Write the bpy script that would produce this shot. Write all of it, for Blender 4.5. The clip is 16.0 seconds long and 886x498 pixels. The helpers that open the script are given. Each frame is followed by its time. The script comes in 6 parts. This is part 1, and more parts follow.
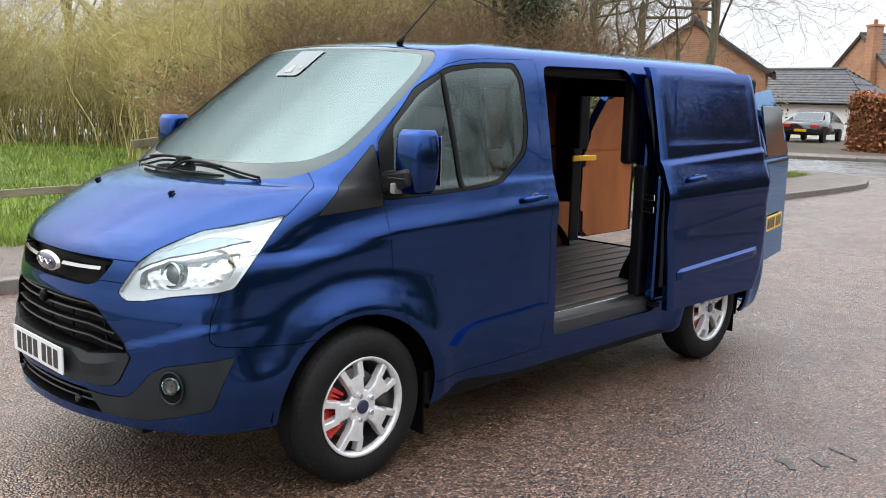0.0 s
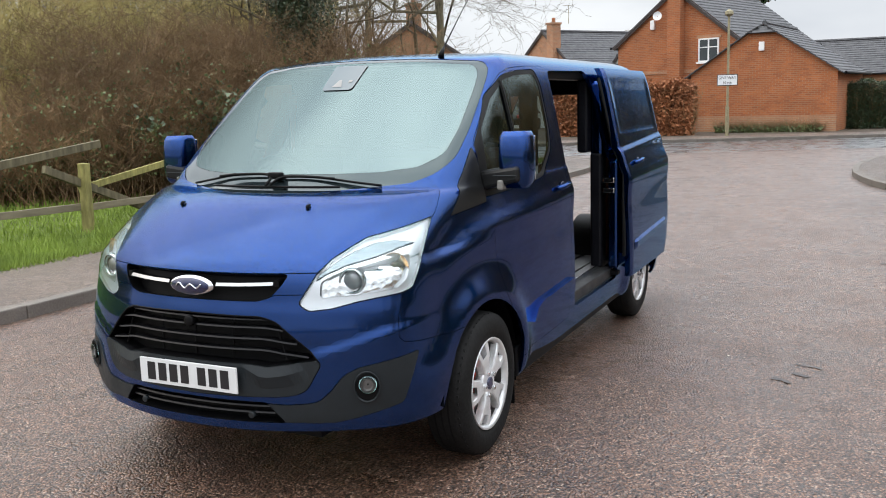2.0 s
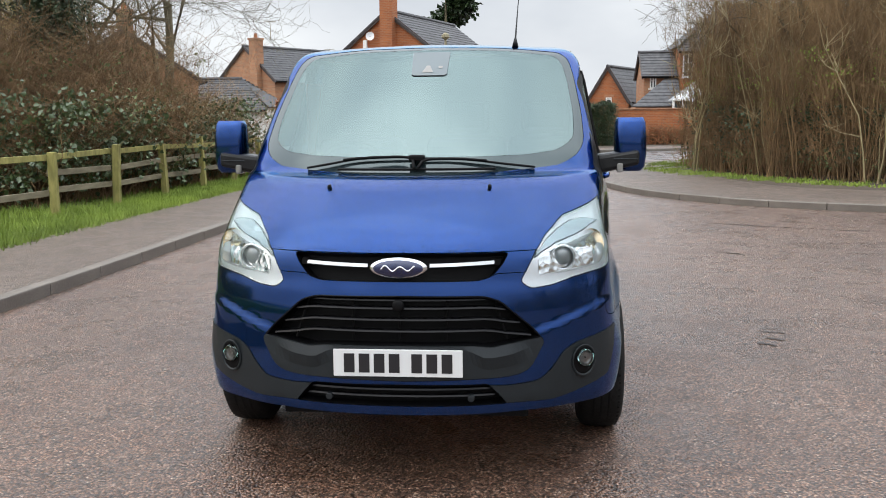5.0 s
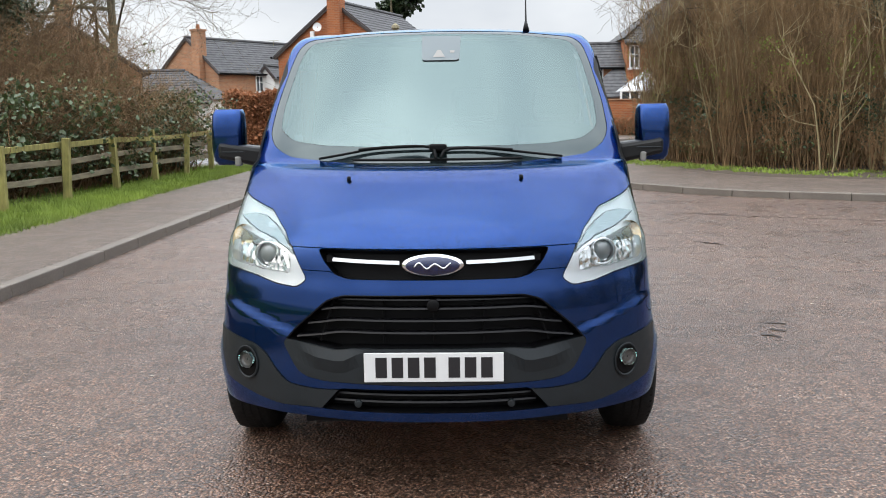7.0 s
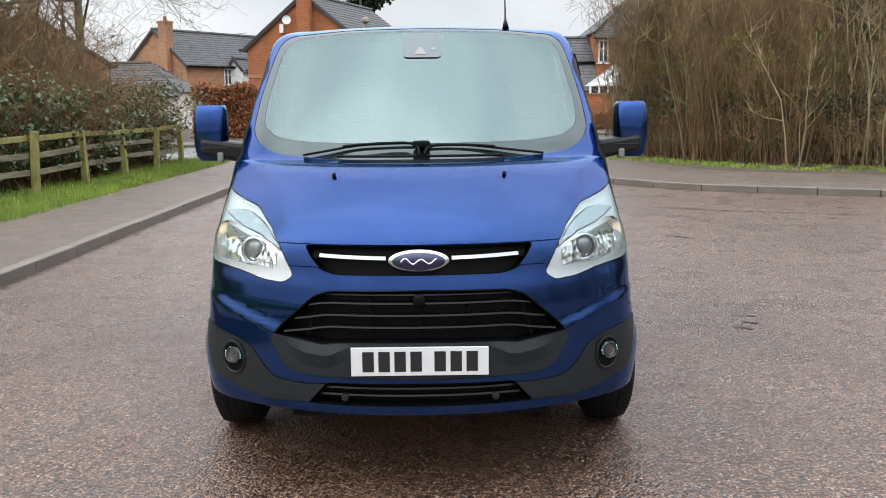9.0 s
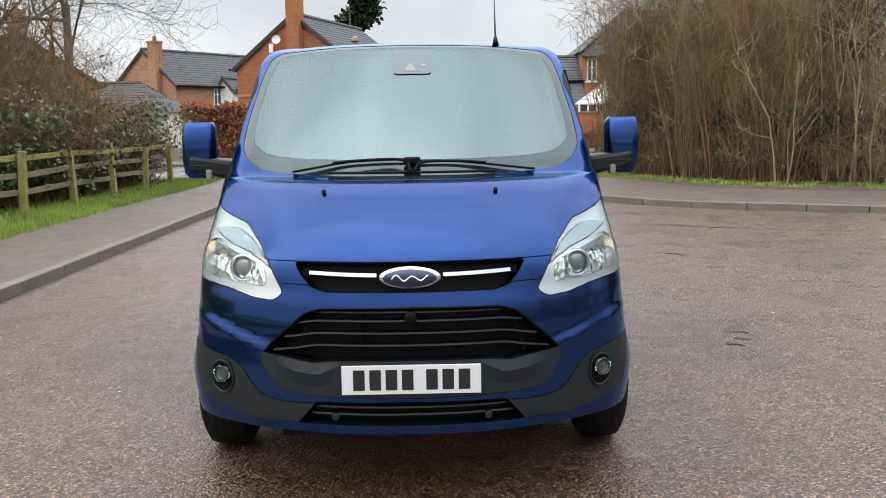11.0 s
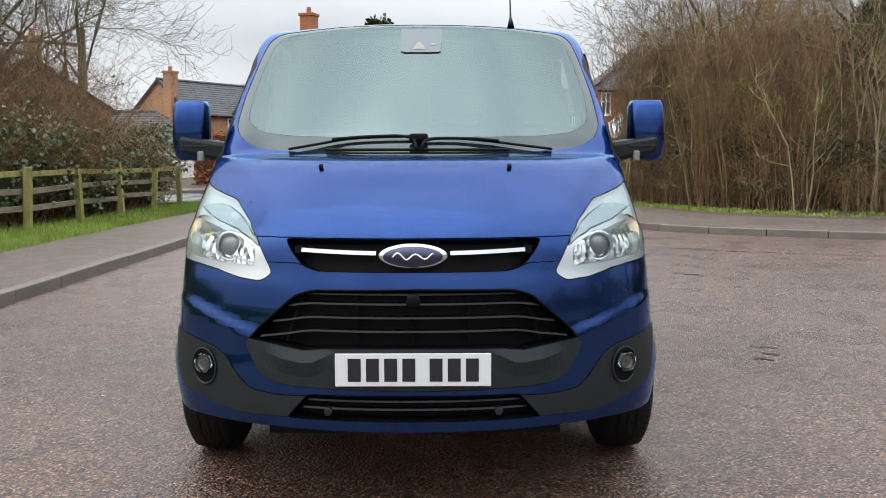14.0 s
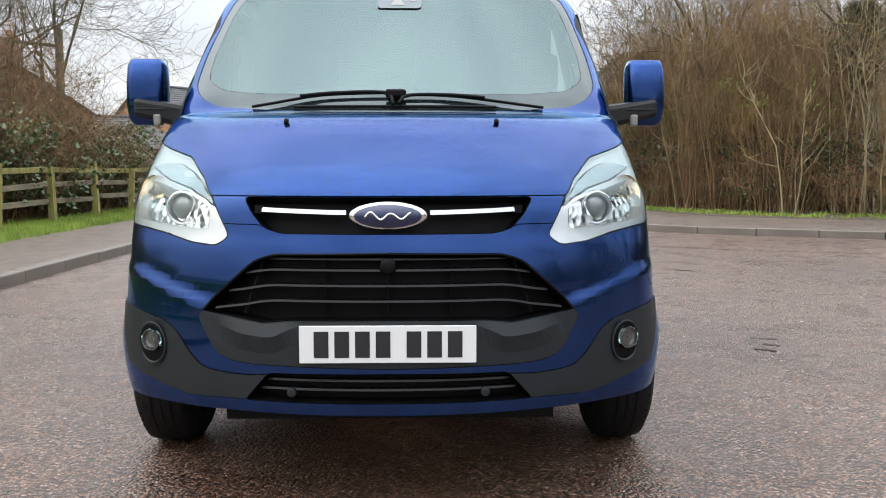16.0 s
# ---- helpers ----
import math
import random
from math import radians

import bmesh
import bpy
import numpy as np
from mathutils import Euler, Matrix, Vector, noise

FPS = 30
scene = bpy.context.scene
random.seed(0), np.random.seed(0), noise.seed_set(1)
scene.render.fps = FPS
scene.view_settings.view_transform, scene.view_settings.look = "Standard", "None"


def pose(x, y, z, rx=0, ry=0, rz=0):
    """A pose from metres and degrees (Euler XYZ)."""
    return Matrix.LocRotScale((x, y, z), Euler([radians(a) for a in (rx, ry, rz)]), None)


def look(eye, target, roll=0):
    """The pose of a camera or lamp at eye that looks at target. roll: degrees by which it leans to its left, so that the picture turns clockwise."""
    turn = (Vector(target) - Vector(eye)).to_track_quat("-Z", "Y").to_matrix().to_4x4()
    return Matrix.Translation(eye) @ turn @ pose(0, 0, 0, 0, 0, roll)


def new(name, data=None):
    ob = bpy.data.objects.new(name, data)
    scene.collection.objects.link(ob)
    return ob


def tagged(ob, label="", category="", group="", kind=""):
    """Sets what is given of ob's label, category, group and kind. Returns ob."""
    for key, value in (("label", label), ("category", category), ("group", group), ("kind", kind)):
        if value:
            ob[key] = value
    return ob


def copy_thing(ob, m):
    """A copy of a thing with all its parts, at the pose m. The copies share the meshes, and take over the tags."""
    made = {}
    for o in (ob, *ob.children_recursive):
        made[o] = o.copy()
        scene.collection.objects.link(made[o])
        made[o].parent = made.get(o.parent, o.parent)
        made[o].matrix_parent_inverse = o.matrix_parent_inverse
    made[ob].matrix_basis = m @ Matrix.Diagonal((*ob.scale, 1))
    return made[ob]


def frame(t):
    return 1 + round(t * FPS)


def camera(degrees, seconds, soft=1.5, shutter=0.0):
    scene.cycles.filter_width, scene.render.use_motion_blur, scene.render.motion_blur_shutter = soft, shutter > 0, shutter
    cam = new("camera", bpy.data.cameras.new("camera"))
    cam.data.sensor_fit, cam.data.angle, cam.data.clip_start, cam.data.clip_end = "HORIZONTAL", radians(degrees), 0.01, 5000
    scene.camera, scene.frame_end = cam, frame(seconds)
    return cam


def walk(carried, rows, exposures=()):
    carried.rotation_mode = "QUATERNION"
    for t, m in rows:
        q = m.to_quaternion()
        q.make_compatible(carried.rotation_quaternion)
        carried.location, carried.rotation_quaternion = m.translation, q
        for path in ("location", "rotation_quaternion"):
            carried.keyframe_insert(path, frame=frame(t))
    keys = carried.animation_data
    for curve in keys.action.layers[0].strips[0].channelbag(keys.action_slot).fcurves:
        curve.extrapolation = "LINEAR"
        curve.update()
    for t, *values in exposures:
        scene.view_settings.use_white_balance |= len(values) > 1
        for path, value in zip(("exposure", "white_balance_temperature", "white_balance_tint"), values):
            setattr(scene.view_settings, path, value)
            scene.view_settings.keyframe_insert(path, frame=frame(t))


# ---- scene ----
cam = camera(52.3, 16.0, 1.0)
PATH = [
    (0, (3.817, -1.41, 1.659), (2.423, -0.015, 1.329), 1.5),
    (0.5, (3.528, -1.762, 1.671), (2.27, -0.25, 1.308), -0.7),
    (1, (3.224, -2.132, 1.66), (2.125, -0.5, 1.305), -0.9),
    (1.5, (2.921, -2.483, 1.657), (1.932, -0.777, 1.318), -1.9),
    (2, (2.587, -2.837, 1.673), (1.726, -1.06, 1.351), -1.7),
    (2.5, (2.272, -3.197, 1.68), (1.546, -1.358, 1.379), -0.6),
    (3, (1.922, -3.365, 1.657), (1.29, -1.492, 1.352), -2.0),
    (3.5, (1.603, -3.438, 1.622), (1.068, -1.535, 1.318), -2.0),
    (4, (1.191, -3.513, 1.583), (0.801, -1.573, 1.297), -1.5),
    (4.2, (1.008, -3.517, 1.557), (0.663, -1.566, 1.28), -1.0),
    (6.3, (0.192, -3.287, 1.54), (0.165, -1.314, 1.214), -1.7),
    (6.5, (0.17, -3.264, 1.536), (0.125, -1.291, 1.215), -2.1),
    (7, (0.126, -3.246, 1.526), (0.074, -1.272, 1.214), -0.8),
    (7.5, (0.103, -3.27, 1.538), (0.086, -1.296, 1.218), -0.3),
    (8, (0.093, -3.297, 1.544), (0.089, -1.324, 1.22), -0.2),
    (8.5, (0.075, -3.301, 1.549), (0.076, -1.329, 1.219), -0.6),
    (9, (0.065, -3.297, 1.543), (0.081, -1.324, 1.216), -0.6),
    (11.5, (0.061, -3.263, 1.53), (0.1, -1.283, 1.252), -0.8),
    (12, (0.061, -3.273, 1.527), (0.077, -1.292, 1.253), -0.9),
    (12.5, (0.076, -3.265, 1.51), (0.05, -1.284, 1.232), -0.5),
    (13, (0.079, -3.232, 1.512), (0.081, -1.255, 1.21), -0.7),
    (13.5, (0.107, -3.131, 1.454), (0.108, -1.155, 1.147), -0.3),
    (14, (0.081, -2.952, 1.28), (0.094, -0.963, 1.073), -0.1),
    (14.5, (0.08, -2.859, 1.176), (0.084, -0.868, 0.989), 0.8),
    (15, (0.097, -2.808, 1.159), (0.094, -0.819, 0.951), -1.0),
    (15.5, (0.114, -2.724, 1.11), (0.13, -0.73, 0.951), -0.1),
    (16, (0.1, -2.62, 1.094), (0.147, -0.63, 0.908), 0.0),
]
walk(cam, [(t, look(eye, target, roll)) for t, eye, target, roll in PATH],
     [(0, 0.62), (0.5, 0.68), (1, 0.58), (1.5, 0.52), (2.5, 0.37), (4, 0.4), (6.5, 0.42), (8, 0.56), (9, 0.48), (12, 0.4), (13, 0.6), (14, 0.32), (14.5, 0.16), (15, 0.6), (15.5, 0.28), (16, 0.53)])

# ---- world and light: an overcast winter day after rain ----
world = bpy.data.worlds.new("overcast_sky")
scene.world = world
world.use_nodes = True
wn = world.node_tree
wbg = wn.nodes["Background"]
sky = wn.nodes.new("ShaderNodeTexSky")
sky.sky_type, sky.sun_disc = "NISHITA", False
sky.sun_elevation, sky.sun_rotation = radians(32), radians(250)
sky.dust_density, sky.air_density = 6.0, 1.2
# cloud cover evens the sky out to a pale grey with soft brighter streaks
wtc = wn.nodes.new("ShaderNodeTexCoord")
wmap = wn.nodes.new("ShaderNodeMapping")
wmap.inputs["Scale"].default_value = (1.4, 1.4, 3.2)
wnoise = wn.nodes.new("ShaderNodeTexNoise")
wnoise.inputs["Scale"].default_value, wnoise.inputs["Detail"].default_value = 2.2, 5
wramp = wn.nodes.new("ShaderNodeValToRGB")
wramp.color_ramp.elements[0].position, wramp.color_ramp.elements[0].color = 0.3, (5.9, 6.3, 6.9, 1)
wramp.color_ramp.elements[1].position, wramp.color_ramp.elements[1].color = 0.7, (8.6, 8.9, 9.2, 1)
wmix = wn.nodes.new("ShaderNodeMixRGB")
wmix.inputs["Fac"].default_value = 0.9
wn.links.new(wtc.outputs["Generated"], wmap.inputs["Vector"])
wn.links.new(wmap.outputs["Vector"], wnoise.inputs["Vector"])
wn.links.new(wnoise.outputs["Fac"], wramp.inputs["Fac"])
wn.links.new(sky.outputs["Color"], wmix.inputs["Color1"])
wn.links.new(wramp.outputs["Color"], wmix.inputs["Color2"])
# an overcast sky is brighter overhead than at the horizon
wsep = wn.nodes.new("ShaderNodeSeparateXYZ")
wup = wn.nodes.new("ShaderNodeMapRange")
wup.inputs["From Min"].default_value, wup.inputs["From Max"].default_value = 0.12, 1.0
wup.inputs["To Min"].default_value, wup.inputs["To Max"].default_value = 0.72, 2.85
wgain = wn.nodes.new("ShaderNodeVectorMath")
wgain.operation = "SCALE"
wn.links.new(wtc.outputs["Generated"], wsep.inputs["Vector"])
wn.links.new(wsep.outputs["Z"], wup.inputs["Value"])
wn.links.new(wmix.outputs["Color"], wgain.inputs[0])
wn.links.new(wup.outputs["Result"], wgain.inputs["Scale"])
wn.links.new(wgain.outputs["Vector"], wbg.inputs["Color"])
wbg.inputs["Strength"].default_value = 0.125
sun = new("sun", bpy.data.lights.new("sun", "SUN"))
sun.data.energy, sun.data.angle, sun.data.color = 0.5, radians(70), (1.0, 0.97, 0.93)
sun.matrix_world = look((0, 0, 20), (6.0, 6.0, 0))

# ---- materials ----
def mat(name, base, rough=0.6, metal=0.0, **inputs):
    m = bpy.data.materials.new(name)
    m.use_nodes = True
    b = m.node_tree.nodes["Principled BSDF"]
    b.inputs["Base Color"].default_value = (*base, 1)
    b.inputs["Roughness"].default_value, b.inputs["Metallic"].default_value = rough, metal
    for key, value in inputs.items():
        b.inputs[key.replace("_", " ")].default_value = value
    return m


def node(m, kind, **values):
    n = m.node_tree.nodes.new("ShaderNode" + kind)
    for key, value in values.items():
        n.inputs[key.replace("_", " ")].default_value = value
    return n


def link(m, a, b):
    m.node_tree.links.new(a, b)


def coords(m, scale=(1, 1, 1)):
    tc = node(m, "TexCoord")
    mp = node(m, "Mapping", Scale=scale)
    link(m, tc.outputs["Object"], mp.inputs["Vector"])
    return mp.outputs["Vector"]


def ramp(m, source, *stops):
    r = node(m, "ValToRGB")
    els = r.color_ramp.elements
    while len(els) < len(stops):
        els.new(0.5)
    for e, (p, c) in zip(els, stops):
        e.position, e.color = p, ((*c, 1) if len(c) == 3 else c)
    link(m, source, r.inputs["Fac"])
    return r.outputs["Color"]


def mixed(m, fac, a, b, mode="MIX"):
    n = node(m, "MixRGB")
    n.blend_type = mode
    for socket, v in ((n.inputs["Fac"], fac), (n.inputs["Color1"], a), (n.inputs["Color2"], b)):
        if isinstance(v, (int, float)):
            socket.default_value = v
        elif isinstance(v, tuple):
            socket.default_value = (*v, 1)
        else:
            link(m, v, socket)
    return n.outputs["Color"]


def noisy(name, dark, light, scale=8.0, rough=(0.7, 0.9), bump=0.2, detail=8, big=0.35, stretch=(1, 1, 1), distance=0.01, metal=0.0, spec=0.5):
    """A surface that varies at two scales in colour, with relief and varied gloss."""
    m = mat(name, light, 0.8, metal)
    b = m.node_tree.nodes["Principled BSDF"]
    b.inputs["Specular IOR Level"].default_value = spec
    v = coords(m, stretch)
    n1, n2 = node(m, "TexNoise", Scale=scale, Detail=detail), node(m, "TexNoise", Scale=scale * 0.09, Detail=4)
    link(m, v, n1.inputs["Vector"]), link(m, v, n2.inputs["Vector"])
    c1 = ramp(m, n1.outputs["Fac"], (0.3, dark), (0.7, light))
    c2 = ramp(m, n2.outputs["Fac"], (0.3, tuple(0.7 * d for d in dark)), (0.7, tuple(min(1, 1.1 * l) for l in light)))
    link(m, mixed(m, big, c1, c2), b.inputs["Base Color"])
    link(m, ramp(m, n2.outputs["Fac"], (0.3, (rough[0],) * 3), (0.7, (rough[1],) * 3)), b.inputs["Roughness"])
    bp = node(m, "Bump", Strength=bump, Distance=distance)
    link(m, n1.outputs["Fac"], bp.inputs["Height"]), link(m, bp.outputs["Normal"], b.inputs["Normal"])
    return m



def chippings(name, stops, scale, rough, bump, wet=0.5):
    """Tarmac with pressed-in stone chips, tyre-worn tone over metres, and a wet film that pools."""
    m = mat(name, (0.15, 0.12, 0.1), 0.4)
    b = m.node_tree.nodes["Principled BSDF"]
    v = coords(m)
    vo, vo2 = node(m, "TexVoronoi", Scale=scale), node(m, "TexVoronoi", Scale=scale * 2.3)
    big, pool = node(m, "TexNoise", Scale=0.55, Detail=6, Roughness=0.6), node(m, "TexNoise", Scale=1.7, Detail=8, Roughness=0.65)
    for n in (vo, vo2, big, pool):
        link(m, v, n.inputs["Vector"])
    chip = ramp(m, vo.outputs["Color"], *stops)
    fine = ramp(m, vo2.outputs["Color"], (0.2, (0.55, 0.55, 0.55)), (0.8, (1.25, 1.25, 1.25)))
    tone = ramp(m, big.outputs["Fac"], (0.3, (0.72, 0.7, 0.7)), (0.7, (1.15, 1.15, 1.15)))
    gap = ramp(m, vo.outputs["Distance"], (0.35, (1, 1, 1)), (0.7, (0.12, 0.12, 0.12)))
    c = mixed(m, 1.0, mixed(m, 0.8, chip, fine, "MULTIPLY"), tone, "MULTIPLY")
    pit = node(m, "TexVoronoi", Scale=19.0)
    link(m, v, pit.inputs["Vector"])
    holes = ramp(m, pit.outputs["Distance"], (0.1, (0.12, 0.12, 0.12)), (0.2, (1, 1, 1)))
    link(m, mixed(m, 1.0, mixed(m, 0.9, c, gap, "MULTIPLY"), holes, "MULTIPLY"), b.inputs["Base Color"])
    link(m, ramp(m, pool.outputs["Fac"], (0.42, (rough[1],) * 3), (0.62, (rough[0],) * 3)), b.inputs["Roughness"])
    link(m, ramp(m, pool.outputs["Fac"], (0.4, (0.55 * wet,) * 3), (0.62, (wet,) * 3)), b.inputs["Coat Weight"])
    link(m, ramp(m, pool.outputs["Fac"], (0.45, (0.36,) * 3), (0.66, (0.16,) * 3)), b.inputs["Coat Roughness"])
    bp, film = node(m, "Bump", Strength=bump, Distance=0.008), node(m, "Bump", Strength=0.75 * bump, Distance=0.006)
    film.invert = True
    link(m, vo.outputs["Distance"], bp.inputs["Height"]), link(m, vo.outputs["Distance"], film.inputs["Height"])
    link(m, film.outputs["Normal"], b.inputs["Coat Normal"])
    bp.invert = True
    link(m, bp.outputs["Normal"], b.inputs["Normal"])
    return m


M_ROAD = chippings("wet_reddish_asphalt", [(0.1, (0.02, 0.011, 0.007)), (0.4, (0.15, 0.077, 0.049)), (0.75, (0.3, 0.172, 0.112)), (1.0, (0.52, 0.4, 0.31))], 80, (0.3, 0.5), 1.0, 0.7)
M_PAVE = chippings("pavement_asphalt", [(0.1, (0.08, 0.056, 0.042)), (0.5, (0.21, 0.15, 0.113)), (0.9, (0.34, 0.26, 0.2))], 105, (0.45, 0.65), 0.9, 0.25)


def bricks(name, a, b, mortar):
    m = mat(name, a, 0.85)
    bs = m.node_tree.nodes["Principled BSDF"]
    tc = node(m, "TexCoord")
    sx, cx, ad = node(m, "SeparateXYZ"), node(m, "CombineXYZ"), node(m, "Math")
    link(m, tc.outputs["Object"], sx.inputs[0])
    link(m, sx.outputs["X"], ad.inputs[0]), link(m, sx.outputs["Y"], ad.inputs[1])
    link(m, ad.outputs[0], cx.inputs["X"]), link(m, sx.outputs["Z"], cx.inputs["Y"])
    bt = node(m, "TexBrick", Color1=(*a, 1), Color2=(*b, 1), Mortar=(*mortar, 1), Scale=1.0)
    bt.inputs["Brick Width"].default_value, bt.inputs["Row Height"].default_value, bt.inputs["Mortar Size"].default_value = 0.225, 0.075, 0.008
    link(m, cx.outputs[0], bt.inputs["Vector"])
    n = node(m, "TexNoise", Scale=1.3, Detail=6)
    link(m, tc.outputs["Object"], n.inputs["Vector"])
    link(m, mixed(m, 0.7, bt.outputs["Color"], ramp(m, n.outputs["Fac"], (0.3, (0.72, 0.72, 0.72)), (0.7, (1.15, 1.1, 1.05))), "MULTIPLY"), bs.inputs["Base Color"])
    return m


M_BRICK = bricks("orange_brick", (0.4, 0.125, 0.04), (0.29, 0.09, 0.033), (0.32, 0.19, 0.11))
M_BRICK2 = bricks("brown_brick", (0.42, 0.2, 0.1), (0.33, 0.155, 0.085), (0.35, 0.26, 0.18))
M_KERB = noisy("concrete_kerb", (0.085, 0.072, 0.06), (0.19, 0.165, 0.14), 60, (0.5, 0.8), 0.3)
M_GRASS = noisy("grass_soil", (0.055, 0.055, 0.014), (0.14, 0.2, 0.03), 14, (0.8, 0.95), 0.6)
M_EARTH = noisy("leaf_litter", (0.03, 0.022, 0.015), (0.1, 0.075, 0.05), 25, (0.8, 0.95), 0.6)
M_TWIG = noisy("brown_twigs", (0.06, 0.036, 0.017), (0.27, 0.17, 0.085), 3, (0.85, 0.95), 0.0)
M_BARK = noisy("tree_bark", (0.035, 0.03, 0.016), (0.173, 0.144, 0.084), 14, (0.85, 0.95), 0.4, stretch=(1, 1, 0.25))
M_TILE = noisy("roof_tiles", (0.045, 0.045, 0.048), (0.11, 0.11, 0.115), 4, (0.55, 0.8), 0.1, spec=0.35)
M_PAINT = mat("metallic_blue_paint", (0.002, 0.031, 0.147), 0.13, 0.96, Coat_Weight=0.6, Coat_Roughness=0.0, Specular_Tint=(0.1, 0.55, 0.92, 1.0))
M_WETPAINT = mat("rain_beaded_blue_paint", (0.002, 0.031, 0.147), 0.17, 0.96, Coat_Weight=0.6, Coat_Roughness=0.0, Specular_Tint=(0.1, 0.55, 0.92, 1.0))


def beads(m, scale=95.0, fine=190.0):
    """Rain standing on the paint as small beads of two sizes."""
    b = m.node_tree.nodes["Principled BSDF"]
    v = coords(m)
    total = None
    for s, cut, keep in ((scale, 0.26, 0.42), (fine, 0.3, 0.3)):
        vo = node(m, "TexVoronoi", Scale=s)
        link(m, v, vo.inputs["Vector"])
        drop = ramp(m, vo.outputs["Distance"], (0.0, (1, 1, 1)), (cut, (0, 0, 0)))
        some = ramp(m, vo.outputs["Color"], (keep, (0, 0, 0)), (keep + 0.02, (1, 1, 1)))
        d = mixed(m, 1.0, drop, some, "MULTIPLY")
        total = d if total is None else mixed(m, 1.0, total, d, "ADD")
    bp = node(m, "Bump", Strength=1.0, Distance=0.006)
    link(m, total, bp.inputs["Height"])
    link(m, bp.outputs["Normal"], b.inputs["Coat Normal"]), link(m, bp.outputs["Normal"], b.inputs["Normal"])


beads(M_WETPAINT)


def thin_glass(name, tint, ior, gloss=0.0, mirror_tint=(0.84, 1, 0.98)):
    """A thin pane: it mirrors by Fresnel and lets the rest straight through."""
    m = bpy.data.materials.new(name)
    m.use_nodes = True
    t = m.node_tree
    t.nodes.remove(t.nodes["Principled BSDF"])
    tr, gl, fr, mx = node(m, "BsdfTransparent"), node(m, "BsdfGlossy"), node(m, "Fresnel", IOR=ior), node(m, "MixShader")
    tr.inputs["Color"].default_value, gl.inputs["Roughness"].default_value = (*tint, 1), gloss
    gl.inputs["Color"].default_value = (*mirror_tint, 1)
    link(m, fr.outputs["Fac"], mx.inputs[0]), link(m, tr.outputs[0], mx.inputs[1]), link(m, gl.outputs[0], mx.inputs[2])
    link(m, mx.outputs[0], t.nodes["Material Output"].inputs["Surface"])
    return m


M_WINDSCREEN = thin_glass("coated_windscreen", (0.85, 0.98, 0.96), 30.0, 0.12, (0.156, 0.2, 0.198))
M_SIDEGLASS = thin_glass("tinted_glass", (0.2, 0.25, 0.24), 1.75)
M_CLEAR = thin_glass("clear_lens", (0.96, 0.97, 0.98), 1.45)
M_BAND = mat("black_ceramic_band", (0.012, 0.018, 0.02), 0.08, 0.0, IOR=1.62, Specular_Tint=(0.82, 1.0, 1.0, 1.0))
M_FRIT = mat("grey_printed_glass", (0.1, 0.125, 0.135), 0.12, 0.0, IOR=1.5)
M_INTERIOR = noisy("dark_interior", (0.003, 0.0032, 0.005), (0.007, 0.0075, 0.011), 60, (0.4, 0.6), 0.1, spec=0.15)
M_BULB = mat("warm_bulb", (1, 0.7, 0.35), 0.3, 0.0, Emission_Color=(1, 0.62, 0.28, 1), Emission_Strength=9)
M_DARK = mat("black_plastic", (0.003, 0.003, 0.0035), 0.5, 0.0, Specular_IOR_Level=0.12)
M_RUBBER = mat("black_rubber", (0.005, 0.005, 0.005), 0.6, Specular_IOR_Level=0.2)
M_TRIM = noisy("textured_black_trim", (0.007, 0.0075, 0.008), (0.014, 0.0145, 0.015), 300, (0.3, 0.4), 0.1, distance=0.001, spec=0.3)
M_GREY = noisy("textured_grey_plastic", (0.0055, 0.0085, 0.0105), (0.0115, 0.0155, 0.0185), 350, (0.42, 0.55), 0.2, distance=0.001, spec=0.35)
M_CHROME = mat("chrome", (0.75, 0.76, 0.77), 0.12, 1.0)
M_SILVER = mat("silver_reflector", (0.82, 0.83, 0.84), 0.3, 0.7)
M_ALLOY = noisy("alloy_silver", (0.6, 0.6, 0.6), (0.76, 0.76, 0.76), 40, (0.3, 0.4), 0.05, metal=0.45)
M_TYRE = noisy("tyre_rubber", (0.003, 0.003, 0.003), (0.011, 0.0108, 0.0105), 60, (0.6, 0.8), 0.2, spec=0.2)
M_PLY = noisy("varnished_plywood", (0.24, 0.065, 0.014), (0.46, 0.15, 0.036), 5, (0.4, 0.6), 0.1, stretch=(1, 1, 0.3))
M_RED = mat("red_caliper", (0.55, 0.03, 0.02), 0.4)
M_WHITE = mat("white_plate", (0.62, 0.63, 0.63), 0.35)
M_YELLOW = mat("yellow_plate", (0.75, 0.45, 0.03), 0.35)
M_INK = mat("black_ink", (0.01, 0.01, 0.012), 0.4)
M_OVAL = mat("badge_blue", (0.005, 0.012, 0.06), 0.2, 0.2, Coat_Weight=1.0)
M_GLOSSBLACK = mat("gloss_black_slat", (0.004, 0.004, 0.005), 0.36, Specular_IOR_Level=0.2)
M_LENS = mat("projector_glass", (0.16, 0.17, 0.17), 0.03, 0.0, IOR=1.7, Coat_Weight=1.0)
M_LENSWHITE = mat("repeater_lens", (0.2, 0.195, 0.18), 0.15)
# darkened copy of the body blue: the handle hollow's shade is in its colour
M_DARKBLUE = mat("shadowed_blue_cup", (0.001, 0.006, 0.06), 0.3, 0.8, Coat_Weight=1.0)
M_DISC = mat("brake_steel", (0.18, 0.175, 0.17), 0.35, 0.9)
M_LOADFLOOR = noisy("worn_black_floor", (0.02, 0.02, 0.02), (0.07, 0.068, 0.065), 22, (0.3, 0.5), 0.1, stretch=(1, 0.15, 1))
M_STEP = noisy("black_step", (0.015, 0.015, 0.016), (0.03, 0.03, 0.03), 80, (0.4, 0.6), 0.1)
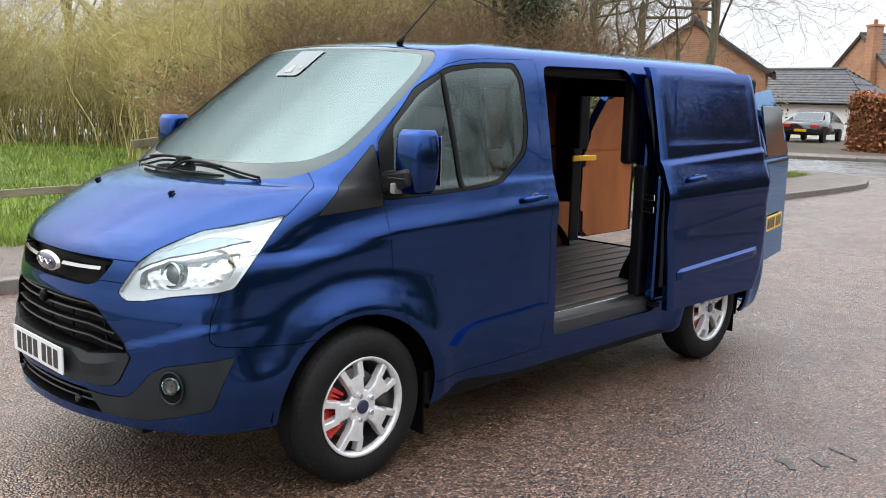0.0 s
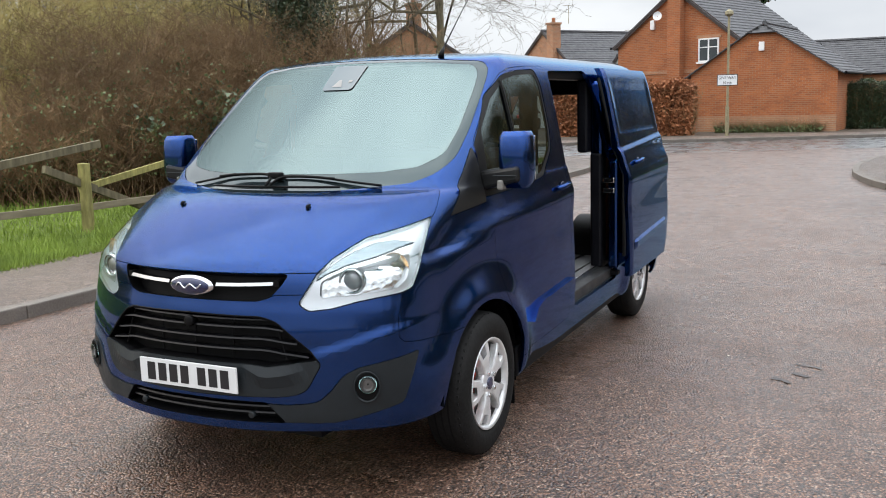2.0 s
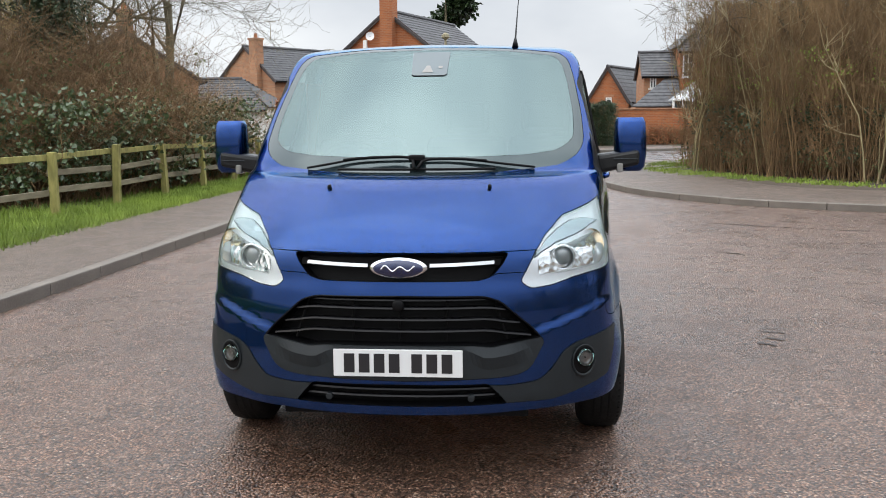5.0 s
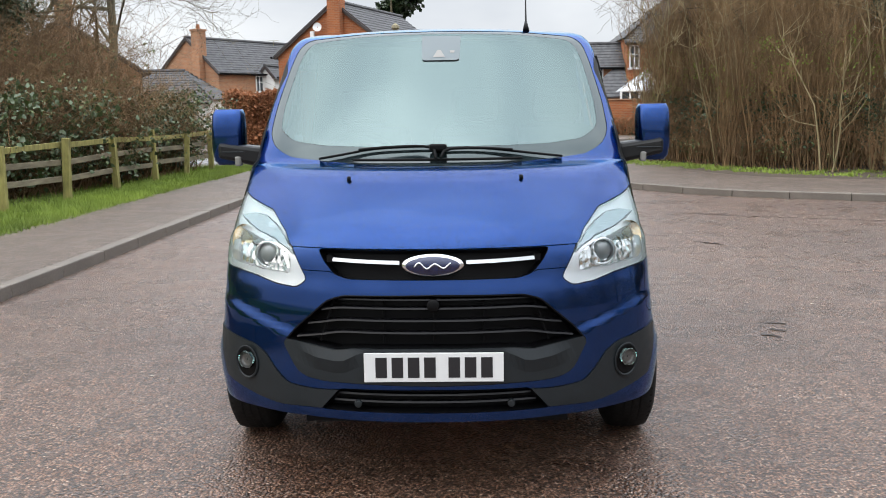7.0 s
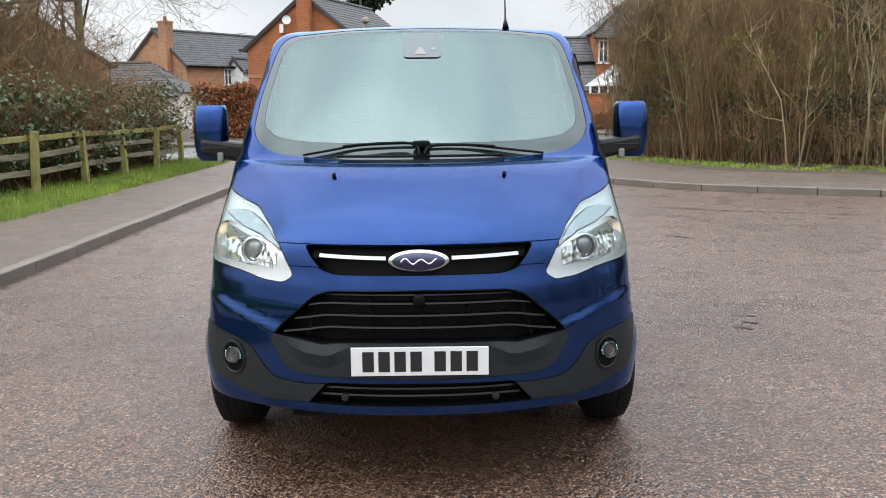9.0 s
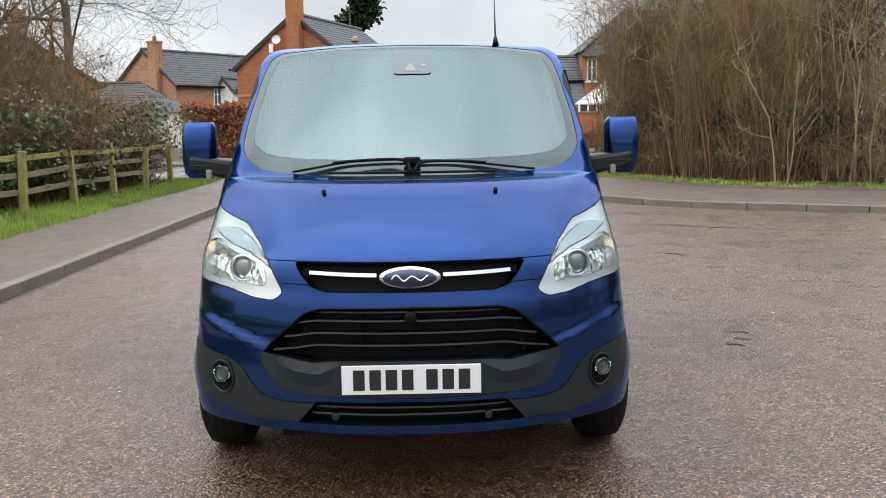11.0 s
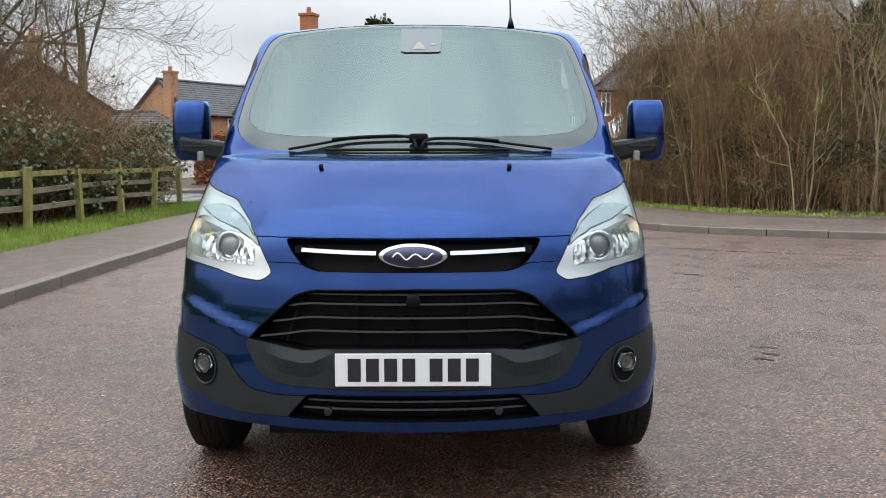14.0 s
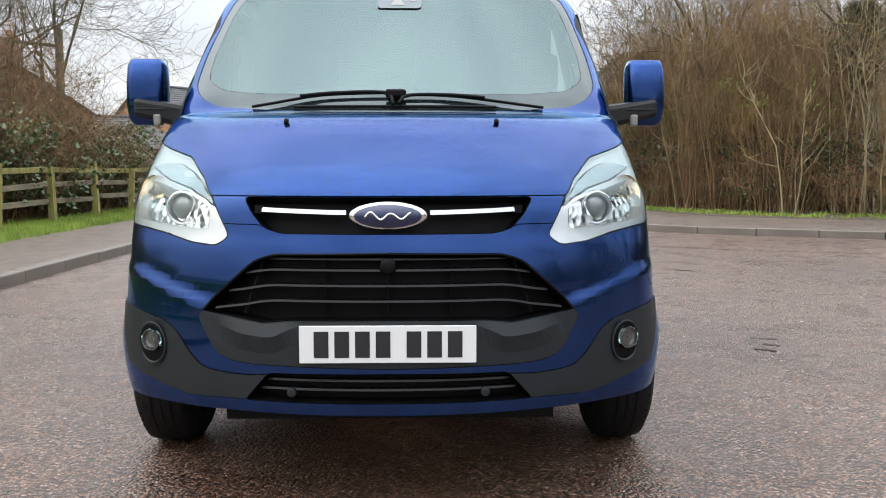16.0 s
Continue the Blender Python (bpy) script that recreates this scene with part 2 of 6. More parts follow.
M_SEAT = noisy("dark_grey_cloth", (0.03, 0.03, 0.032), (0.06, 0.06, 0.062), 90, (0.85, 0.95), 0.2)
M_HEADLINING = mat("pale_headlining", (0.45, 0.45, 0.43), 0.9)
M_GRASSBLADE = noisy("grass_blades", (0.07, 0.11, 0.012), (0.25, 0.34, 0.045), 2.5, (0.6, 0.8), 0.0)
M_LEAF = noisy("bramble_leaves", (0.044, 0.069, 0.02), (0.156, 0.194, 0.066), 2.0, (0.4, 0.6), 0.0)
M_IVY = noisy("ivy_leaves", (0.012, 0.026, 0.009), (0.04, 0.07, 0.022), 2.0, (0.35, 0.55), 0.0)
M_BEECH = noisy("dry_beech_leaves", (0.16, 0.06, 0.025), (0.42, 0.17, 0.07), 6.0, (0.7, 0.85), 0.0)
M_STEM = noisy("russet_stems", (0.05, 0.03, 0.013), (0.33, 0.21, 0.1), 1.2, (0.85, 0.95), 0.0)
M_BRAMBLE = noisy("bramble_stems", (0.1, 0.056, 0.027), (0.388, 0.24, 0.121), 1.5, (0.85, 0.95), 0.0)
M_BLOSSOM = noisy("spring_leaves", (0.12, 0.18, 0.02), (0.25, 0.33, 0.05), 3.0, (0.6, 0.8), 0.0)
M_TIMBER = noisy("mossy_timber", (0.13, 0.115, 0.035), (0.36, 0.32, 0.105), 18, (0.8, 0.95), 0.5, stretch=(1, 1, 0.3))
M_TIMBER2 = noisy("grey_timber", (0.1, 0.085, 0.055), (0.25, 0.21, 0.14), 18, (0.8, 0.95), 0.5, stretch=(1, 0.2, 1))
M_UPVC = mat("white_upvc", (0.8, 0.8, 0.79), 0.35)
M_PANE = mat("dark_window_pane", (0.05, 0.06, 0.065), 0.05, 0.0, IOR=1.6)
M_SIGN = mat("white_sign", (0.75, 0.77, 0.78), 0.4)
M_RENDER = mat("white_render", (0.75, 0.75, 0.72), 0.85)
M_CARBLACK = mat("black_car_paint", (0.012, 0.013, 0.015), 0.25, 0.2, Coat_Weight=1.0)
M_CRACK = noisy("dark_crack", (0.015, 0.012, 0.011), (0.04, 0.032, 0.03), 90, (0.2, 0.4), 0.2)
M_XROAD = chippings("wet_grey_asphalt", [(0.1, (0.06, 0.06, 0.06)), (0.5, (0.15, 0.15, 0.15)), (0.9, (0.28, 0.275, 0.27))], 70, (0.15, 0.35), 0.5, 0.6)
M_BARGE = mat("dark_bargeboard", (0.05, 0.035, 0.03), 0.6)
M_CONS = mat("milky_roof_glazing", (0.62, 0.65, 0.66), 0.25)
M_POST = noisy("lichened_post", (0.17, 0.145, 0.08), (0.33, 0.29, 0.18), 20, (0.5, 0.7), 0.1)
M_GUIDE = noisy("ribbed_light_guide", (0.3, 0.37, 0.4), (0.5, 0.57, 0.6), 120, (0.15, 0.3), 0.3, stretch=(0.2, 0.2, 1), metal=0.3)
M_FACET = mat("faceted_chrome", (0.8, 0.81, 0.81), 0.1, 1.0)
fv, ff = coords(M_FACET), node(M_FACET, "TexVoronoi", Scale=34)
fb = node(M_FACET, "Bump", Strength=0.16, Distance=0.02)
link(M_FACET, fv, ff.inputs["Vector"]), link(M_FACET, ff.outputs["Distance"], fb.inputs["Height"])
link(M_FACET, fb.outputs["Normal"], M_FACET.node_tree.nodes["Principled BSDF"].inputs["Normal"])
# chrome whose amber tint carries the warm glow of the lit bulb
M_GLOWBOWL = mat("glow_tinted_chrome", (0.95, 0.72, 0.44), 0.16, 1.0)
M_WILLOW = noisy("olive_willow_shoots", (0.22, 0.18, 0.065), (0.6, 0.5, 0.2), 3, (0.85, 0.95), 0.0)
M_POLE = noisy("pale_shoots", (0.15, 0.12, 0.06), (0.4, 0.33, 0.18), 2.5, (0.8, 0.9), 0.0)
M_STRIP = mat("brushed_chrome_strip", (0.32, 0.33, 0.34), 0.2, 1.0)
M_FLECK = noisy("pale_flecks", (0.2, 0.13, 0.07), (0.72, 0.68, 0.6), 1.5, (0.5, 0.7), 0.0)
M_LAUREL = noisy("grey_green_laurel_leaves", (0.02, 0.04, 0.012), (0.095, 0.13, 0.055), 2.5, (0.25, 0.4), 0.0)


# ---- mesh helpers ----
def mesh_object(name, bm, material, parent=None, smooth=False):
    me = bpy.data.meshes.new(name)
    bm.to_mesh(me)
    bm.free()
    for m in (material if isinstance(material, (list, tuple)) else [material]):
        me.materials.append(m)
    if smooth:
        me.polygons.foreach_set("use_smooth", [True] * len(me.polygons))
    ob = new(name, me)
    ob.parent = parent
    return ob


def part(name, bm, material, parent, label="", smooth=False):
    ob = mesh_object(name, bm, material, parent, smooth)
    return tagged(ob, label)


def box(bm, x0, x1, y0, y1, z0, z1, bevel=0.0, m=None):
    vs = [bm.verts.new((x, y, z)) for x in (x0, x1) for y in (y0, y1) for z in (z0, z1)]
    if m is not None:
        for v in vs:
            v.co = m @ v.co
    fs = [bm.faces.new([vs[i] for i in q]) for q in ((0, 1, 3, 2), (4, 6, 7, 5), (0, 4, 5, 1), (2, 3, 7, 6), (0, 2, 6, 4), (1, 5, 7, 3))]
    if bevel:
        es = {e for f in fs for e in f.edges}
        bmesh.ops.bevel(bm, geom=list(es), offset=bevel, segments=2, affect="EDGES", profile=0.5)
    return vs


def raw(name, verts, faces, material, parent=None, smooth=False):
    me = bpy.data.meshes.new(name)
    me.from_pydata(verts, [], faces)
    me.materials.append(material)
    if smooth:
        me.polygons.foreach_set("use_smooth", [True] * len(me.polygons))
    ob = new(name, me)
    ob.parent = parent
    return ob


def resample(points, step):
    """A polyline rounded through its points, at even steps."""
    p = np.array(points, float)
    q = np.vstack([2 * p[0] - p[1], p, 2 * p[-1] - p[-2]])
    out = []
    for i in range(1, len(q) - 2):
        for t in np.linspace(0, 1, 16, endpoint=False):
            a, b, c, d = q[i - 1:i + 3]
            out.append(0.5 * (2 * b + (c - a) * t + (2 * a - 5 * b + 4 * c - d) * t * t + (3 * b - a - 3 * c + d) * t ** 3))
    out.append(p[-1])
    out = np.array(out)
    s = np.concatenate([[0], np.cumsum(np.linalg.norm(np.diff(out, axis=0), axis=1))])
    n = max(2, int(round(s[-1] / step)) + 1)
    w = np.linspace(0, s[-1], n)
    return np.stack([np.interp(w, s, out[:, k]) for k in range(out.shape[1])], 1)


def sides(line):
    t = np.gradient(line, axis=0)
    t /= np.linalg.norm(t, axis=1)[:, None]
    return np.stack([-t[:, 1], t[:, 0]], 1)


# ---- the street ----
LEFT = [(-3.9, -14), (-3.8, -4), (-3.72, 2), (-3.6, 6), (-3.5, 10), (-3.36, 14), (-3.3, 16.6), (-3.5, 18.9), (-4.6, 20.5), (-7, 20.6), (-15, 17), (-40, 6)]
RIGHT = [(40, -3.6), (20, 5.1), (12, 8.3), (7.2, 10.3), (5.5, 11.05), (4.3, 11.75), (3.4, 12.75), (2.7, 14.0), (2.3, 15.4), (2.12, 17), (2.25, 19.2), (2.8, 21.6), (3.7, 23.3), (5.6, 25.1), (12, 28), (45, 42.5)]
FAR = [(-50, 9), (-20, 22.4), (-7, 28.4), (0, 31.4), (7, 34.4), (20, 40.1), (50, 53.3)]


def polygon(name, points, z, material):
    bm = bmesh.new()
    f = bm.faces.new([bm.verts.new((x, y, z)) for x, y in points])
    bmesh.ops.triangulate(bm, faces=[f])
    bmesh.ops.recalc_face_normals(bm, faces=bm.faces)
    if bm.faces[:][0].normal.z < 0:
        bmesh.ops.reverse_faces(bm, faces=bm.faces)
    return mesh_object(name, bm, material)


ground = raw("ground", [(x, y, -0.06) for x, y in ((-1500, -1500), (1500, -1500), (1500, 1500), (-1500, 1500))], [(0, 1, 2, 3)], M_EARTH)
tagged(ground, "bare brown earth reaching to the horizon", "ground", kind="structure")
road = raw("road", [(x, y, 0.0) for x, y in ((-70, -30), (70, -30), (70, 75), (-70, 75))], [(0, 1, 2, 3)], M_ROAD)
tagged(road, "wet reddish-brown asphalt road with loose chippings", "road", kind="structure")


def bank(line, side, width, closing, verge_material, pave_label, verge_label):
    """A pavement behind the kerb line, and the verge that fills the land behind it."""
    c = resample(line, 0.45)
    nrm = sides(c) * side
    a, b = c + nrm * 0.12, c + nrm * (0.12 + width)
    n = len(c)
    if side > 0:
        faces = [(i, i + 1, n + i + 1, n + i) for i in range(n - 1)]
    else:
        faces = [(i, n + i, n + i + 1, i + 1) for i in range(n - 1)]
    pv = raw("pavement", [(*p, 0.105) for p in a] + [(*p, 0.125) for p in b], faces, M_PAVE)
    tagged(pv, pave_label, "pavement", kind="structure")
    vg = polygon("verge", [tuple(p) for p in b[::3]] + closing, 0.118, verge_material)
    tagged(vg, verge_label, "verge", kind="structure")
    return c, nrm, b


left_line, left_n, left_back = bank(LEFT, 1, 1.62, [(-40, -30), (-60, -30), (-4.5 - 1.5, -30)], M_GRASS, "damp grey asphalt pavement behind the kerb", "green grass verge beside the pavement")
right_line, right_n, right_back = bank(RIGHT, -1, 2.6, [(60, 40), (60, -2)], M_EARTH, "damp brown asphalt pavement round the corner", "grass verge under the thicket")
far_line, far_n, far_back = bank(FAR, 1, 1.6, [(60, 120), (-60, 120)], M_EARTH, "damp pavement on the far side of the junction", "planted strip before the houses")

# a darker carriageway beyond the give-way line, and its worn joint
xr = raw("crossroad", [(-60, -1.5, 0.004), (60, 51.3, 0.004), (60, 59, 0.004), (-60, 6.2, 0.004)], [(0, 1, 2, 3)], M_XROAD)
tagged(xr, "wet grey asphalt of the crossing road", "road", kind="structure")


def kerb(line, nrm, label, first, last):
    root = new("kerb")
    tagged(root, label, "kerb", kind="structure")
    shared = []
    for v in range(3):
        bm = bmesh.new()
        box(bm, -0.445, 0.445, 0.0, 0.135, -0.05, 0.108 + 0.002 * v, 0.012)
        me = bpy.data.meshes.new("kerbstone")
        bm.to_mesh(me)
        bm.free()
        me.materials.append(M_KERB)
        shared.append(me)
    for i in range(first, min(last, len(line) - 2), 2):
        a, b = line[i], line[i + 2]
        mid = (a + b) / 2
        t = (b - a) / np.linalg.norm(b - a)
        n = nrm[i + 1]
        ob = new("kerbstone", shared[(i // 2) % 3])
        ln = float(np.linalg.norm(b - a)) / 0.9
        m = Matrix(((t[0] * ln, n[0], 0, mid[0]), (t[1] * ln, n[1], 0, mid[1]), (0, 0, 1, random.uniform(-0.004, 0.004)), (0, 0, 0, 1)))
        ob.parent = root
        ob.matrix_basis = m


kerb(left_line, left_n, "weathered concrete kerbstones along the pavement", 0, 112)
kerb(right_line, right_n, "weathered concrete kerbstones round the corner", 20, 150)
kerb(far_line, far_n, "concrete kerbstones beyond the junction", 60, 160)

# cracks in the surface, patched joints
worn = [[(2.16, 2.98), (2.24, 2.95), (2.33, 2.9)], [(2.2, 2.78), (2.27, 2.72)], [(2.08, 2.62), (2.15, 2.6), (2.2, 2.56)]]
for pts in worn + [[(3.1, 9.45), (3.3, 9.35), (3.8, 9.05), (4.5, 8.75), (5.6, 8.3)], [(2.66, 6.75), (2.78, 6.65), (2.92, 6.5)], [(0.4, 24.6), (1.6, 25.1), (2.6, 25.6)], [(-1.8, 22.4), (0.1, 23.3), (1.9, 24.1)]]:
    ln = resample(pts, 0.06)
    nn = sides(ln)
    w = np.array([[random.uniform(0.006, 0.03)] for _ in ln])
    j = np.array([[random.uniform(-0.02, 0.02), random.uniform(-0.02, 0.02)] for _ in ln])
    a, b = ln + j + nn * w, ln + j - nn * w
    k = len(ln)
    cr = raw("road_crack", [(*p, 0.005) for p in a] + [(*p, 0.005) for p in b], [(k + i, k + i + 1, i + 1, i) for i in range(k - 1)], M_CRACK)
    tagged(cr, "dark crack in the asphalt road surface", "crack", kind="structure")


# ---- the van: one smooth skin, from which panels, glass and openings are cut ----
def hermite(values, u):
    """Monotone cubic through even knots, at the places u."""
    v = np.array(values, float)
    d = np.diff(v)
    m = np.zeros(len(v))
    m[1:-1] = np.where(d[:-1] * d[1:] > 0, 2 * d[:-1] * d[1:] / np.where(d[:-1] + d[1:] == 0, 1, d[:-1] + d[1:]), 0)
    m[0], m[-1] = d[0], d[-1]
    i = np.minimum(u.astype(int), len(v) - 2)
    t = u - i
    return (2 * t ** 3 - 3 * t ** 2 + 1) * v[i] + (t ** 3 - 2 * t ** 2 + t) * m[i] + (3 * t ** 2 - 2 * t ** 3) * v[i + 1] + (t ** 3 - t ** 2) * m[i + 1]


HUB_F, HUB_R, HUB_Z = 0.985, 3.95, 0.335
# from the bumper's lower lip up the bonnet and the windscreen to the roof's crown: height, nose, half width, bow of the front, reach of the corner, tail
LZ = [.255, .285, .34, .42, .52, .64, .74, .83, .89, .95, 1.0, 1.035, 1.075, 1.125, 1.185, 1.243, 1.268, 1.282, 1.30, 1.36, 1.5, 1.65, 1.78, 1.855, 1.895, 1.92, 1.94, 1.953, 1.962, 1.966]
LY = [.11, .05, .018, .012, .012, .018, .022, .035, .05, .062, .078, .10, .14, .21, .31, .43, .52, .61, .66, .74, .925, 1.125, 1.30, 1.40, 1.46, 1.57, 1.75, 2.0, 2.25, 2.6]
LW = [.93, .95, .965, .978, .985, .987, .987, .985, .982, .978, .975, .972, .97, .966, .961, .953, .946, .940, .934, .922, .893, .86, .829, .80, .76, .70, .60, .45, .25, .0]
LA = [.24, .25, .25, .25, .25, .25, .25, .25, .25, .25, .255, .26, .265, .27, .27, .26, .25, .22, .20, .18, .17, .165, .16, .16, .17, .2, .25, .25, .2, .1]
LS = [.62, .62, .62, .62, .62, .62, .62, .62, .62, .62, .62, .62, .62, .60, .56, .52, .48, .46, .44, .40, .34, .31, .30, .30, .30, .3, .3, .3, .3, .3]
LE = [4.685, 4.715, 4.735, 4.745, 4.755, 4.755, 4.755, 4.755, 4.755, 4.755, 4.755, 4.755, 4.755, 4.755, 4.755, 4.755, 4.75, 4.745, 4.745, 4.735, 4.695, 4.635, 4.575, 4.535, 4.505, 4.465, 4.385, 4.285, 4.085, 3.785]


def smooth(t):
    t = np.clip(t, 0, 1)
    return t * t * (3 - 2 * t)


def side_x(w, y, z):
    """Half width at a place along the flank: narrower to the nose, with a rising shoulder and the flares of the wheel arches."""
    k = np.clip((2.1 - y) / 1.3, 0, 1.4)
    low = np.clip((z - 0.55) / 0.5, 0, 1)
    x = w * (1 - 0.105 * k ** 1.6 * (0.42 + 0.58 * low))
    crest = np.interp(y, [0.4, 0.7, 1.2, 2.1, 3.3, 4.7], [0.94, 0.985, 1.075, 1.135, 1.165, 1.18])
    d = z - crest
    x = x + 0.021 * smooth((y - 0.45) / 0.3) * np.exp(-(d / np.where(d > 0, 0.062, 0.12)) ** 2)
    for hub in (HUB_F, HUB_R):
        r = np.hypot(y - hub, z - HUB_Z)
        x = x + (0.034 if hub == HUB_R else 0.008 + 0.026 * smooth((y - 0.55) / 0.3)) * np.exp(-((r - 0.43) / np.where(r > 0.43, 0.1, 0.07)) ** 2)
    return x


def skin():
    u = np.unique(np.concatenate([np.linspace(0, len(LZ) - 1, 108), np.linspace(4.9, 8.2, 14), np.linspace(10, 15, 12)]).round(3))
    z, yc, w, a, s, e = (hermite(c, u) for c in (LZ, LY, LW, LA, LS, LE))
    out = []
    for i in range(len(u)):
        xc = 0.8 * w[i]
        fx = xc * np.linspace(0, 1, 30)
        fy = yc[i] + a[i] * (fx / max(xc, 1e-6)) ** 2.3
        ys = yc[i] + s[i]
        xs = float(side_x(w[i], ys, z[i]))
        t = np.linspace(0, 1, 15)[1:]
        p0, p1 = np.array((xc, yc[i] + a[i])), np.array((xs, ys))
        ln = np.linalg.norm(p1 - p0) * 1.1
        d0 = np.array((1, a[i] * 2.3 / max(xc, 1e-6)))
        dx = (float(side_x(w[i], ys + 0.02, z[i])) - xs) / 0.02
        d1 = np.array((dx, 1.0))
        d0, d1 = d0 / np.linalg.norm(d0) * ln, d1 / np.linalg.norm(d1) * ln
        h = [2 * t ** 3 - 3 * t ** 2 + 1, t ** 3 - 2 * t ** 2 + t, 3 * t ** 2 - 2 * t ** 3, t ** 3 - t ** 2]
        corner = h[0][:, None] * p0 + h[1][:, None] * d0 + h[2][:, None] * p1 + h[3][:, None] * d1
        # the bumper's shelf, which stands forward of the lamps and fades round the corner
        shelf = lambda x: 0.013 * smooth((np.interp(x, [0.45, 0.54, 0.65, 0.82, 0.92], [0.66, 0.692, 0.722, 0.782, 0.8]) - z[i]) / 0.035) * smooth((x - 0.47) / 0.12) * smooth((z[i] - 0.3) / 0.08)
        fy = fy - shelf(fx)
        fade = (1 - smooth(t)) * shelf(corner[:, 0])
        corner = corner + np.stack([fade * t, -fade * (1 - t)], 1)
        r = min(0.17, w[i] * 0.5)
        sy = np.linspace(ys, e[i] - r, 76)[1:]
        sx = side_x(w[i], sy, z[i])
        ang = np.linspace(0, np.pi / 2, 8)[1:]
        rx, ry = sx[-1] - r + r * np.cos(ang), e[i] - r + r * np.sin(ang)
        bx = np.linspace(rx[-1], 0, 8)[1:]
        x = np.concatenate([fx, corner[:, 0], sx, rx, bx])
        y = np.concatenate([fy, corner[:, 1], sy, ry, np.full(7, e[i])])
        # the bonnet falls away outside a crease that runs back from the grille
        fall = 0.014 * smooth((z[i] - 1.0) / 0.06) * smooth((1.28 - z[i]) / 0.05) * smooth((x - np.interp(y, [0.1, 0.45, 0.85], [0.47, 0.6, 0.74])) / 0.09) * smooth((0.95 - y) / 0.15)
        out.append(np.stack([x, y, z[i] - fall], 1))
    return np.array(out)


S = skin()
ROWS_N, COLS_N = S.shape[:2]


def row_at(z):
    """The skin's outline at one height."""
    zs = S[:, 0, 2]
    k = min(max(int(np.searchsorted(zs, z)) - 1, 0), ROWS_N - 2)
    t = (z - zs[k]) / (zs[k + 1] - zs[k])
    return S[k] * (1 - t) + S[k + 1] * t


def front_y(x, z):
    r = row_at(z)[:44]
    return float(np.interp(abs(x), r[:, 0], r[:, 1]))


def flank_x(y, z):
    r = row_at(z)[30:119]
    return float(np.interp(y, r[:, 1], r[:, 0]))


def skin_bmesh():
    bm = bmesh.new()
    for sign in (1, -1):
        vs = [[bm.verts.new((sign * x, y, z)) for x, y, z in row] for row in S]
        for i in range(ROWS_N - 1):
            for j in range(COLS_N - 1):
                q = (vs[i][j], vs[i][j + 1], vs[i + 1][j + 1], vs[i + 1][j])
                bm.faces.new(q if sign > 0 else q[::-1])
    bmesh.ops.remove_doubles(bm, verts=bm.verts, dist=1e-5)
    bmesh.ops.dissolve_degenerate(bm, dist=1e-6, edges=bm.edges)
    bm.normal_update()
    lay = bm.verts.layers.float_vector.new("n")
    for v in bm.verts:
        v[lay] = v.normal
    return bm


FRONT, SIDE, ANGLED, PLAN = (1, 0, 0), (0, 1, 0), (1, 1, 0), None


def flat(co, axis):
    """A place on the skin seen along one axis, with the right half mirrored onto the left."""
    if axis is None:
        return abs(co[0]), co[1]
    return axis[0] * abs(co[0]) + axis[1] * co[1], co[2]


def inside(p, poly):
    x, y = p
    hit = False
    for (x0, y0), (x1, y1) in zip(poly, poly[1:] + poly[:1]):
        if (y0 > y) != (y1 > y) and x < (x1 - x0) * (y - y0) / (y1 - y0) + x0:
            hit = not hit
    return hit


def score(bm, poly, axis, where, closed=True, signs=(1, -1)):
    """Cuts the skin along a polygon's edges, where the given test holds."""
    segs = list(zip(poly, poly[1:] + (poly[:1] if closed else [])))
    pa, pb = [p[0] for p in poly], [p[1] for p in poly]
    for sign in signs:
        near = {}
        for f in bm.faces:
            c = f.calc_center_median()
            if c.x * sign >= -0.001:
                p = flat(c, axis)
                if min(pa) - 0.06 <= p[0] <= max(pa) + 0.06 and min(pb) - 0.06 <= p[1] <= max(pb) + 0.06 and where(c):
                    near[f] = p
        for (a0, b0), (a1, b1) in segs:
            if abs(a0 - a1) + abs(b0 - b1) < 1e-6:
                continue
            na, nb = b1 - b0, a0 - a1
            if axis is None:
                no, co = Vector((sign * na, nb, 0)), Vector((sign * a0, b0, 0))
            else:
                no = Vector((sign * na * axis[0], na * axis[1], nb))
                co = Vector((sign * a0 / axis[0], 0, b0)) if axis[0] else Vector((0, a0 / axis[1], b0))
            lo = (min(a0, a1) - 0.03, min(b0, b1) - 0.03)
            hi = (max(a0, a1) + 0.03, max(b0, b1) + 0.03)
            fs = [f for f, p in near.items() if lo[0] <= p[0] <= hi[0] and lo[1] <= p[1] <= hi[1]]
            if fs:
                geom = list({e for f in fs for e in f.verts} | {e for f in fs for e in f.edges}) + fs
                done = bmesh.ops.bisect_plane(bm, geom=geom, dist=2e-4, plane_co=co, plane_no=no.normalized())
                for f in done["geom"]:
                    if isinstance(f, bmesh.types.BMFace):
                        near[f] = flat(f.calc_center_median(), axis)


def rounded(poly, r=0.02, n=3):
    """A polygon with its corners rounded off."""
    out = []
    k = len(poly)
    for i in range(k):
        p, a, b = (np.array(poly[j % k], float) for j in (i, i - 1, i + 1))
        ra, rb = min(r, np.linalg.norm(a - p) * 0.45), min(r, np.linalg.norm(b - p) * 0.45)
        s, e = p + (a - p) / max(np.linalg.norm(a - p), 1e-9) * ra, p + (b - p) / max(np.linalg.norm(b - p), 1e-9) * rb
        for t in np.linspace(0, 1, n):
            out.append(tuple((1 - t) ** 2 * s + 2 * t * (1 - t) * p + t * t * e))
    return out


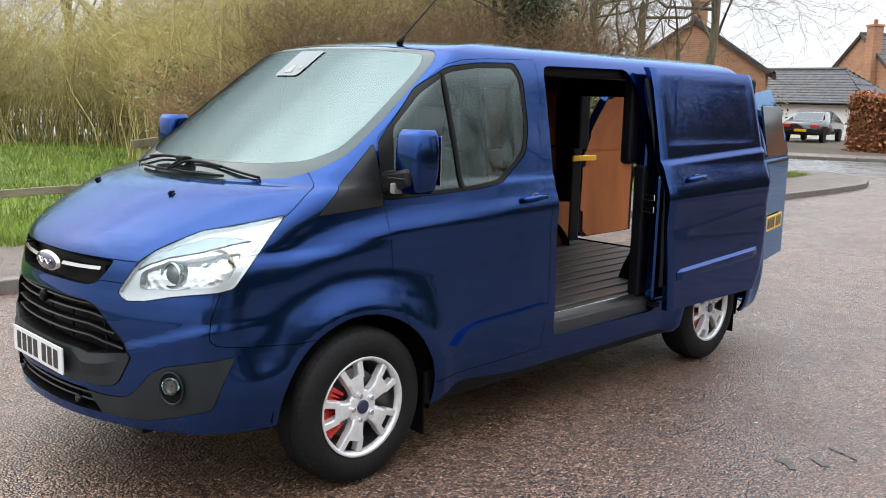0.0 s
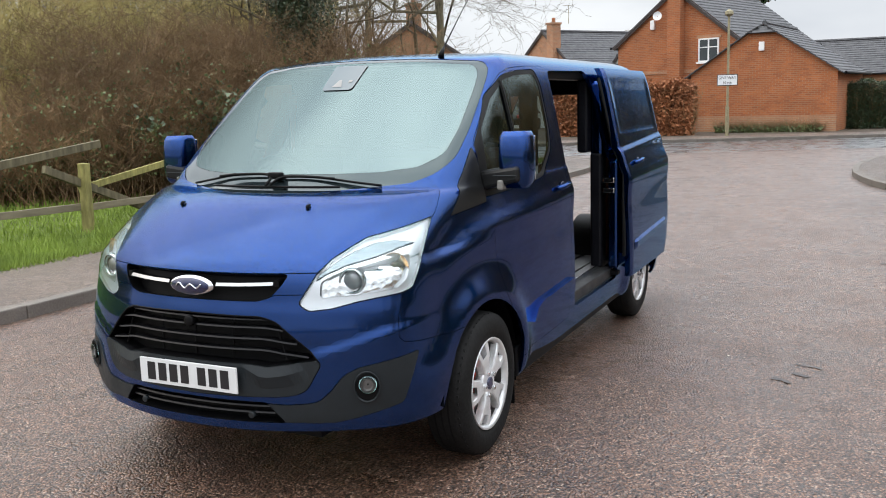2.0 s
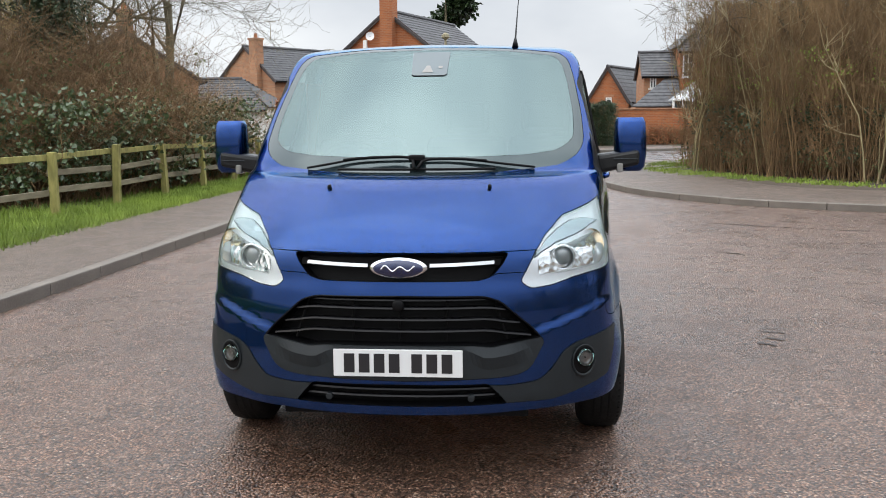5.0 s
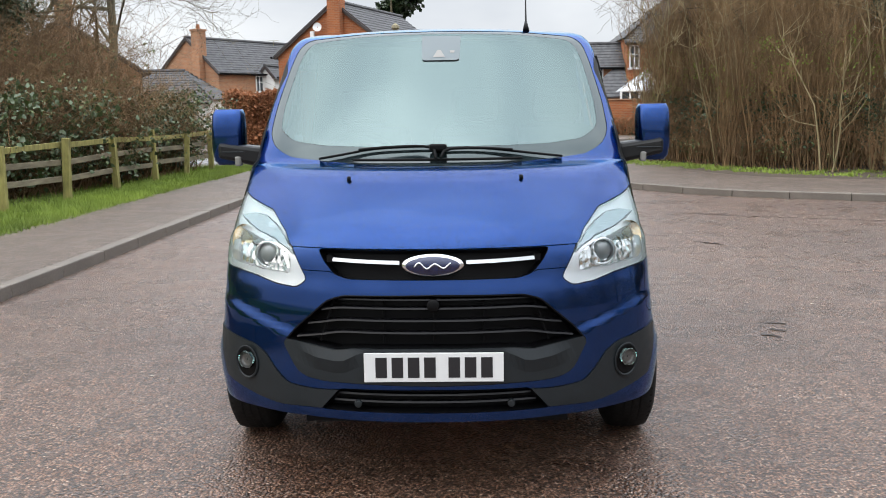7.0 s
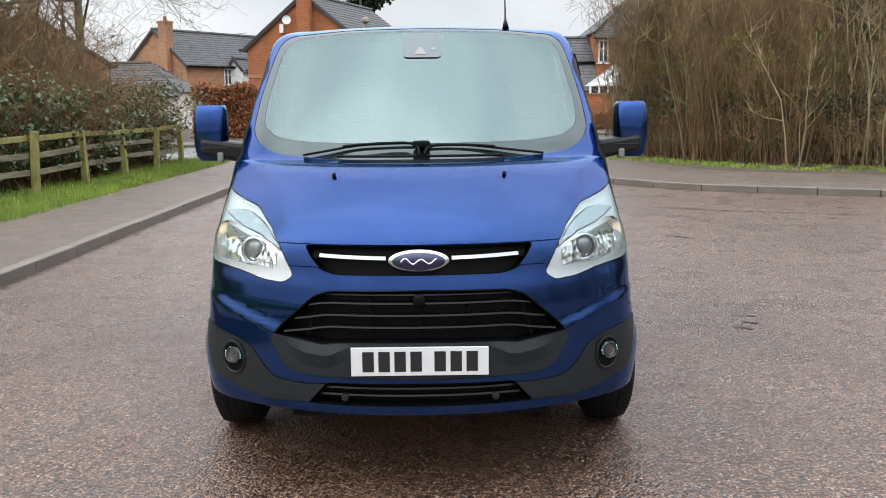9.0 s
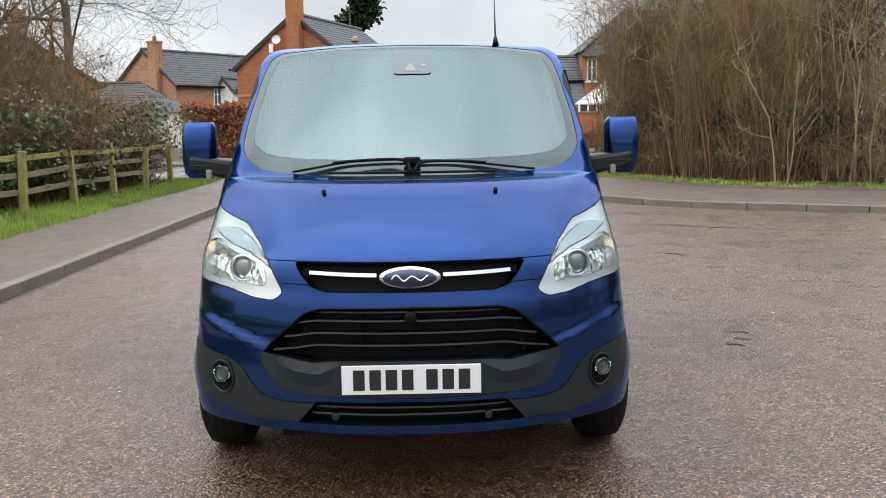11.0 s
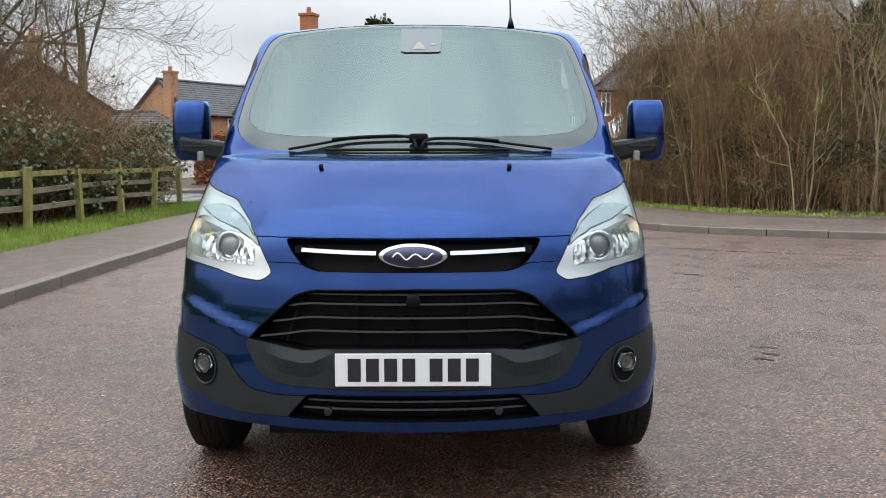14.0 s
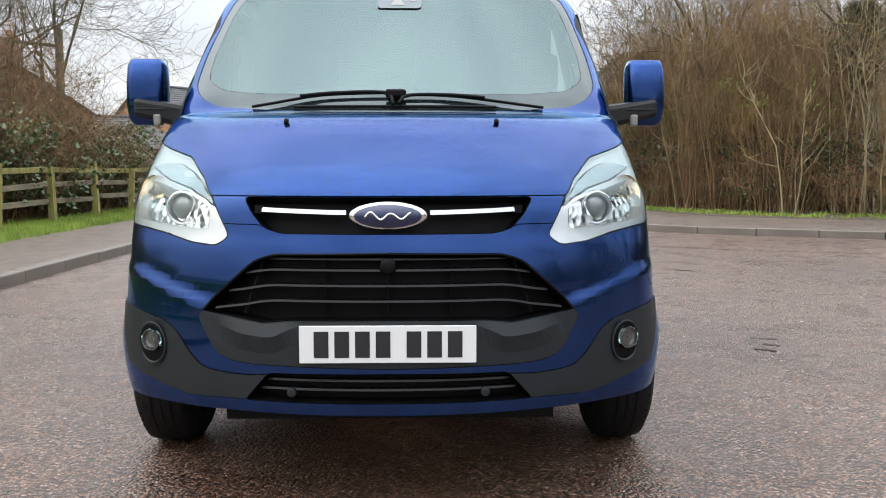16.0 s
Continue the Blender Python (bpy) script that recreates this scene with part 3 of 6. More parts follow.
def circle(y, z, r, n=40):
    return [(y + r * math.cos(2 * math.pi * i / n), z + r * math.sin(2 * math.pi * i / n)) for i in range(n)]


WS = rounded([(-0.05, 1.274), (0.2, 1.277), (0.367, 1.284), (0.55, 1.298), (0.667, 1.309), (0.752, 1.353), (0.792, 1.41), (0.79, 1.54), (0.762, 1.74), (0.738, 1.84), (0.69, 1.88), (0.38, 1.902), (-0.05, 1.908)], 0.03)
WSIN = rounded([(-0.05, 1.352), (0.3, 1.355), (0.5, 1.36), (0.66, 1.378), (0.742, 1.43), (0.748, 1.54), (0.722, 1.74), (0.70, 1.82), (0.66, 1.862), (0.38, 1.886), (-0.05, 1.893)], 0.03)
BON = rounded([(-0.05, -0.5), (0.555, -0.5), (0.555, 0.2), (0.588, 0.25), (0.65, 0.327), (0.71, 0.43), (0.795, 0.545), (0.838, 0.68), (0.823, 0.77), (0.80, 0.842), (0.76, 0.872), (0.70, 0.878), (0.64, 0.9), (-0.05, 0.9)], 0.03)
HL = rounded([(0.615, 0.878), (0.668, 0.848), (0.79, 0.855), (0.937, 0.878), (1.07, 0.892), (1.206, 0.902), (1.285, 0.915), (1.37, 1.012), (1.456, 1.116), (1.515, 1.18), (1.31, 1.15), (1.147, 1.128), (1.07, 1.119), (0.967, 1.09), (0.838, 1.049), (0.735, 0.998)], 0.02)
HLIN = rounded([(0.74, 0.90), (0.95, 0.908), (1.19, 0.925), (1.27, 0.96), (1.31, 1.05), (1.2, 1.051), (1.04, 1.031), (0.91, 1.013), (0.82, 0.99), (0.75, 0.962)], 0.015)
GUIDE = rounded([(0.72, 0.967), (0.79, 0.997), (0.90, 1.029), (1.067, 1.05), (1.26, 1.086), (1.36, 1.094), (1.23, 1.112), (1.115, 1.106), (0.975, 1.078), (0.842, 1.038), (0.75, 0.998)], 0.008)
UPG = rounded([(-0.05, 0.888), (0.32, 0.889), (0.372, 0.903), (0.415, 0.95), (0.44, 0.996), (-0.05, 0.996)], 0.015)
HEX = rounded([(-0.05, 0.833), (0.34, 0.828), (0.405, 0.808), (0.54, 0.688), (0.583, 0.637), (0.575, 0.615), (0.53, 0.53), (0.49, 0.507), (0.42, 0.497), (-0.05, 0.49)], 0.02)
BAR = [(-0.05, 0.636), (0.30, 0.633), (0.372, 0.624), (0.60, 0.657)]
LOW = rounded([(-0.05, 0.475), (0.36, 0.471), (0.435, 0.385), (-0.05, 0.385)], 0.012)
FOG = rounded([(0.40, 0.468), (0.52, 0.462), (0.61, 0.466), (0.69, 0.478), (0.76, 0.522), (0.83, 0.583), (0.91, 0.612), (1.10, 0.637), (1.30, 0.655), (1.24, 0.56), (1.18, 0.452), (1.05, 0.428), (0.90, 0.402), (0.77, 0.386), (0.50, 0.386)], 0.02)
BUMP = [(1.22, 0.91), (1.17, 0.80), (1.165, 0.725), (1.20, 0.702), (1.30, 0.69), (1.59, 0.67), (1.80, 0.68)]
DOOR = rounded([(1.15, 1.18), (1.158, 1.05), (1.17, 0.93), (1.19, 0.73), (1.30, 0.56), (1.345, 0.37), (2.16, 0.395), (2.20, 0.66), (2.205, 0.925), (2.20, 1.25), (2.225, 1.655), (2.23, 1.862), (1.873, 1.852), (1.70, 1.838), (1.60, 1.812), (1.45, 1.722), (1.353, 1.642), (1.16, 1.475), (1.145, 1.43)], 0.02)
SEAL = rounded([(1.135, 1.215), (1.30, 1.222), (1.69, 1.24), (1.865, 1.262), (2.06, 1.395), (2.10, 1.515), (2.11, 1.75), (2.07, 1.84), (1.80, 1.83), (1.60, 1.803), (1.42, 1.705), (1.155, 1.462)], 0.03)
PANE = rounded([(1.215, 1.245), (1.50, 1.25), (1.685, 1.262), (1.85, 1.283), (2.037, 1.405), (2.077, 1.52), (2.085, 1.745), (2.05, 1.815), (1.805, 1.806), (1.61, 1.78), (1.43, 1.685), (1.245, 1.525)], 0.03)
TRI = rounded([(0.812, 1.165), (0.978, 1.316), (1.138, 1.457), (1.143, 1.3), (1.141, 1.192)], 0.01)
STEP = rounded([(1.508, 0.516), (1.581, 0.582), (1.668, 0.607), (2.19, 0.635), (2.192, 0.56), (1.58, 0.535)], 0.015)
OPEN = rounded([(2.262, 0.435), (2.255, 1.25), (2.285, 1.835), (3.06, 1.845), (3.14, 1.70), (3.2, 1.25), (3.24, 0.435)], 0.05)
RAIL = [(1.10, 1.50), (1.31, 1.672), (1.42, 1.762), (1.58, 1.85), (1.75, 1.874), (2.2, 1.884), (3.4, 1.888), (4.6, 1.895)]
TAIL = rounded([(-0.05, 0.52), (0.80, 0.52), (0.83, 0.9), (0.8, 1.3), (0.72, 1.74), (-0.05, 1.80)], 0.05)

body = skin_bmesh()
front_end = lambda c: c.y < 1.8
nose = lambda c: c.y < 0.95
flank = lambda c: abs(c.x) > 0.45
for outline, axis, where, closed, signs in (
        (WS, FRONT, front_end, True, (1, -1)), (WSIN, FRONT, front_end, True, (1, -1)), (BON, PLAN, lambda c: c.y < 1.0 and c.z > 0.95, True, (1, -1)), ([(-0.05, 0.999), (0.6, 0.999)], FRONT, nose, False, (1, -1)),
        (HL, ANGLED, nose, True, (1, -1)), (HLIN, ANGLED, nose, True, (1, -1)), (GUIDE, ANGLED, nose, True, (1, -1)), (UPG, FRONT, nose, True, (1, -1)), (HEX, FRONT, nose, True, (1, -1)), (BAR, FRONT, nose, False, (1, -1)), (LOW, FRONT, nose, True, (1, -1)),
        (FOG, ANGLED, nose, True, (1, -1)), ([(-0.05, 0.346), (1.7, 0.346)], ANGLED, nose, False, (1, -1)), (BUMP, ANGLED, nose, False, (1, -1)), (circle(HUB_F, HUB_Z, 0.41), SIDE, flank, True, (1, -1)), (circle(HUB_R, HUB_Z, 0.41), SIDE, flank, True, (1, -1)),
        (DOOR, SIDE, flank, True, (1, -1)), (SEAL, SIDE, flank, True, (1, -1)), (PANE, SIDE, flank, True, (1, -1)), (TRI, SIDE, flank, True, (1, -1)), (STEP, SIDE, flank, True, (1,)),
        (OPEN, SIDE, flank, True, (1,)), (TAIL, FRONT, lambda c: c.y > 4.4, True, (1, -1))):
    score(body, outline, axis, where, closed, signs)

LIP = 0.346
SEAM = BUMP + [(1.80, -1), (-1, -1), (-1, 0.91)]


def region(c):
    f, s, g, p = flat(c, FRONT), flat(c, SIDE), flat(c, ANGLED), flat(c, PLAN)
    side = "left" if c.x > 0 else "right"
    if c.y > 4.4 and inside(f, TAIL):
        return "tail_" + side
    if flank(c) and (math.hypot(s[0] - HUB_F, s[1] - HUB_Z) < 0.41 or math.hypot(s[0] - HUB_R, s[1] - HUB_Z) < 0.41):
        return "void"
    if c.y < 1.8 and inside(f, WS) and c.z > 1.272:
        return "windscreen" if inside(f, WSIN) else "glass_band"
    if c.y < 0.95:
        if inside(g, HL):
            return ("lampguide_" if inside(g, GUIDE) else "lampin_" if inside(g, HLIN) else "lamp_") + side
        if inside(f, UPG) and c.z < 0.999:
            return "upper_grille"
        if inside(f, HEX):
            return "grille" if c.z > np.interp(f[0], [q[0] for q in BAR], [q[1] for q in BAR]) else "bar"
        if inside(f, LOW):
            return "intake"
        if inside(g, FOG):
            return "fog_" + side
    if c.z > 0.999 and c.y < 0.95 and inside(p, BON):
        return "bonnet"
    if flank(c):
        if c.x > 0 and inside(s, OPEN):
            return "void"
        if inside(s, PANE):
            return "pane_" + side
        if inside(s, SEAL):
            return "seal_" + side
        if inside(s, TRI):
            return "sail_" + side
        if inside(s, DOOR):
            return "step" if c.x > 0 and inside(s, STEP) else "door_" + side
    if c.y < 0.95 and c.z < LIP:
        return "valance" if c.z > 0.3 else "void"
    if c.y < 1.0 and inside(g, SEAM):
        return "bumper"
    return "shell"


groups = {}
for face in body.faces:
    groups.setdefault(region(face.calc_center_median()), []).append(face)
skin_n = body.verts.layers.float_vector["n"]


def panel(name, keys, material, parent, offset=0.0, rim=0.02, inset=0.0015, label="", m=None):
    """Lifts faces off the skin as a sheet of their own: shifted along the skin, drawn in at its edges, with turned-in rims."""
    fs = [f for k in ([keys] if isinstance(keys, str) else keys) for f in groups.get(k, [])]
    chosen = set(fs)
    index, verts, normals, faces, loops = {}, [], [], [], []
    draw = {}
    edge_pairs = []
    for f in fs:
        for lp in f.loops:
            if not any(o in chosen and o is not f for o in lp.edge.link_faces):
                a, b = lp.vert, lp.link_loop_next.vert
                edge_pairs.append((a, b))
                inward = f.normal.cross(b.co - a.co)
                if inward.length > 1e-9:
                    for v in (a, b):
                        draw[v] = draw.get(v, Vector()) + inward.normalized()
    for f in fs:
        for v in f.verts:
            if v not in index:
                n = Vector(v[skin_n]).normalized()
                co = v.co + n * offset
                if v in draw and draw[v].length > 1e-6:
                    co = co + draw[v].normalized() * inset
                index[v] = len(verts)
                verts.append(co)
                normals.append(n)
        faces.append([index[v] for v in f.verts])
        loops += [tuple(normals[index[v]]) for v in f.verts]
    if rim:
        low = {}
        for a, b in edge_pairs:
            for v in (a, b):
                if v not in low:
                    low[v] = len(verts)
                    verts.append(verts[index[v]] - normals[index[v]] * rim)
                    normals.append(normals[index[v]])
            q = [index[b], index[a], low[a], low[b]]
            n = (verts[q[1]] - verts[q[0]]).cross(verts[q[2]] - verts[q[0]])
            n = n.normalized() if n.length > 1e-12 else Vector((0, 0, 1))
            faces.append(q)
            loops += [tuple(n)] * 4
    if m is not None:
        verts = [m @ v for v in verts]
        r = m.to_3x3()
        loops = [tuple((r @ Vector(n)).normalized()) for n in loops]
    me = bpy.data.meshes.new(name)
    me.from_pydata([tuple(v) for v in verts], [], faces)
    me.polygons.foreach_set("use_smooth", [True] * len(me.polygons))
    me.normals_split_custom_set(loops)
    for mt in (material if isinstance(material, (list, tuple)) else [material]):
        me.materials.append(mt)
    ob = new(name, me)
    ob.parent = parent
    return tagged(ob, label)


van = new("panel_van")
tagged(van, "metallic blue panel van with its side door slid open", "van")
part_shell = panel("body_shell", "shell", M_PAINT, van)
panel("front_bumper", "bumper", M_PAINT, van)
panel("bonnet", "bonnet", M_WETPAINT, van, 0.003)
panel("windscreen", "windscreen", M_WINDSCREEN, van, -0.002, 0.006, 0.001, "pale reflecting windscreen")
panel("windscreen_border", "glass_band", M_BAND, van, -0.002, 0.006, 0.0005)
for side_name in ("left", "right"):
    fdoor = panel("front_door", "door_" + side_name, M_PAINT, van)
    panel("window_seal", "seal_" + side_name, M_RUBBER, fdoor, -0.003, 0.015)
    panel("window_pane", "pane_" + side_name, M_SIDEGLASS, fdoor, -0.006, 0.004, 0.0)
    panel("corner_trim", "sail_" + side_name, M_TRIM, van, 0.002)
    if side_name == "left":
        panel("sill_moulding", "step", M_PAINT, fdoor, 0.026, 0.034, 0.0)
    panel("fog_lamp_surround", "fog_" + side_name, M_GREY, van, 0.004, 0.03)
panel("bumper_bar", "bar", M_GREY, van, 0.006, 0.03)
panel("valance", "valance", M_DARK, van, -0.045, 0.0, 0.0, "black plastic valance")


# ---- the van's fittings ----
def tray(name, keys, material, depth, parent=van, label=""):
    """A recess behind an opening of the skin: its floor, and walls that come forward to the skin."""
    return panel(name, keys, material, parent, -depth, -depth, 0.0, label)


def tube(bm, points, r, n=8, caps=True):
    p = [Vector(q) for q in points]
    rings = []
    for i, c in enumerate(p):
        t = (p[min(i + 1, len(p) - 1)] - p[max(i - 1, 0)]).normalized()
        u = t.cross(Vector((0, 0, 1)) if abs(t.z) < 0.9 else Vector((1, 0, 0))).normalized()
        w = t.cross(u)
        rr = r[i] if isinstance(r, (list, tuple)) else r
        rings.append([bm.verts.new(c + (u * math.cos(a) + w * math.sin(a)) * rr) for a in (2 * math.pi * k / n for k in range(n))])
    for a, b in zip(rings, rings[1:]):
        for k in range(n):
            bm.faces.new((a[k], a[(k + 1) % n], b[(k + 1) % n], b[k]))
    if caps:
        bm.faces.new(rings[0][::-1]), bm.faces.new(rings[-1])
    return bm


def lathe(bm, profile, m, n=48):
    """Turns a profile of (radius, along) about the local z axis."""
    rings = [[bm.verts.new(m @ Vector((r * math.cos(a), r * math.sin(a), h))) for a in (2 * math.pi * k / n for k in range(n))] for r, h in profile]
    for a, b in zip(rings, rings[1:]):
        for k in range(n):
            bm.faces.new((a[k], a[(k + 1) % n], b[(k + 1) % n], b[k]))
    return bm


def disc(bm, m, r, h0, h1, n=32, dome=0.0):
    prof = [(r, h0), (r, h1)] + [(r * math.cos(a), h1 + dome * math.sin(a)) for a in np.linspace(0, math.pi / 2 * 0.98, 6)[1:]]
    lathe(bm, prof, m, n)
    bmesh.ops.contextual_create(bm, geom=[e for e in bm.edges if e.is_boundary])
    return bm


def ribbon(bm, xs, zs, t, d0, d1, tilt=0.001):
    """A slat that follows the front: its height and its reach in front of and behind the skin."""
    rows = []
    for x, z in zip(xs, zs):
        y = front_y(x, z)
        rows.append([bm.verts.new(q) for q in ((x, y + d0, z - t), (x, y + d0 + tilt, z + t), (x, y + d1, z + t), (x, y + d1, z - t))])
    for a, b in zip(rows, rows[1:]):
        for k in range(4):
            bm.faces.new((a[k], b[k], b[(k + 1) % 4], a[(k + 1) % 4]))
    bm.faces.new(rows[0]), bm.faces.new(rows[-1][::-1])
    return bm


# grilles
main_tray = tray("radiator_grille", "grille", M_DARK, 0.075)
for z0, reach, drop in ((0.782, 0.43, 0.12), (0.736, 0.485, 0.14), (0.690, 0.53, 0.15), (0.815, 0.36, 0.05)):
    xs = np.linspace(-reach, reach, 41)
    zs = z0 - np.clip(np.abs(xs) - 0.33, 0, 1) * drop * np.clip((np.abs(xs) - 0.3) * 8, 0, 1)
    part("grille_slat", ribbon(bmesh.new(), xs, zs, 0.003, 0.008, 0.05, 0.004), M_GLOSSBLACK, main_tray)
for x0 in (-0.375, -0.19, 0.0, 0.19, 0.375):
    bm = bmesh.new()
    lean = 0.06 * np.sign(x0) if abs(x0) > 0.3 else 0
    tube(bm, [(x0 + lean * t, front_y(x0, z) + 0.045, z) for t, z in zip(np.linspace(0, 1, 6), np.linspace(0.825, 0.645, 6))], 0.005, 6)
    part("grille_bar", bm, M_DARK, main_tray)
bm = bmesh.new()
disc(bm, pose(0, front_y(0, 0.795) + 0.03, 0.795, 90, 0, 0), 0.024, 0, 0.032, dome=0.008)
part("front_camera", bm, M_DARK, main_tray, smooth=True)
top_tray = tray("upper_grille", "upper_grille", M_DARK, 0.055)
for sgn in (-1, 1):
    xs = np.linspace(0.125, 0.382, 16) * sgn
    part("chrome_strip", ribbon(bmesh.new(), xs, 0.951 + 0.009 * (np.abs(xs) / 0.38) ** 2, 0.0065, -0.004, 0.03, 0.008), M_STRIP, top_tray, "chrome trim strip")
    xs = np.linspace(0.382, 0.405, 4) * sgn
    part("strip_end", ribbon(bmesh.new(), xs, 0.96 + 0 * xs, 0.012, 0.0, 0.04), M_DARK, top_tray)


def oval(bm, a, b, y, z, depth, dome=0.0):
    n = 48
    out = [bm.verts.new((a * math.cos(t), y, z + b * math.sin(t))) for t in (2 * math.pi * k / n for k in range(n))]
    mid = [bm.verts.new((0.9 * a * math.cos(t), y - depth, z + 0.9 * b * math.sin(t))) for t in (2 * math.pi * k / n for k in range(n))]
    tip = bm.verts.new((0, y - depth - dome, z))
    for k in range(n):
        bm.faces.new((out[k], out[(k + 1) % n], mid[(k + 1) % n], mid[k]))
        bm.faces.new((mid[k], mid[(k + 1) % n], tip))
    return bm


badge = part("badge", oval(bmesh.new(), 0.116, 0.043, 0.062, 0.942, 0.012, 0.002), M_CHROME, top_tray, "chrome-rimmed oval badge", True)
part("badge_field", oval(bmesh.new(), 0.104, 0.036, 0.052, 0.942, 0.006, 0.003), M_OVAL, badge, "dark blue badge field", True)
bm = bmesh.new()
tube(bm, [(x, 0.0415, 0.942 + (0.007 + 0.07 * abs(x - 0.02)) * math.sin(x * 105 + 0.6)) for x in np.linspace(-0.068, 0.068, 60)], 0.0036, 6)
part("badge_emblem", bm, M_CHROME, badge, "plain silver squiggle", True)
low_tray = tray("lower_intake", "intake", M_DARK, 0.06)
for z0, reach in ((0.452, 0.365), (0.424, 0.385)):
    xs = np.linspace(-reach, reach, 31)
    part("intake_slat", ribbon(bmesh.new(), xs, z0 + 0 * xs, 0.003, 0.01, 0.04, 0.004), M_GLOSSBLACK, low_tray)
for x0 in (-0.29, 0.29):
    bm = bmesh.new()
    disc(bm, pose(x0, front_y(x0, 0.415) + 0.03, 0.415, 90, 0, 0), 0.014, 0, 0.034, 20, 0.002)
    part("parking_sensor", bm, M_GREY, low_tray, smooth=True)


# number plates: their characters stand as plain bars
def number_plate(name, material, parent, m, label):
    bm = bmesh.new()
    box(bm, -0.26, 0.26, -0.004, 0.004, -0.0555, 0.0555, 0.002, m)
    plate = part(name, bm, material, parent, label)
    for k in range(7):
        x0 = -0.213 + 0.0605 * k + (0.026 if k > 3 else -0.004)
        bm = bmesh.new()
        box(bm, x0, x0 + 0.043, -0.0055, -0.003, -0.039, 0.039, 0, m)
        part("plate_bar", bm, M_INK, plate)
    return plate


number_plate("front_number_plate", M_WHITE, van, pose(0, -0.003, 0.5685), "white number plate with dark bars")

# the bar's sloped upper ledge, deeper towards its ends
bm = bmesh.new()
rows = []
for x in np.linspace(-0.54, 0.54, 55):
    a = abs(x)
    zt = float(np.interp(a, [0, 0.30, 0.372, 0.60], [0.636, 0.633, 0.624, 0.657]))
    d = float(np.interp(a, [0, 0.26, 0.34, 0.45, 0.54], [0.014, 0.014, 0.042, 0.044, 0.03]))
    out = float(np.interp(a, [0, 0.26, 0.34, 0.45, 0.54], [0.007, 0.007, 0.019, 0.018, 0.004]))
    rows.append([bm.verts.new(q) for q in ((x, front_y(x, zt) + 0.02, zt - 0.002), (x, front_y(x, zt) - 0.006, zt - 0.003), (x, front_y(x, zt - d) - out, zt - d), (x, front_y(x, zt - d - 0.05) - 0.0075, zt - d - 0.05))])
for p, q in zip(rows, rows[1:]):
    for k in range(3):
        bm.faces.new((p[k], p[k + 1], q[k + 1], q[k]))
part("bar_ledge", bm, M_GREY, van)


# headlamps
def seal_line(keys, radius):
    """A thin rubber line along the edge of a group of skin faces."""
    chosen = {f for k in keys for f in groups.get(k, [])}
    bm = bmesh.new()
    for f in chosen:
        for e in f.edges:
            if not all(o in chosen for o in e.link_faces):
                n = [Vector(v[skin_n]).normalized() * 0.003 for v in e.verts]
                tube(bm, [tuple(e.verts[0].co - n[0]), tuple(e.verts[1].co - n[1])], radius, 5)
    return bm


part("grille_edge", seal_line(("grille", "bar"), 0.0045), M_DARK, van)
for sgn, key in ((1, "lamp_left"), (-1, "lamp_right")):
    keys = (key, key.replace("lamp_", "lampin_"), key.replace("lamp_", "lampguide_"))
    lamp = panel("headlamp", keys, M_SILVER, van, -0.05, -0.048, 0.003, "clear headlamp with a silver reflector")
    panel("lens_cover", keys, M_CLEAR, lamp, 0.001, 0.004, 0.003)
    panel("lamp_surround", keys[0], M_SILVER, lamp, -0.016, 0.03, 0.003)
    panel("light_guide", keys[2], M_GUIDE, lamp, -0.012, 0.02, 0.003, "grey ribbed light guide")
    panel("reflector", keys[1], M_FACET, lamp, -0.04, 0.01, 0.0, "faceted chrome reflector")
    part("lamp_seal", seal_line(keys, 0.0035), M_RUBBER, lamp)
    aim = pose(0.655 * sgn, 0.295, 0.957, 90, 0, 12 * sgn)
    bm = bmesh.new()
    lathe(bm, [(0.052, -0.03), (0.056, 0.02), (0.053, 0.034), (0.046, 0.032), (0.041, 0.02), (0.039, 0.0)], aim, 36)
    part("projector_ring", bm, M_CHROME, lamp, smooth=True)
    bm = bmesh.new()
    disc(bm, aim, 0.04, -0.02, 0.012, 32, 0.024)
    part("projector_lens", bm, M_LENS, lamp, "glassy projector lens", True)
    bm = bmesh.new()
    aim2 = pose(0.768 * sgn, 0.445, 0.985, 90, 0, 24 * sgn) @ Matrix.Diagonal((0.85, 1.0, 1, 1))
    lathe(bm, [(0.076, 0.04), (0.068, 0.02), (0.052, 0.002), (0.03, -0.014), (0.008, -0.02)], aim2, 32)
    part("reflector_bowl", bm, M_GLOWBOWL, lamp, "chrome reflector bowl tinted amber for the bulb glow", True)
    bm = bmesh.new()
    disc(bm, pose(0.768 * sgn, 0.435, 0.992, 90, 0, 24 * sgn), 0.013, -0.02, 0.014, 16, 0.012)
    part("bulb", bm, M_BULB, lamp, "warm lit bulb", True)
    for k in range(4):
        bm = bmesh.new()
        z0 = 0.94 + 0.03 * k
        tube(bm, [(sgn * (flank_x(0.44 + 0.012 * k + d, z0) - 0.022), 0.44 + 0.012 * k + d, z0 + 0.12 * d) for d in (0, 0.03, 0.06)], 0.004, 6)
        part("reflector_rib", bm, M_CHROME, lamp)

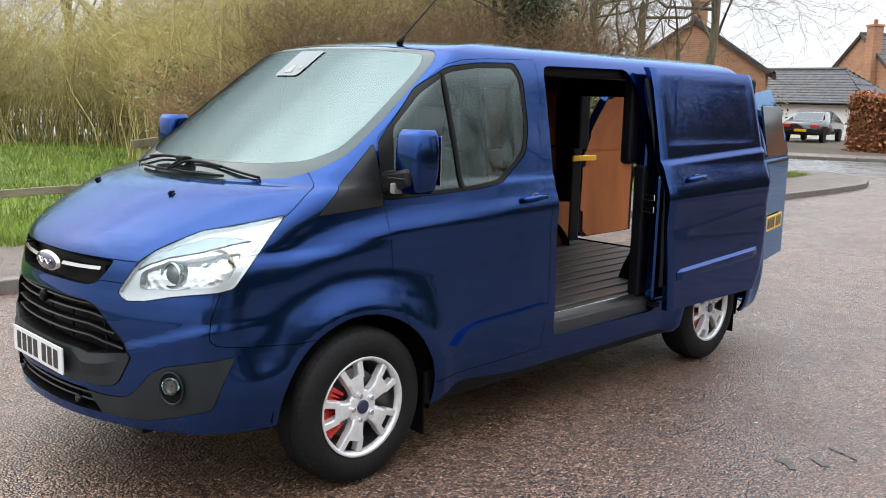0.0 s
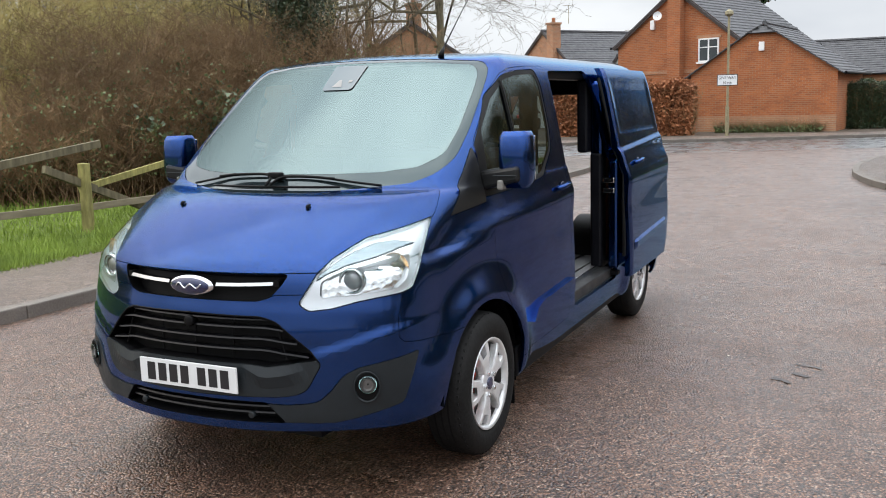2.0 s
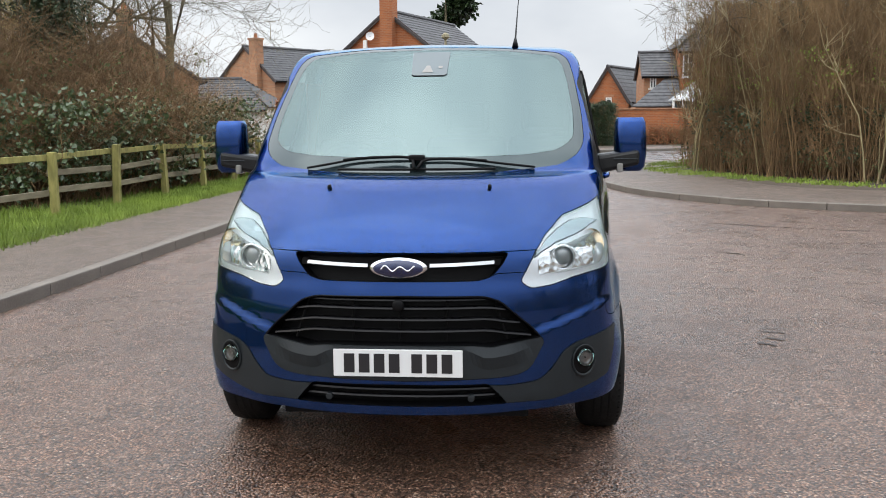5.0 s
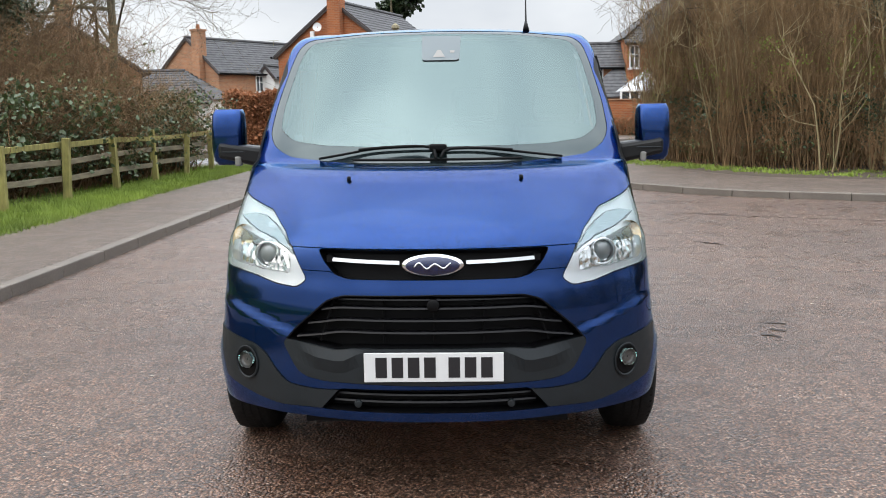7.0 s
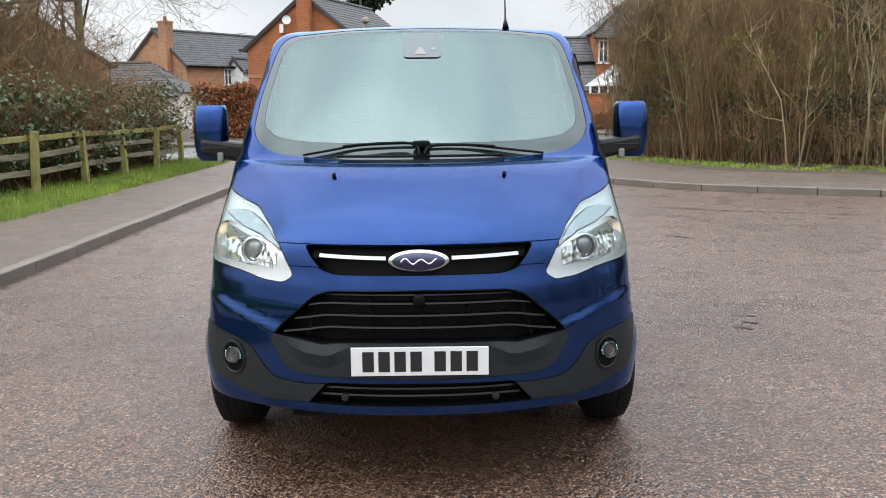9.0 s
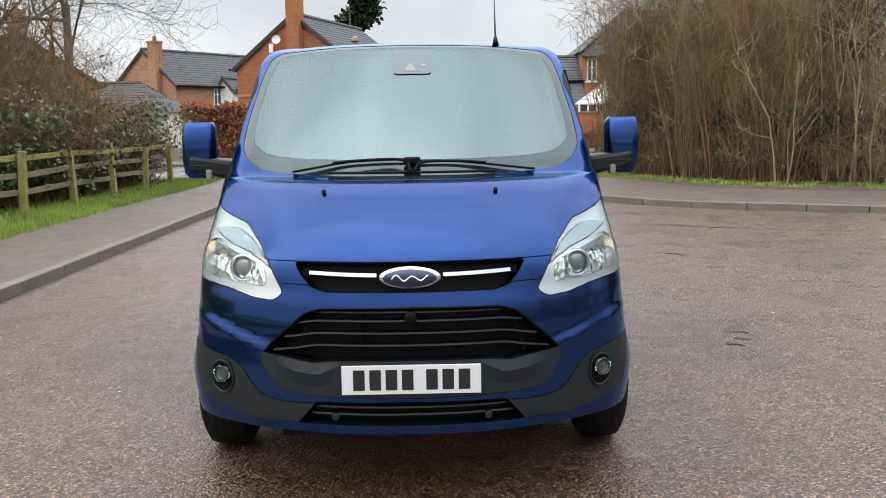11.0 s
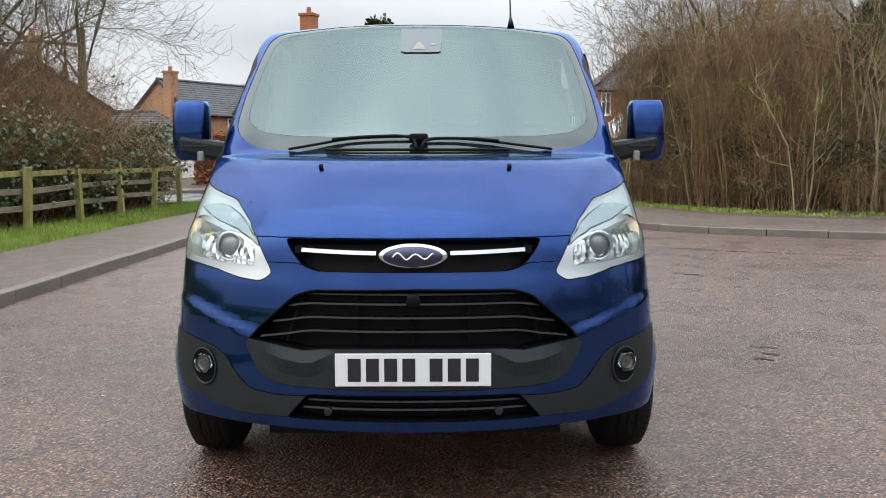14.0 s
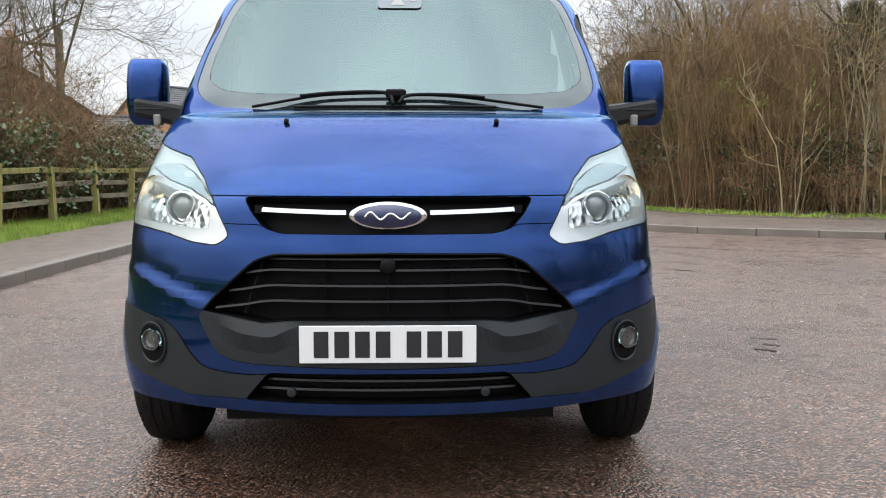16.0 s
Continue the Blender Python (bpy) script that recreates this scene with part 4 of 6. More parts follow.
# fog lamps, each low in an oval pocket
for sgn in (1, -1):
    aim = pose(0.742 * sgn, 0.223, 0.535, 90, 0, 27 * sgn) @ pose(0, 0, 0.016)
    pocket = aim @ Matrix.Diagonal((1.0, 1.22, 1, 1))
    bm = bmesh.new()
    lathe(bm, [(0.056, 0.0035), (0.053, 0.006), (0.049, 0.004), (0.045, -0.006)], pocket, 36)
    fog = part("fog_lamp", bm, M_GREY, van, "round fog lamp in grey plastic", True)
    bm = bmesh.new()
    disc(bm, pocket, 0.047, -0.02, 0.001, 32)
    part("fog_recess", bm, M_DARK, fog, smooth=True)
    seat = aim @ pose(0.004, 0.012, 0)
    bm = bmesh.new()
    lathe(bm, [(0.034, 0.014), (0.03, 0.004), (0.018, 0.003), (0.004, 0.003)], seat, 24)
    part("fog_reflector", bm, M_DISC, fog, smooth=True)
    bm = bmesh.new()
    disc(bm, seat, 0.036, 0.002, 0.016, 24, 0.006)
    part("fog_lens", bm, M_CLEAR, fog, smooth=True)

# washer jets, wipers, aerial, sensor housing
for sgn in (1, -1):
    bm = bmesh.new()
    zj = 1.233
    tube(bm, [(0.352 * sgn, 0.43, zj - 0.002), (0.352 * sgn, 0.438, zj + 0.008), (0.352 * sgn, 0.455, zj + 0.012)], [0.008, 0.009, 0.004], 10)
    part("washer_jet", bm, M_DARK, van, smooth=True)


def on_glass(x, z, off):
    return (x, front_y(x, z) - off * 0.75, z + off * 0.6)


for blade, arm in (([(-0.52, 1.298), (-0.40, 1.318), (-0.28, 1.338), (-0.13, 1.346), (0.03, 1.348)], [(0.0, 1.29), (-0.03, 1.335), (-0.2, 1.336), (-0.34, 1.325)]),
                   ([(-0.02, 1.338), (0.14, 1.34), (0.27, 1.331), (0.41, 1.314), (0.55, 1.297)], [(0.02, 1.292), (0.05, 1.325), (0.2, 1.328), (0.33, 1.319)])):
    bm = bmesh.new()
    tube(bm, [on_glass(x, z, 0.012) for x, z in resample(blade, 0.05)], 0.006, 6)
    w = part("wiper", bm, M_DARK, van, smooth=True)
    bm = bmesh.new()
    tube(bm, [on_glass(x, z, 0.03) for x, z in resample(arm, 0.03)], 0.007, 6)
    part("wiper_arm", bm, M_DARK, w, smooth=True)
bm = bmesh.new()
tube(bm, [on_glass(x, 1.294, 0.012) for x in np.linspace(-0.36, 0.37, 20)], 0.006, 8)
part("cowl_edge", bm, M_DARK, van, smooth=True)
bm = bmesh.new()
box(bm, -0.03, 0.045, front_y(0, 1.335) - 0.04, front_y(0, 1.335) - 0.005, 1.335, 1.366, 0.008)
part("wiper_hub", bm, M_DARK, van)
bm = bmesh.new()
tube(bm, [(0.45, 1.62, 1.912), (0.45, 1.635, 1.938), (0.451, 1.66, 1.965)], [0.018, 0.012, 0.006], 10)
aerial = part("aerial", bm, M_DARK, van, smooth=True)
bm = bmesh.new()
tube(bm, [(0.451, 1.66, 1.965), (0.46, 1.82, 2.115), (0.47, 1.99, 2.27)], [0.005, 0.003, 0.002], 6)
part("aerial_whip", bm, M_DARK, aerial)
def glass_patch(bm, outline, off):
    """A thin sheet that lies on the windscreen between rows of (height, left, right)."""
    rows = [[bm.verts.new(on_glass(x0 + (x1 - x0) * t, z, off)) for t in np.linspace(0, 1, 9)] for z, x0, x1 in outline]
    for p, q in zip(rows, rows[1:]):
        for k in range(8):
            bm.faces.new((p[k], p[k + 1], q[k + 1], q[k]))
    return bm


hood = part("sensor_housing", glass_patch(bmesh.new(), [(1.748, -0.07, 0.085), (1.755, -0.082, 0.1), (1.80, -0.086, 0.104), (1.84, -0.088, 0.106), (1.876, -0.09, 0.108)], 0.003), M_FRIT, van, "grey printed sensor panel", True)
part("sensor_wedge", glass_patch(bmesh.new(), [(1.763, -0.03, 0.03), (1.80, -0.008, 0.008)], 0.005), M_LENSWHITE, hood)
part("sensor_eye", glass_patch(bmesh.new(), [(1.785, 0.055, 0.075), (1.797, 0.053, 0.077)], 0.005), M_LENSWHITE, hood)


# mirrors
def mirror(sgn):
    bm = bmesh.new()
    prof = [(1.258, 0.052, 0.05), (1.28, 0.07, 0.062), (1.34, 0.079, 0.074), (1.43, 0.079, 0.076), (1.50, 0.075, 0.07), (1.526, 0.064, 0.055)]
    rings = []
    for z, hx, hy in prof:
        ring = []
        for k in range(24):
            a = 2 * math.pi * k / 24
            c, s = math.cos(a), math.sin(a)
            x, y = hx * abs(c) ** 0.45 * np.sign(c), hy * abs(s) ** 0.55 * np.sign(s)
            shift = 0.015 * (1.4 - z)
            ring.append(bm.verts.new((sgn * (1.035 + x + shift), 1.205 + y + 0.03 * (z - 1.3), z)))
        rings.append(ring)
    for a, b in zip(rings, rings[1:]):
        for k in range(24):
            bm.faces.new((a[k], a[(k + 1) % 24], b[(k + 1) % 24], b[k]))
    bm.faces.new(rings[0][::-1]), bm.faces.new(rings[-1])
    if sgn < 0:
        bmesh.ops.reverse_faces(bm, faces=bm.faces)
    root = part("door_mirror", bm, M_PAINT, van, "blue door mirror on a black arm", True)
    bm = bmesh.new()
    x0, x1 = 0.862, 1.075
    box(bm, min(sgn * x0, sgn * x1), max(sgn * x0, sgn * x1), 1.115, 1.255, 1.288, 1.366, 0.018)
    for v in bm.verts:
        if abs(v.co.x) < 0.95:
            v.co.z = 1.27 + (v.co.z - 1.332) * 1.25 + 0.03
            v.co.y += 0.03
    part("mirror_arm", bm, M_TRIM, root)
    bm = bmesh.new()
    box(bm, min(sgn * 0.945, sgn * 1.065), max(sgn * 0.945, sgn * 1.065), 1.112, 1.12, 1.318, 1.324, 0.002)
    part("arm_seam", bm, M_GREY, root)
    bm = bmesh.new()
    box(bm, min(sgn * 0.964, sgn * 0.994), max(sgn * 0.964, sgn * 0.994), 1.115, 1.17, 1.253, 1.30, 0.008)
    part("repeater_lamp", bm, M_LENSWHITE, root)
    bm = bmesh.new()
    box(bm, min(sgn * 0.97, sgn * 1.1), max(sgn * 0.97, sgn * 1.1), 1.282, 1.286, 1.29, 1.50, 0.002)
    part("mirror_glass", bm, M_CHROME, root)


mirror(1), mirror(-1)


def door_handle(parent, x, y, z):
    bm = bmesh.new()
    lathe(bm, [(0.05, 0.0), (0.046, 0.003), (0.03, 0.0025), (0.002, 0.002)], Matrix.Translation((x - 0.001, y + 0.02, z - 0.012)) @ pose(0, 0, 0, 0, 90, 0) @ Matrix.Diagonal((0.75, 1.0, 1, 1)), 28)
    cup = part("handle_cup", bm, M_DARKBLUE, parent, smooth=True)
    bm = bmesh.new()
    tube(bm, [(x + 0.002, y - 0.085, z - 0.004), (x + 0.022, y - 0.065, z), (x + 0.03, y, z + 0.006), (x + 0.026, y + 0.07, z + 0.01), (x + 0.006, y + 0.095, z + 0.008)], [0.012, 0.014, 0.014, 0.014, 0.011], 10)
    part("door_handle", bm, M_PAINT, parent, smooth=True)


fd_left = [o for o in van.children if o.name.startswith("front_door")][0]
door_handle(fd_left, flank_x(2.06, 1.18) + 0.002, 2.06, 1.18)
# the bar that divides the side window
bm = bmesh.new()
for ya, za, yb2, zb in ((1.60, 1.25, 1.565, 1.775),):
    tube(bm, [(flank_x(ya + (yb2 - ya) * t, za + (zb - za) * t) - 0.002, ya + (yb2 - ya) * t, za + (zb - za) * t) for t in np.linspace(0, 1, 10)], 0.011, 6)
part("window_bar", bm, M_RUBBER, fd_left)


# wheels
def wheel(x, y, sgn):
    m = pose(x, y, HUB_Z + 0.006, 0, 90 * sgn, 0)
    bm = bmesh.new()
    prof = [(0.222, -0.20), (0.25, -0.215), (0.30, -0.21), (0.332, -0.19), (0.341, -0.17), (0.343, -0.11), (0.341, -0.045), (0.332, -0.022), (0.30, -0.004), (0.262, 0.0), (0.235, -0.006), (0.22, -0.016)]
    lathe(bm, prof, m, 72)
    root = part("wheel", bm, M_TYRE, van, "black tyre on a silver alloy wheel", True)
    for lane in (-0.145, -0.11, -0.075):
        bm = bmesh.new()
        lathe(bm, [(0.3433, lane - 0.004), (0.3436, lane), (0.3433, lane + 0.004)], m, 72)
        part("tread_groove", bm, M_DARK, root)
    for k in range(60):
        a = 2 * math.pi * k / 60
        bm = bmesh.new()
        box(bm, 0.315, 0.3365, -0.006, 0.006, -0.045, -0.0245, 0, m @ pose(0, 0, 0, 0, 0, math.degrees(a)))
        part("tread_block", bm, M_TYRE, root)
    bm = bmesh.new()
    lathe(bm, [(0.20, -0.19), (0.2, -0.03), (0.208, -0.014), (0.22, -0.006), (0.221, -0.012)], m, 64)
    rim = part("rim", bm, M_ALLOY, root, "silver alloy rim", True)
    # grey liner over the alloy barrel, its darker colour standing for shade
    bm = bmesh.new()
    lathe(bm, [(0.197, -0.19), (0.197, -0.034)], m, 48)
    part("rim_barrel", bm, M_DISC, rim, "shaded inner barrel of the rim", True)
    for k in range(5):
        mid = math.radians(270 + 72 * k)
        bm = bmesh.new()

        def slab(stations):
            """A raised bar through (radius, bearing, half-width, height) stations, with sloped flanks."""
            rows = []
            for r, a, hw, h in stations:
                c, w = Vector((r * math.cos(a), r * math.sin(a), 0)), Vector((-math.sin(mid), math.cos(mid), 0)) * hw
                rows.append([bm.verts.new(m @ (c + w * f + Vector((0, 0, h - dz)))) for f, dz in ((1.12, 0.035), (1.0, 0.004), (0.8, 0), (-0.8, 0), (-1.0, 0.004), (-1.12, 0.035))])
            for p, q in zip(rows, rows[1:]):
                for j in range(5):
                    bm.faces.new((p[j], p[j + 1], q[j + 1], q[j]))

        slab([(0.05, mid, 0.03, -0.02), (0.085, mid, 0.033, -0.012), (0.12, mid, 0.041, -0.011), (0.15, mid, 0.049, -0.013)])
        for s in (-1, 1):
            slab([(0.13, mid + s * 0.25, 0.0165, -0.0115), (0.155, mid + s * 0.25, 0.0155, -0.013), (0.18, mid + s * 0.25, 0.015, -0.016), (0.206, mid + s * 0.25, 0.017, -0.02)])
        part("spoke", bm, M_ALLOY, rim)
    bm = bmesh.new()
    disc(bm, m, 0.074, -0.05, -0.022, 40, 0.006)
    part("hub", bm, M_ALLOY, rim, smooth=True)
    bm = bmesh.new()
    disc(bm, m, 0.03, -0.03, -0.01, 28, 0.003)
    part("centre_cap", bm, M_OVAL, rim, "dark blue centre cap", True)
    for k in range(5):
        a = math.radians(270 + 72 * k)
        bm = bmesh.new()
        disc(bm, m @ pose(0.056 * math.cos(a), 0.056 * math.sin(a), 0), 0.0115, -0.03, -0.006, 12, 0.003)
        part("wheel_nut", bm, M_CHROME, rim)
    bm = bmesh.new()
    disc(bm, m, 0.15, -0.12, -0.1, 40)
    part("brake_disc", bm, M_DISC, root)
    bm = bmesh.new()
    for k in range(11):
        a0 = 235 + 7 * k
        box(bm, 0.10, 0.188, -0.012, 0.012, -0.115, -0.05, 0, m @ pose(0, 0, 0, 0, 0, (a0 if sgn > 0 else a0 + 180)))
    part("brake_caliper", bm, M_RED, root, "red brake caliper")


for sgn in (1, -1):
    wheel(0.976 * sgn, HUB_F, sgn), wheel(0.976 * sgn, HUB_R, sgn)
    for hub in (HUB_F, HUB_R):
        bm = bmesh.new()
        n = 30
        for k in range(n):
            a0, a1 = math.pi * (k / n * 1.06 - 0.08), math.pi * ((k + 1) / n * 1.06 - 0.08)
            q = []
            for a, xx in ((a0, 0.5), (a1, 0.5), (a1, 0.93), (a0, 0.93)):
                q.append(bm.verts.new((sgn * xx, hub + 0.44 * math.cos(a), HUB_Z + 0.44 * math.sin(a))))
            bm.faces.new(q)
        bmesh.ops.remove_doubles(bm, verts=bm.verts, dist=1e-4)
        part("arch_liner", bm, M_DARK, van, smooth=True)
        bm = bmesh.new()
        box(bm, min(0.74 * sgn, 0.935 * sgn), max(0.74 * sgn, 0.935 * sgn), hub + 0.385, hub + 0.395, 0.11, 0.37, 0.004, None)
        part("mud_flap", bm, M_DARK, van)
for xw, y0, y1, z0 in ((0.50, 0.30, 1.4, 0.275), (0.86, 1.4, 3.5, 0.25), (0.52, 3.5, 4.65, 0.25)):
    bm = bmesh.new()
    box(bm, -xw, xw, y0, y1, z0, 0.30)
    part("underbody_tray", bm, M_DARK, van)
bm = bmesh.new()
box(bm, -0.52, 0.52, 0.20, 1.75, 0.29, 0.9)
part("engine_bay", bm, M_DARK, van)
for sgn in (1, -1):
    bm = bmesh.new()
    box(bm, min(0.86 * sgn, 0.955 * sgn), max(0.86 * sgn, 0.955 * sgn), 1.36, 3.56, 0.262, 0.42, 0.01)
    part("sill", bm, M_DARK, van)


# ---- the sliding door, pushed back along the flank ----
def sd_x(y, z):
    """The open door's outer face: the flank moved out and back, with its pressed shoulder line."""
    crease = 1.335 + 0.045 * (y - 3.2)
    step = min(max((crease - z) / 0.028, 0), 1)
    low = min(max((z - 1.42) / 0.02, 0), 1) * min(max((1.80 - z) / 0.02, 0), 1) * min(max((y - 3.24) / 0.02, 0), 1) * min(max((4.32 - y) / 0.02, 0), 1)
    return flank_x(min(y - 0.95, 3.3), z) + 0.092 + 0.016 * step - 0.004 * low


ZS = np.concatenate([np.linspace(0.45, 1.30, 26), np.linspace(1.31, 1.43, 16)[:-1], np.linspace(1.43, 1.865, 20)])
YF = np.interp(ZS, [0.45, 0.9, 1.33, 1.865], [3.215, 3.165, 3.155, 3.18])
YR = np.interp(ZS, [0.45, 0.55, 0.66, 0.85, 1.4, 1.865], [4.30, 4.36, 4.39, 4.415, 4.43, 4.41])
bm = bmesh.new()
outer, inner = [], []
for z, a, b in zip(ZS, YF, YR):
    ys = np.linspace(a, b, 36)
    xs = [sd_x(y, z) for y in ys]
    xs[0] -= 0.012
    xs[-1] -= 0.012
    outer.append([bm.verts.new((x, y, z)) for x, y in zip(xs, ys)])
    inner.append([bm.verts.new((x - 0.035, y, z)) for x, y in zip(xs, ys)])
for grid, flip in ((outer, False), (inner, True)):
    for r0, r1 in zip(grid, grid[1:]):
        for k in range(35):
            q = (r0[k], r0[k + 1], r1[k + 1], r1[k])
            bm.faces.new(q[::-1] if flip else q)
for k in range(35):
    bm.faces.new((outer[0][k + 1], outer[0][k], inner[0][k], inner[0][k + 1]))
    bm.faces.new((outer[-1][k], outer[-1][k + 1], inner[-1][k + 1], inner[-1][k]))
for r in range(len(ZS) - 1):
    bm.faces.new((outer[r][0], outer[r + 1][0], inner[r + 1][0], inner[r][0]))
    bm.faces.new((outer[r + 1][-1], outer[r][-1], inner[r][-1], inner[r + 1][-1]))
sdoor = part("sliding_door", bm, M_PAINT, van, "blue sliding side door pushed open", True)
me = sdoor.data
me.set_sharp_from_angle(angle=radians(35))
bm = bmesh.new()
rows = []
for y in np.linspace(3.27, 4.27, 24):
    zc = 0.665 + 0.048 * (y - 3.27)
    e = min(1, (4.27 - y) / 0.08 + 0.15, (y - 3.27) / 0.05 + 0.15)
    x = sd_x(y, zc)
    rows.append([bm.verts.new(q) for q in ((x - 0.002, y, zc - 0.045), (x + 0.014 * e, y, zc - 0.025), (x + 0.018 * e, y, zc + 0.012), (x - 0.002, y, zc + 0.03))])
for a, b in zip(rows, rows[1:]):
    for k in range(3):
        bm.faces.new((a[k], b[k], b[k + 1], a[k + 1]))
part("door_moulding", bm, M_PAINT, sdoor)
door_handle(sdoor, sd_x(3.45, 1.225) + 0.002, 3.45, 1.225)
bm = bmesh.new()
box(bm, 0.93, 1.0, 3.19, 4.3, 0.50, 1.25, 0.02), box(bm, 0.80, 0.885, 3.21, 4.3, 1.25, 1.78, 0.02)
part("door_lining", bm, M_PAINT, sdoor)
bm = bmesh.new()
tube(bm, [(sd_x(3.2, z) - 0.045, 3.17, z) for z in np.linspace(0.6, 1.8, 14)], 0.012, 6)
part("door_seal", bm, M_RUBBER, sdoor)
for z in (1.045, 1.115):
    bm = bmesh.new()
    box(bm, 0.905, 0.985, 3.155, 3.192, z - 0.018, z + 0.018, 0.005)
    part("door_latch", bm, M_CHROME, sdoor, "bright steel latch")
for z in (0.47,):
    bm = bmesh.new()
    box(bm, 0.82, 1.0, 3.2, 3.26, z - 0.015, z + 0.015, 0.004)
    part("roller_arm", bm, M_DARK, sdoor)

# ---- load space ----
bm = bmesh.new()
box(bm, -0.86, 0.86, 1.96, 4.68, 0.485, 0.512)
floor_pan = part("load_floor", bm, M_LOADFLOOR, van, "worn black ribbed load floor")
for k in range(11):
    x0 = -0.80 + 0.146 * k
    bm = bmesh.new()
    box(bm, x0, x0 + 0.118, 2.0, 4.66, 0.51, 0.522, 0.004)
    part("floor_rib", bm, M_LOADFLOOR, floor_pan)
bm = bmesh.new()
box(bm, 0.80, 0.945, 2.24, 3.28, 0.40, 0.50, 0.008)
part("entry_step", bm, M_STEP, van)
bm = bmesh.new()
box(bm, 0.83, 0.955, 2.25, 3.27, 0.425, 0.437, 0.003)
part("step_tread", bm, M_GREY, van)
bm = bmesh.new()
box(bm, 0.855, 0.865, 2.25, 3.3, 0.50, 0.524, 0.002)
part("floor_edge", bm, M_CHROME, van)
for name, b in (("side_lining", (-0.865, -0.85, 2.0, 4.62, 0.53, 1.28)), ("side_lining", (-0.82, -0.805, 2.0, 4.55, 1.30, 1.74)), ("side_lining", (0.835, 0.85, 3.32, 4.62, 0.53, 1.28)), ("wheel_box", (-0.85, -0.58, 3.52, 4.42, 0.512, 0.86))):
    bm = bmesh.new()
    box(bm, *b, 0.004)
    part(name, bm, M_PLY, van, "varnished plywood panel")
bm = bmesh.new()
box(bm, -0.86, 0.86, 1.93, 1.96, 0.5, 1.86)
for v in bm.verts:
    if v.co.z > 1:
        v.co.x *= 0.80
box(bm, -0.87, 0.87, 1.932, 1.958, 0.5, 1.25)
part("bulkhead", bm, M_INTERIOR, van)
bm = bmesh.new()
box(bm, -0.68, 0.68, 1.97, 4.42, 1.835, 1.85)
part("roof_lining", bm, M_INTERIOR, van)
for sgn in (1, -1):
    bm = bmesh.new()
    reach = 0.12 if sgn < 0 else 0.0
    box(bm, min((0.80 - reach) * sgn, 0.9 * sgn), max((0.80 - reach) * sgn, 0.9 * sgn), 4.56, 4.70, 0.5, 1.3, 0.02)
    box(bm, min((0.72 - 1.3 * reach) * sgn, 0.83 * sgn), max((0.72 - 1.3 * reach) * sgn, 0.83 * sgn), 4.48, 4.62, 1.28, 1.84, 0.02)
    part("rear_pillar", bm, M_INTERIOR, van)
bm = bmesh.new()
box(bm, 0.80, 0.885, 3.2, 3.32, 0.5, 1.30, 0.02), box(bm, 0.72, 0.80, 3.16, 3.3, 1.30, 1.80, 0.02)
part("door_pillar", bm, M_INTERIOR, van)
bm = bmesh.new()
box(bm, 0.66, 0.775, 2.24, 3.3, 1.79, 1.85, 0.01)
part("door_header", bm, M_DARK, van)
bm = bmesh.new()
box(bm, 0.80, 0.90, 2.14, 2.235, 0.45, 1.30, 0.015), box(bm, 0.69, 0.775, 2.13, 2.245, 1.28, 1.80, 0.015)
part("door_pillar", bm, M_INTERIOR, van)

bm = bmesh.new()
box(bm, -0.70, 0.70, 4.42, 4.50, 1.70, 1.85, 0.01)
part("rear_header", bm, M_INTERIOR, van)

bm = bmesh.new()
box(bm, -0.675, -0.655, 4.54, 4.86, 1.175, 1.222, 0.006)
part("check_strap", bm, M_YELLOW, van, "yellow door check strap")

# ---- rear doors, both swung open ----
for sgn, key, turn in ((1, "tail_left", -77), (-1, "tail_right", 92)):
    hinge = Vector((0.85, 4.74, 0)) if sgn > 0 else Vector((-0.80, 4.77, 0))
    m = Matrix.Translation(hinge) @ pose(0, 0, 0, 0, 0, turn) @ Matrix.Translation(-hinge)
    rd = panel("rear_door", key, M_PAINT, van, 0.0, 0.055, 0.0, "blue rear door swung open", m)
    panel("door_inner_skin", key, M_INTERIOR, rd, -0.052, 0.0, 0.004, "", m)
    panel("door_ply_lining", key, M_PLY, rd, -0.062, -0.008, 0.045, "varnished plywood door lining", m)
    bm = bmesh.new()
    box(bm, min(0.05 * sgn, 0.17 * sgn), max(0.05 * sgn, 0.17 * sgn), 4.65, 4.695, 1.13, 1.165, 0.006, m)
    part("door_catch", bm, M_YELLOW, rd, "yellow door catch")
    if sgn > 0:
        number_plate("rear_number_plate", M_YELLOW, rd, m @ pose(0.42, 4.77, 0.80, 0, 0, 180), "yellow number plate with dark bars")
        bm = bmesh.new()
        box(bm, 0.1, 0.70, 4.735, 4.75, 1.30, 1.66, 0.003, m)
        for v in bm.verts:
            v.co += (m.to_3x3() @ Vector((0, -0.18 * max(0, v.co.z - 1.3), 0)))
        part("rear_window", bm, M_BAND, rd)

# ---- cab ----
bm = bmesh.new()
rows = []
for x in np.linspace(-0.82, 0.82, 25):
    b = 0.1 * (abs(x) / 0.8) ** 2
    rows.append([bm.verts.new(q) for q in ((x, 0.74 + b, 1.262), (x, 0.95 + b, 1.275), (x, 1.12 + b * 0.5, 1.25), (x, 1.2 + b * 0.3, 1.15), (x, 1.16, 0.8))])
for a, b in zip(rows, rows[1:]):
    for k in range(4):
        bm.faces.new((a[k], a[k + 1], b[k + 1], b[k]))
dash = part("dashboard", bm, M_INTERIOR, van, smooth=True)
bm = bmesh.new()
wm = Matrix.Translation((-0.40, 1.34, 1.23)) @ pose(0, 0, 0, -62, 0, 0)
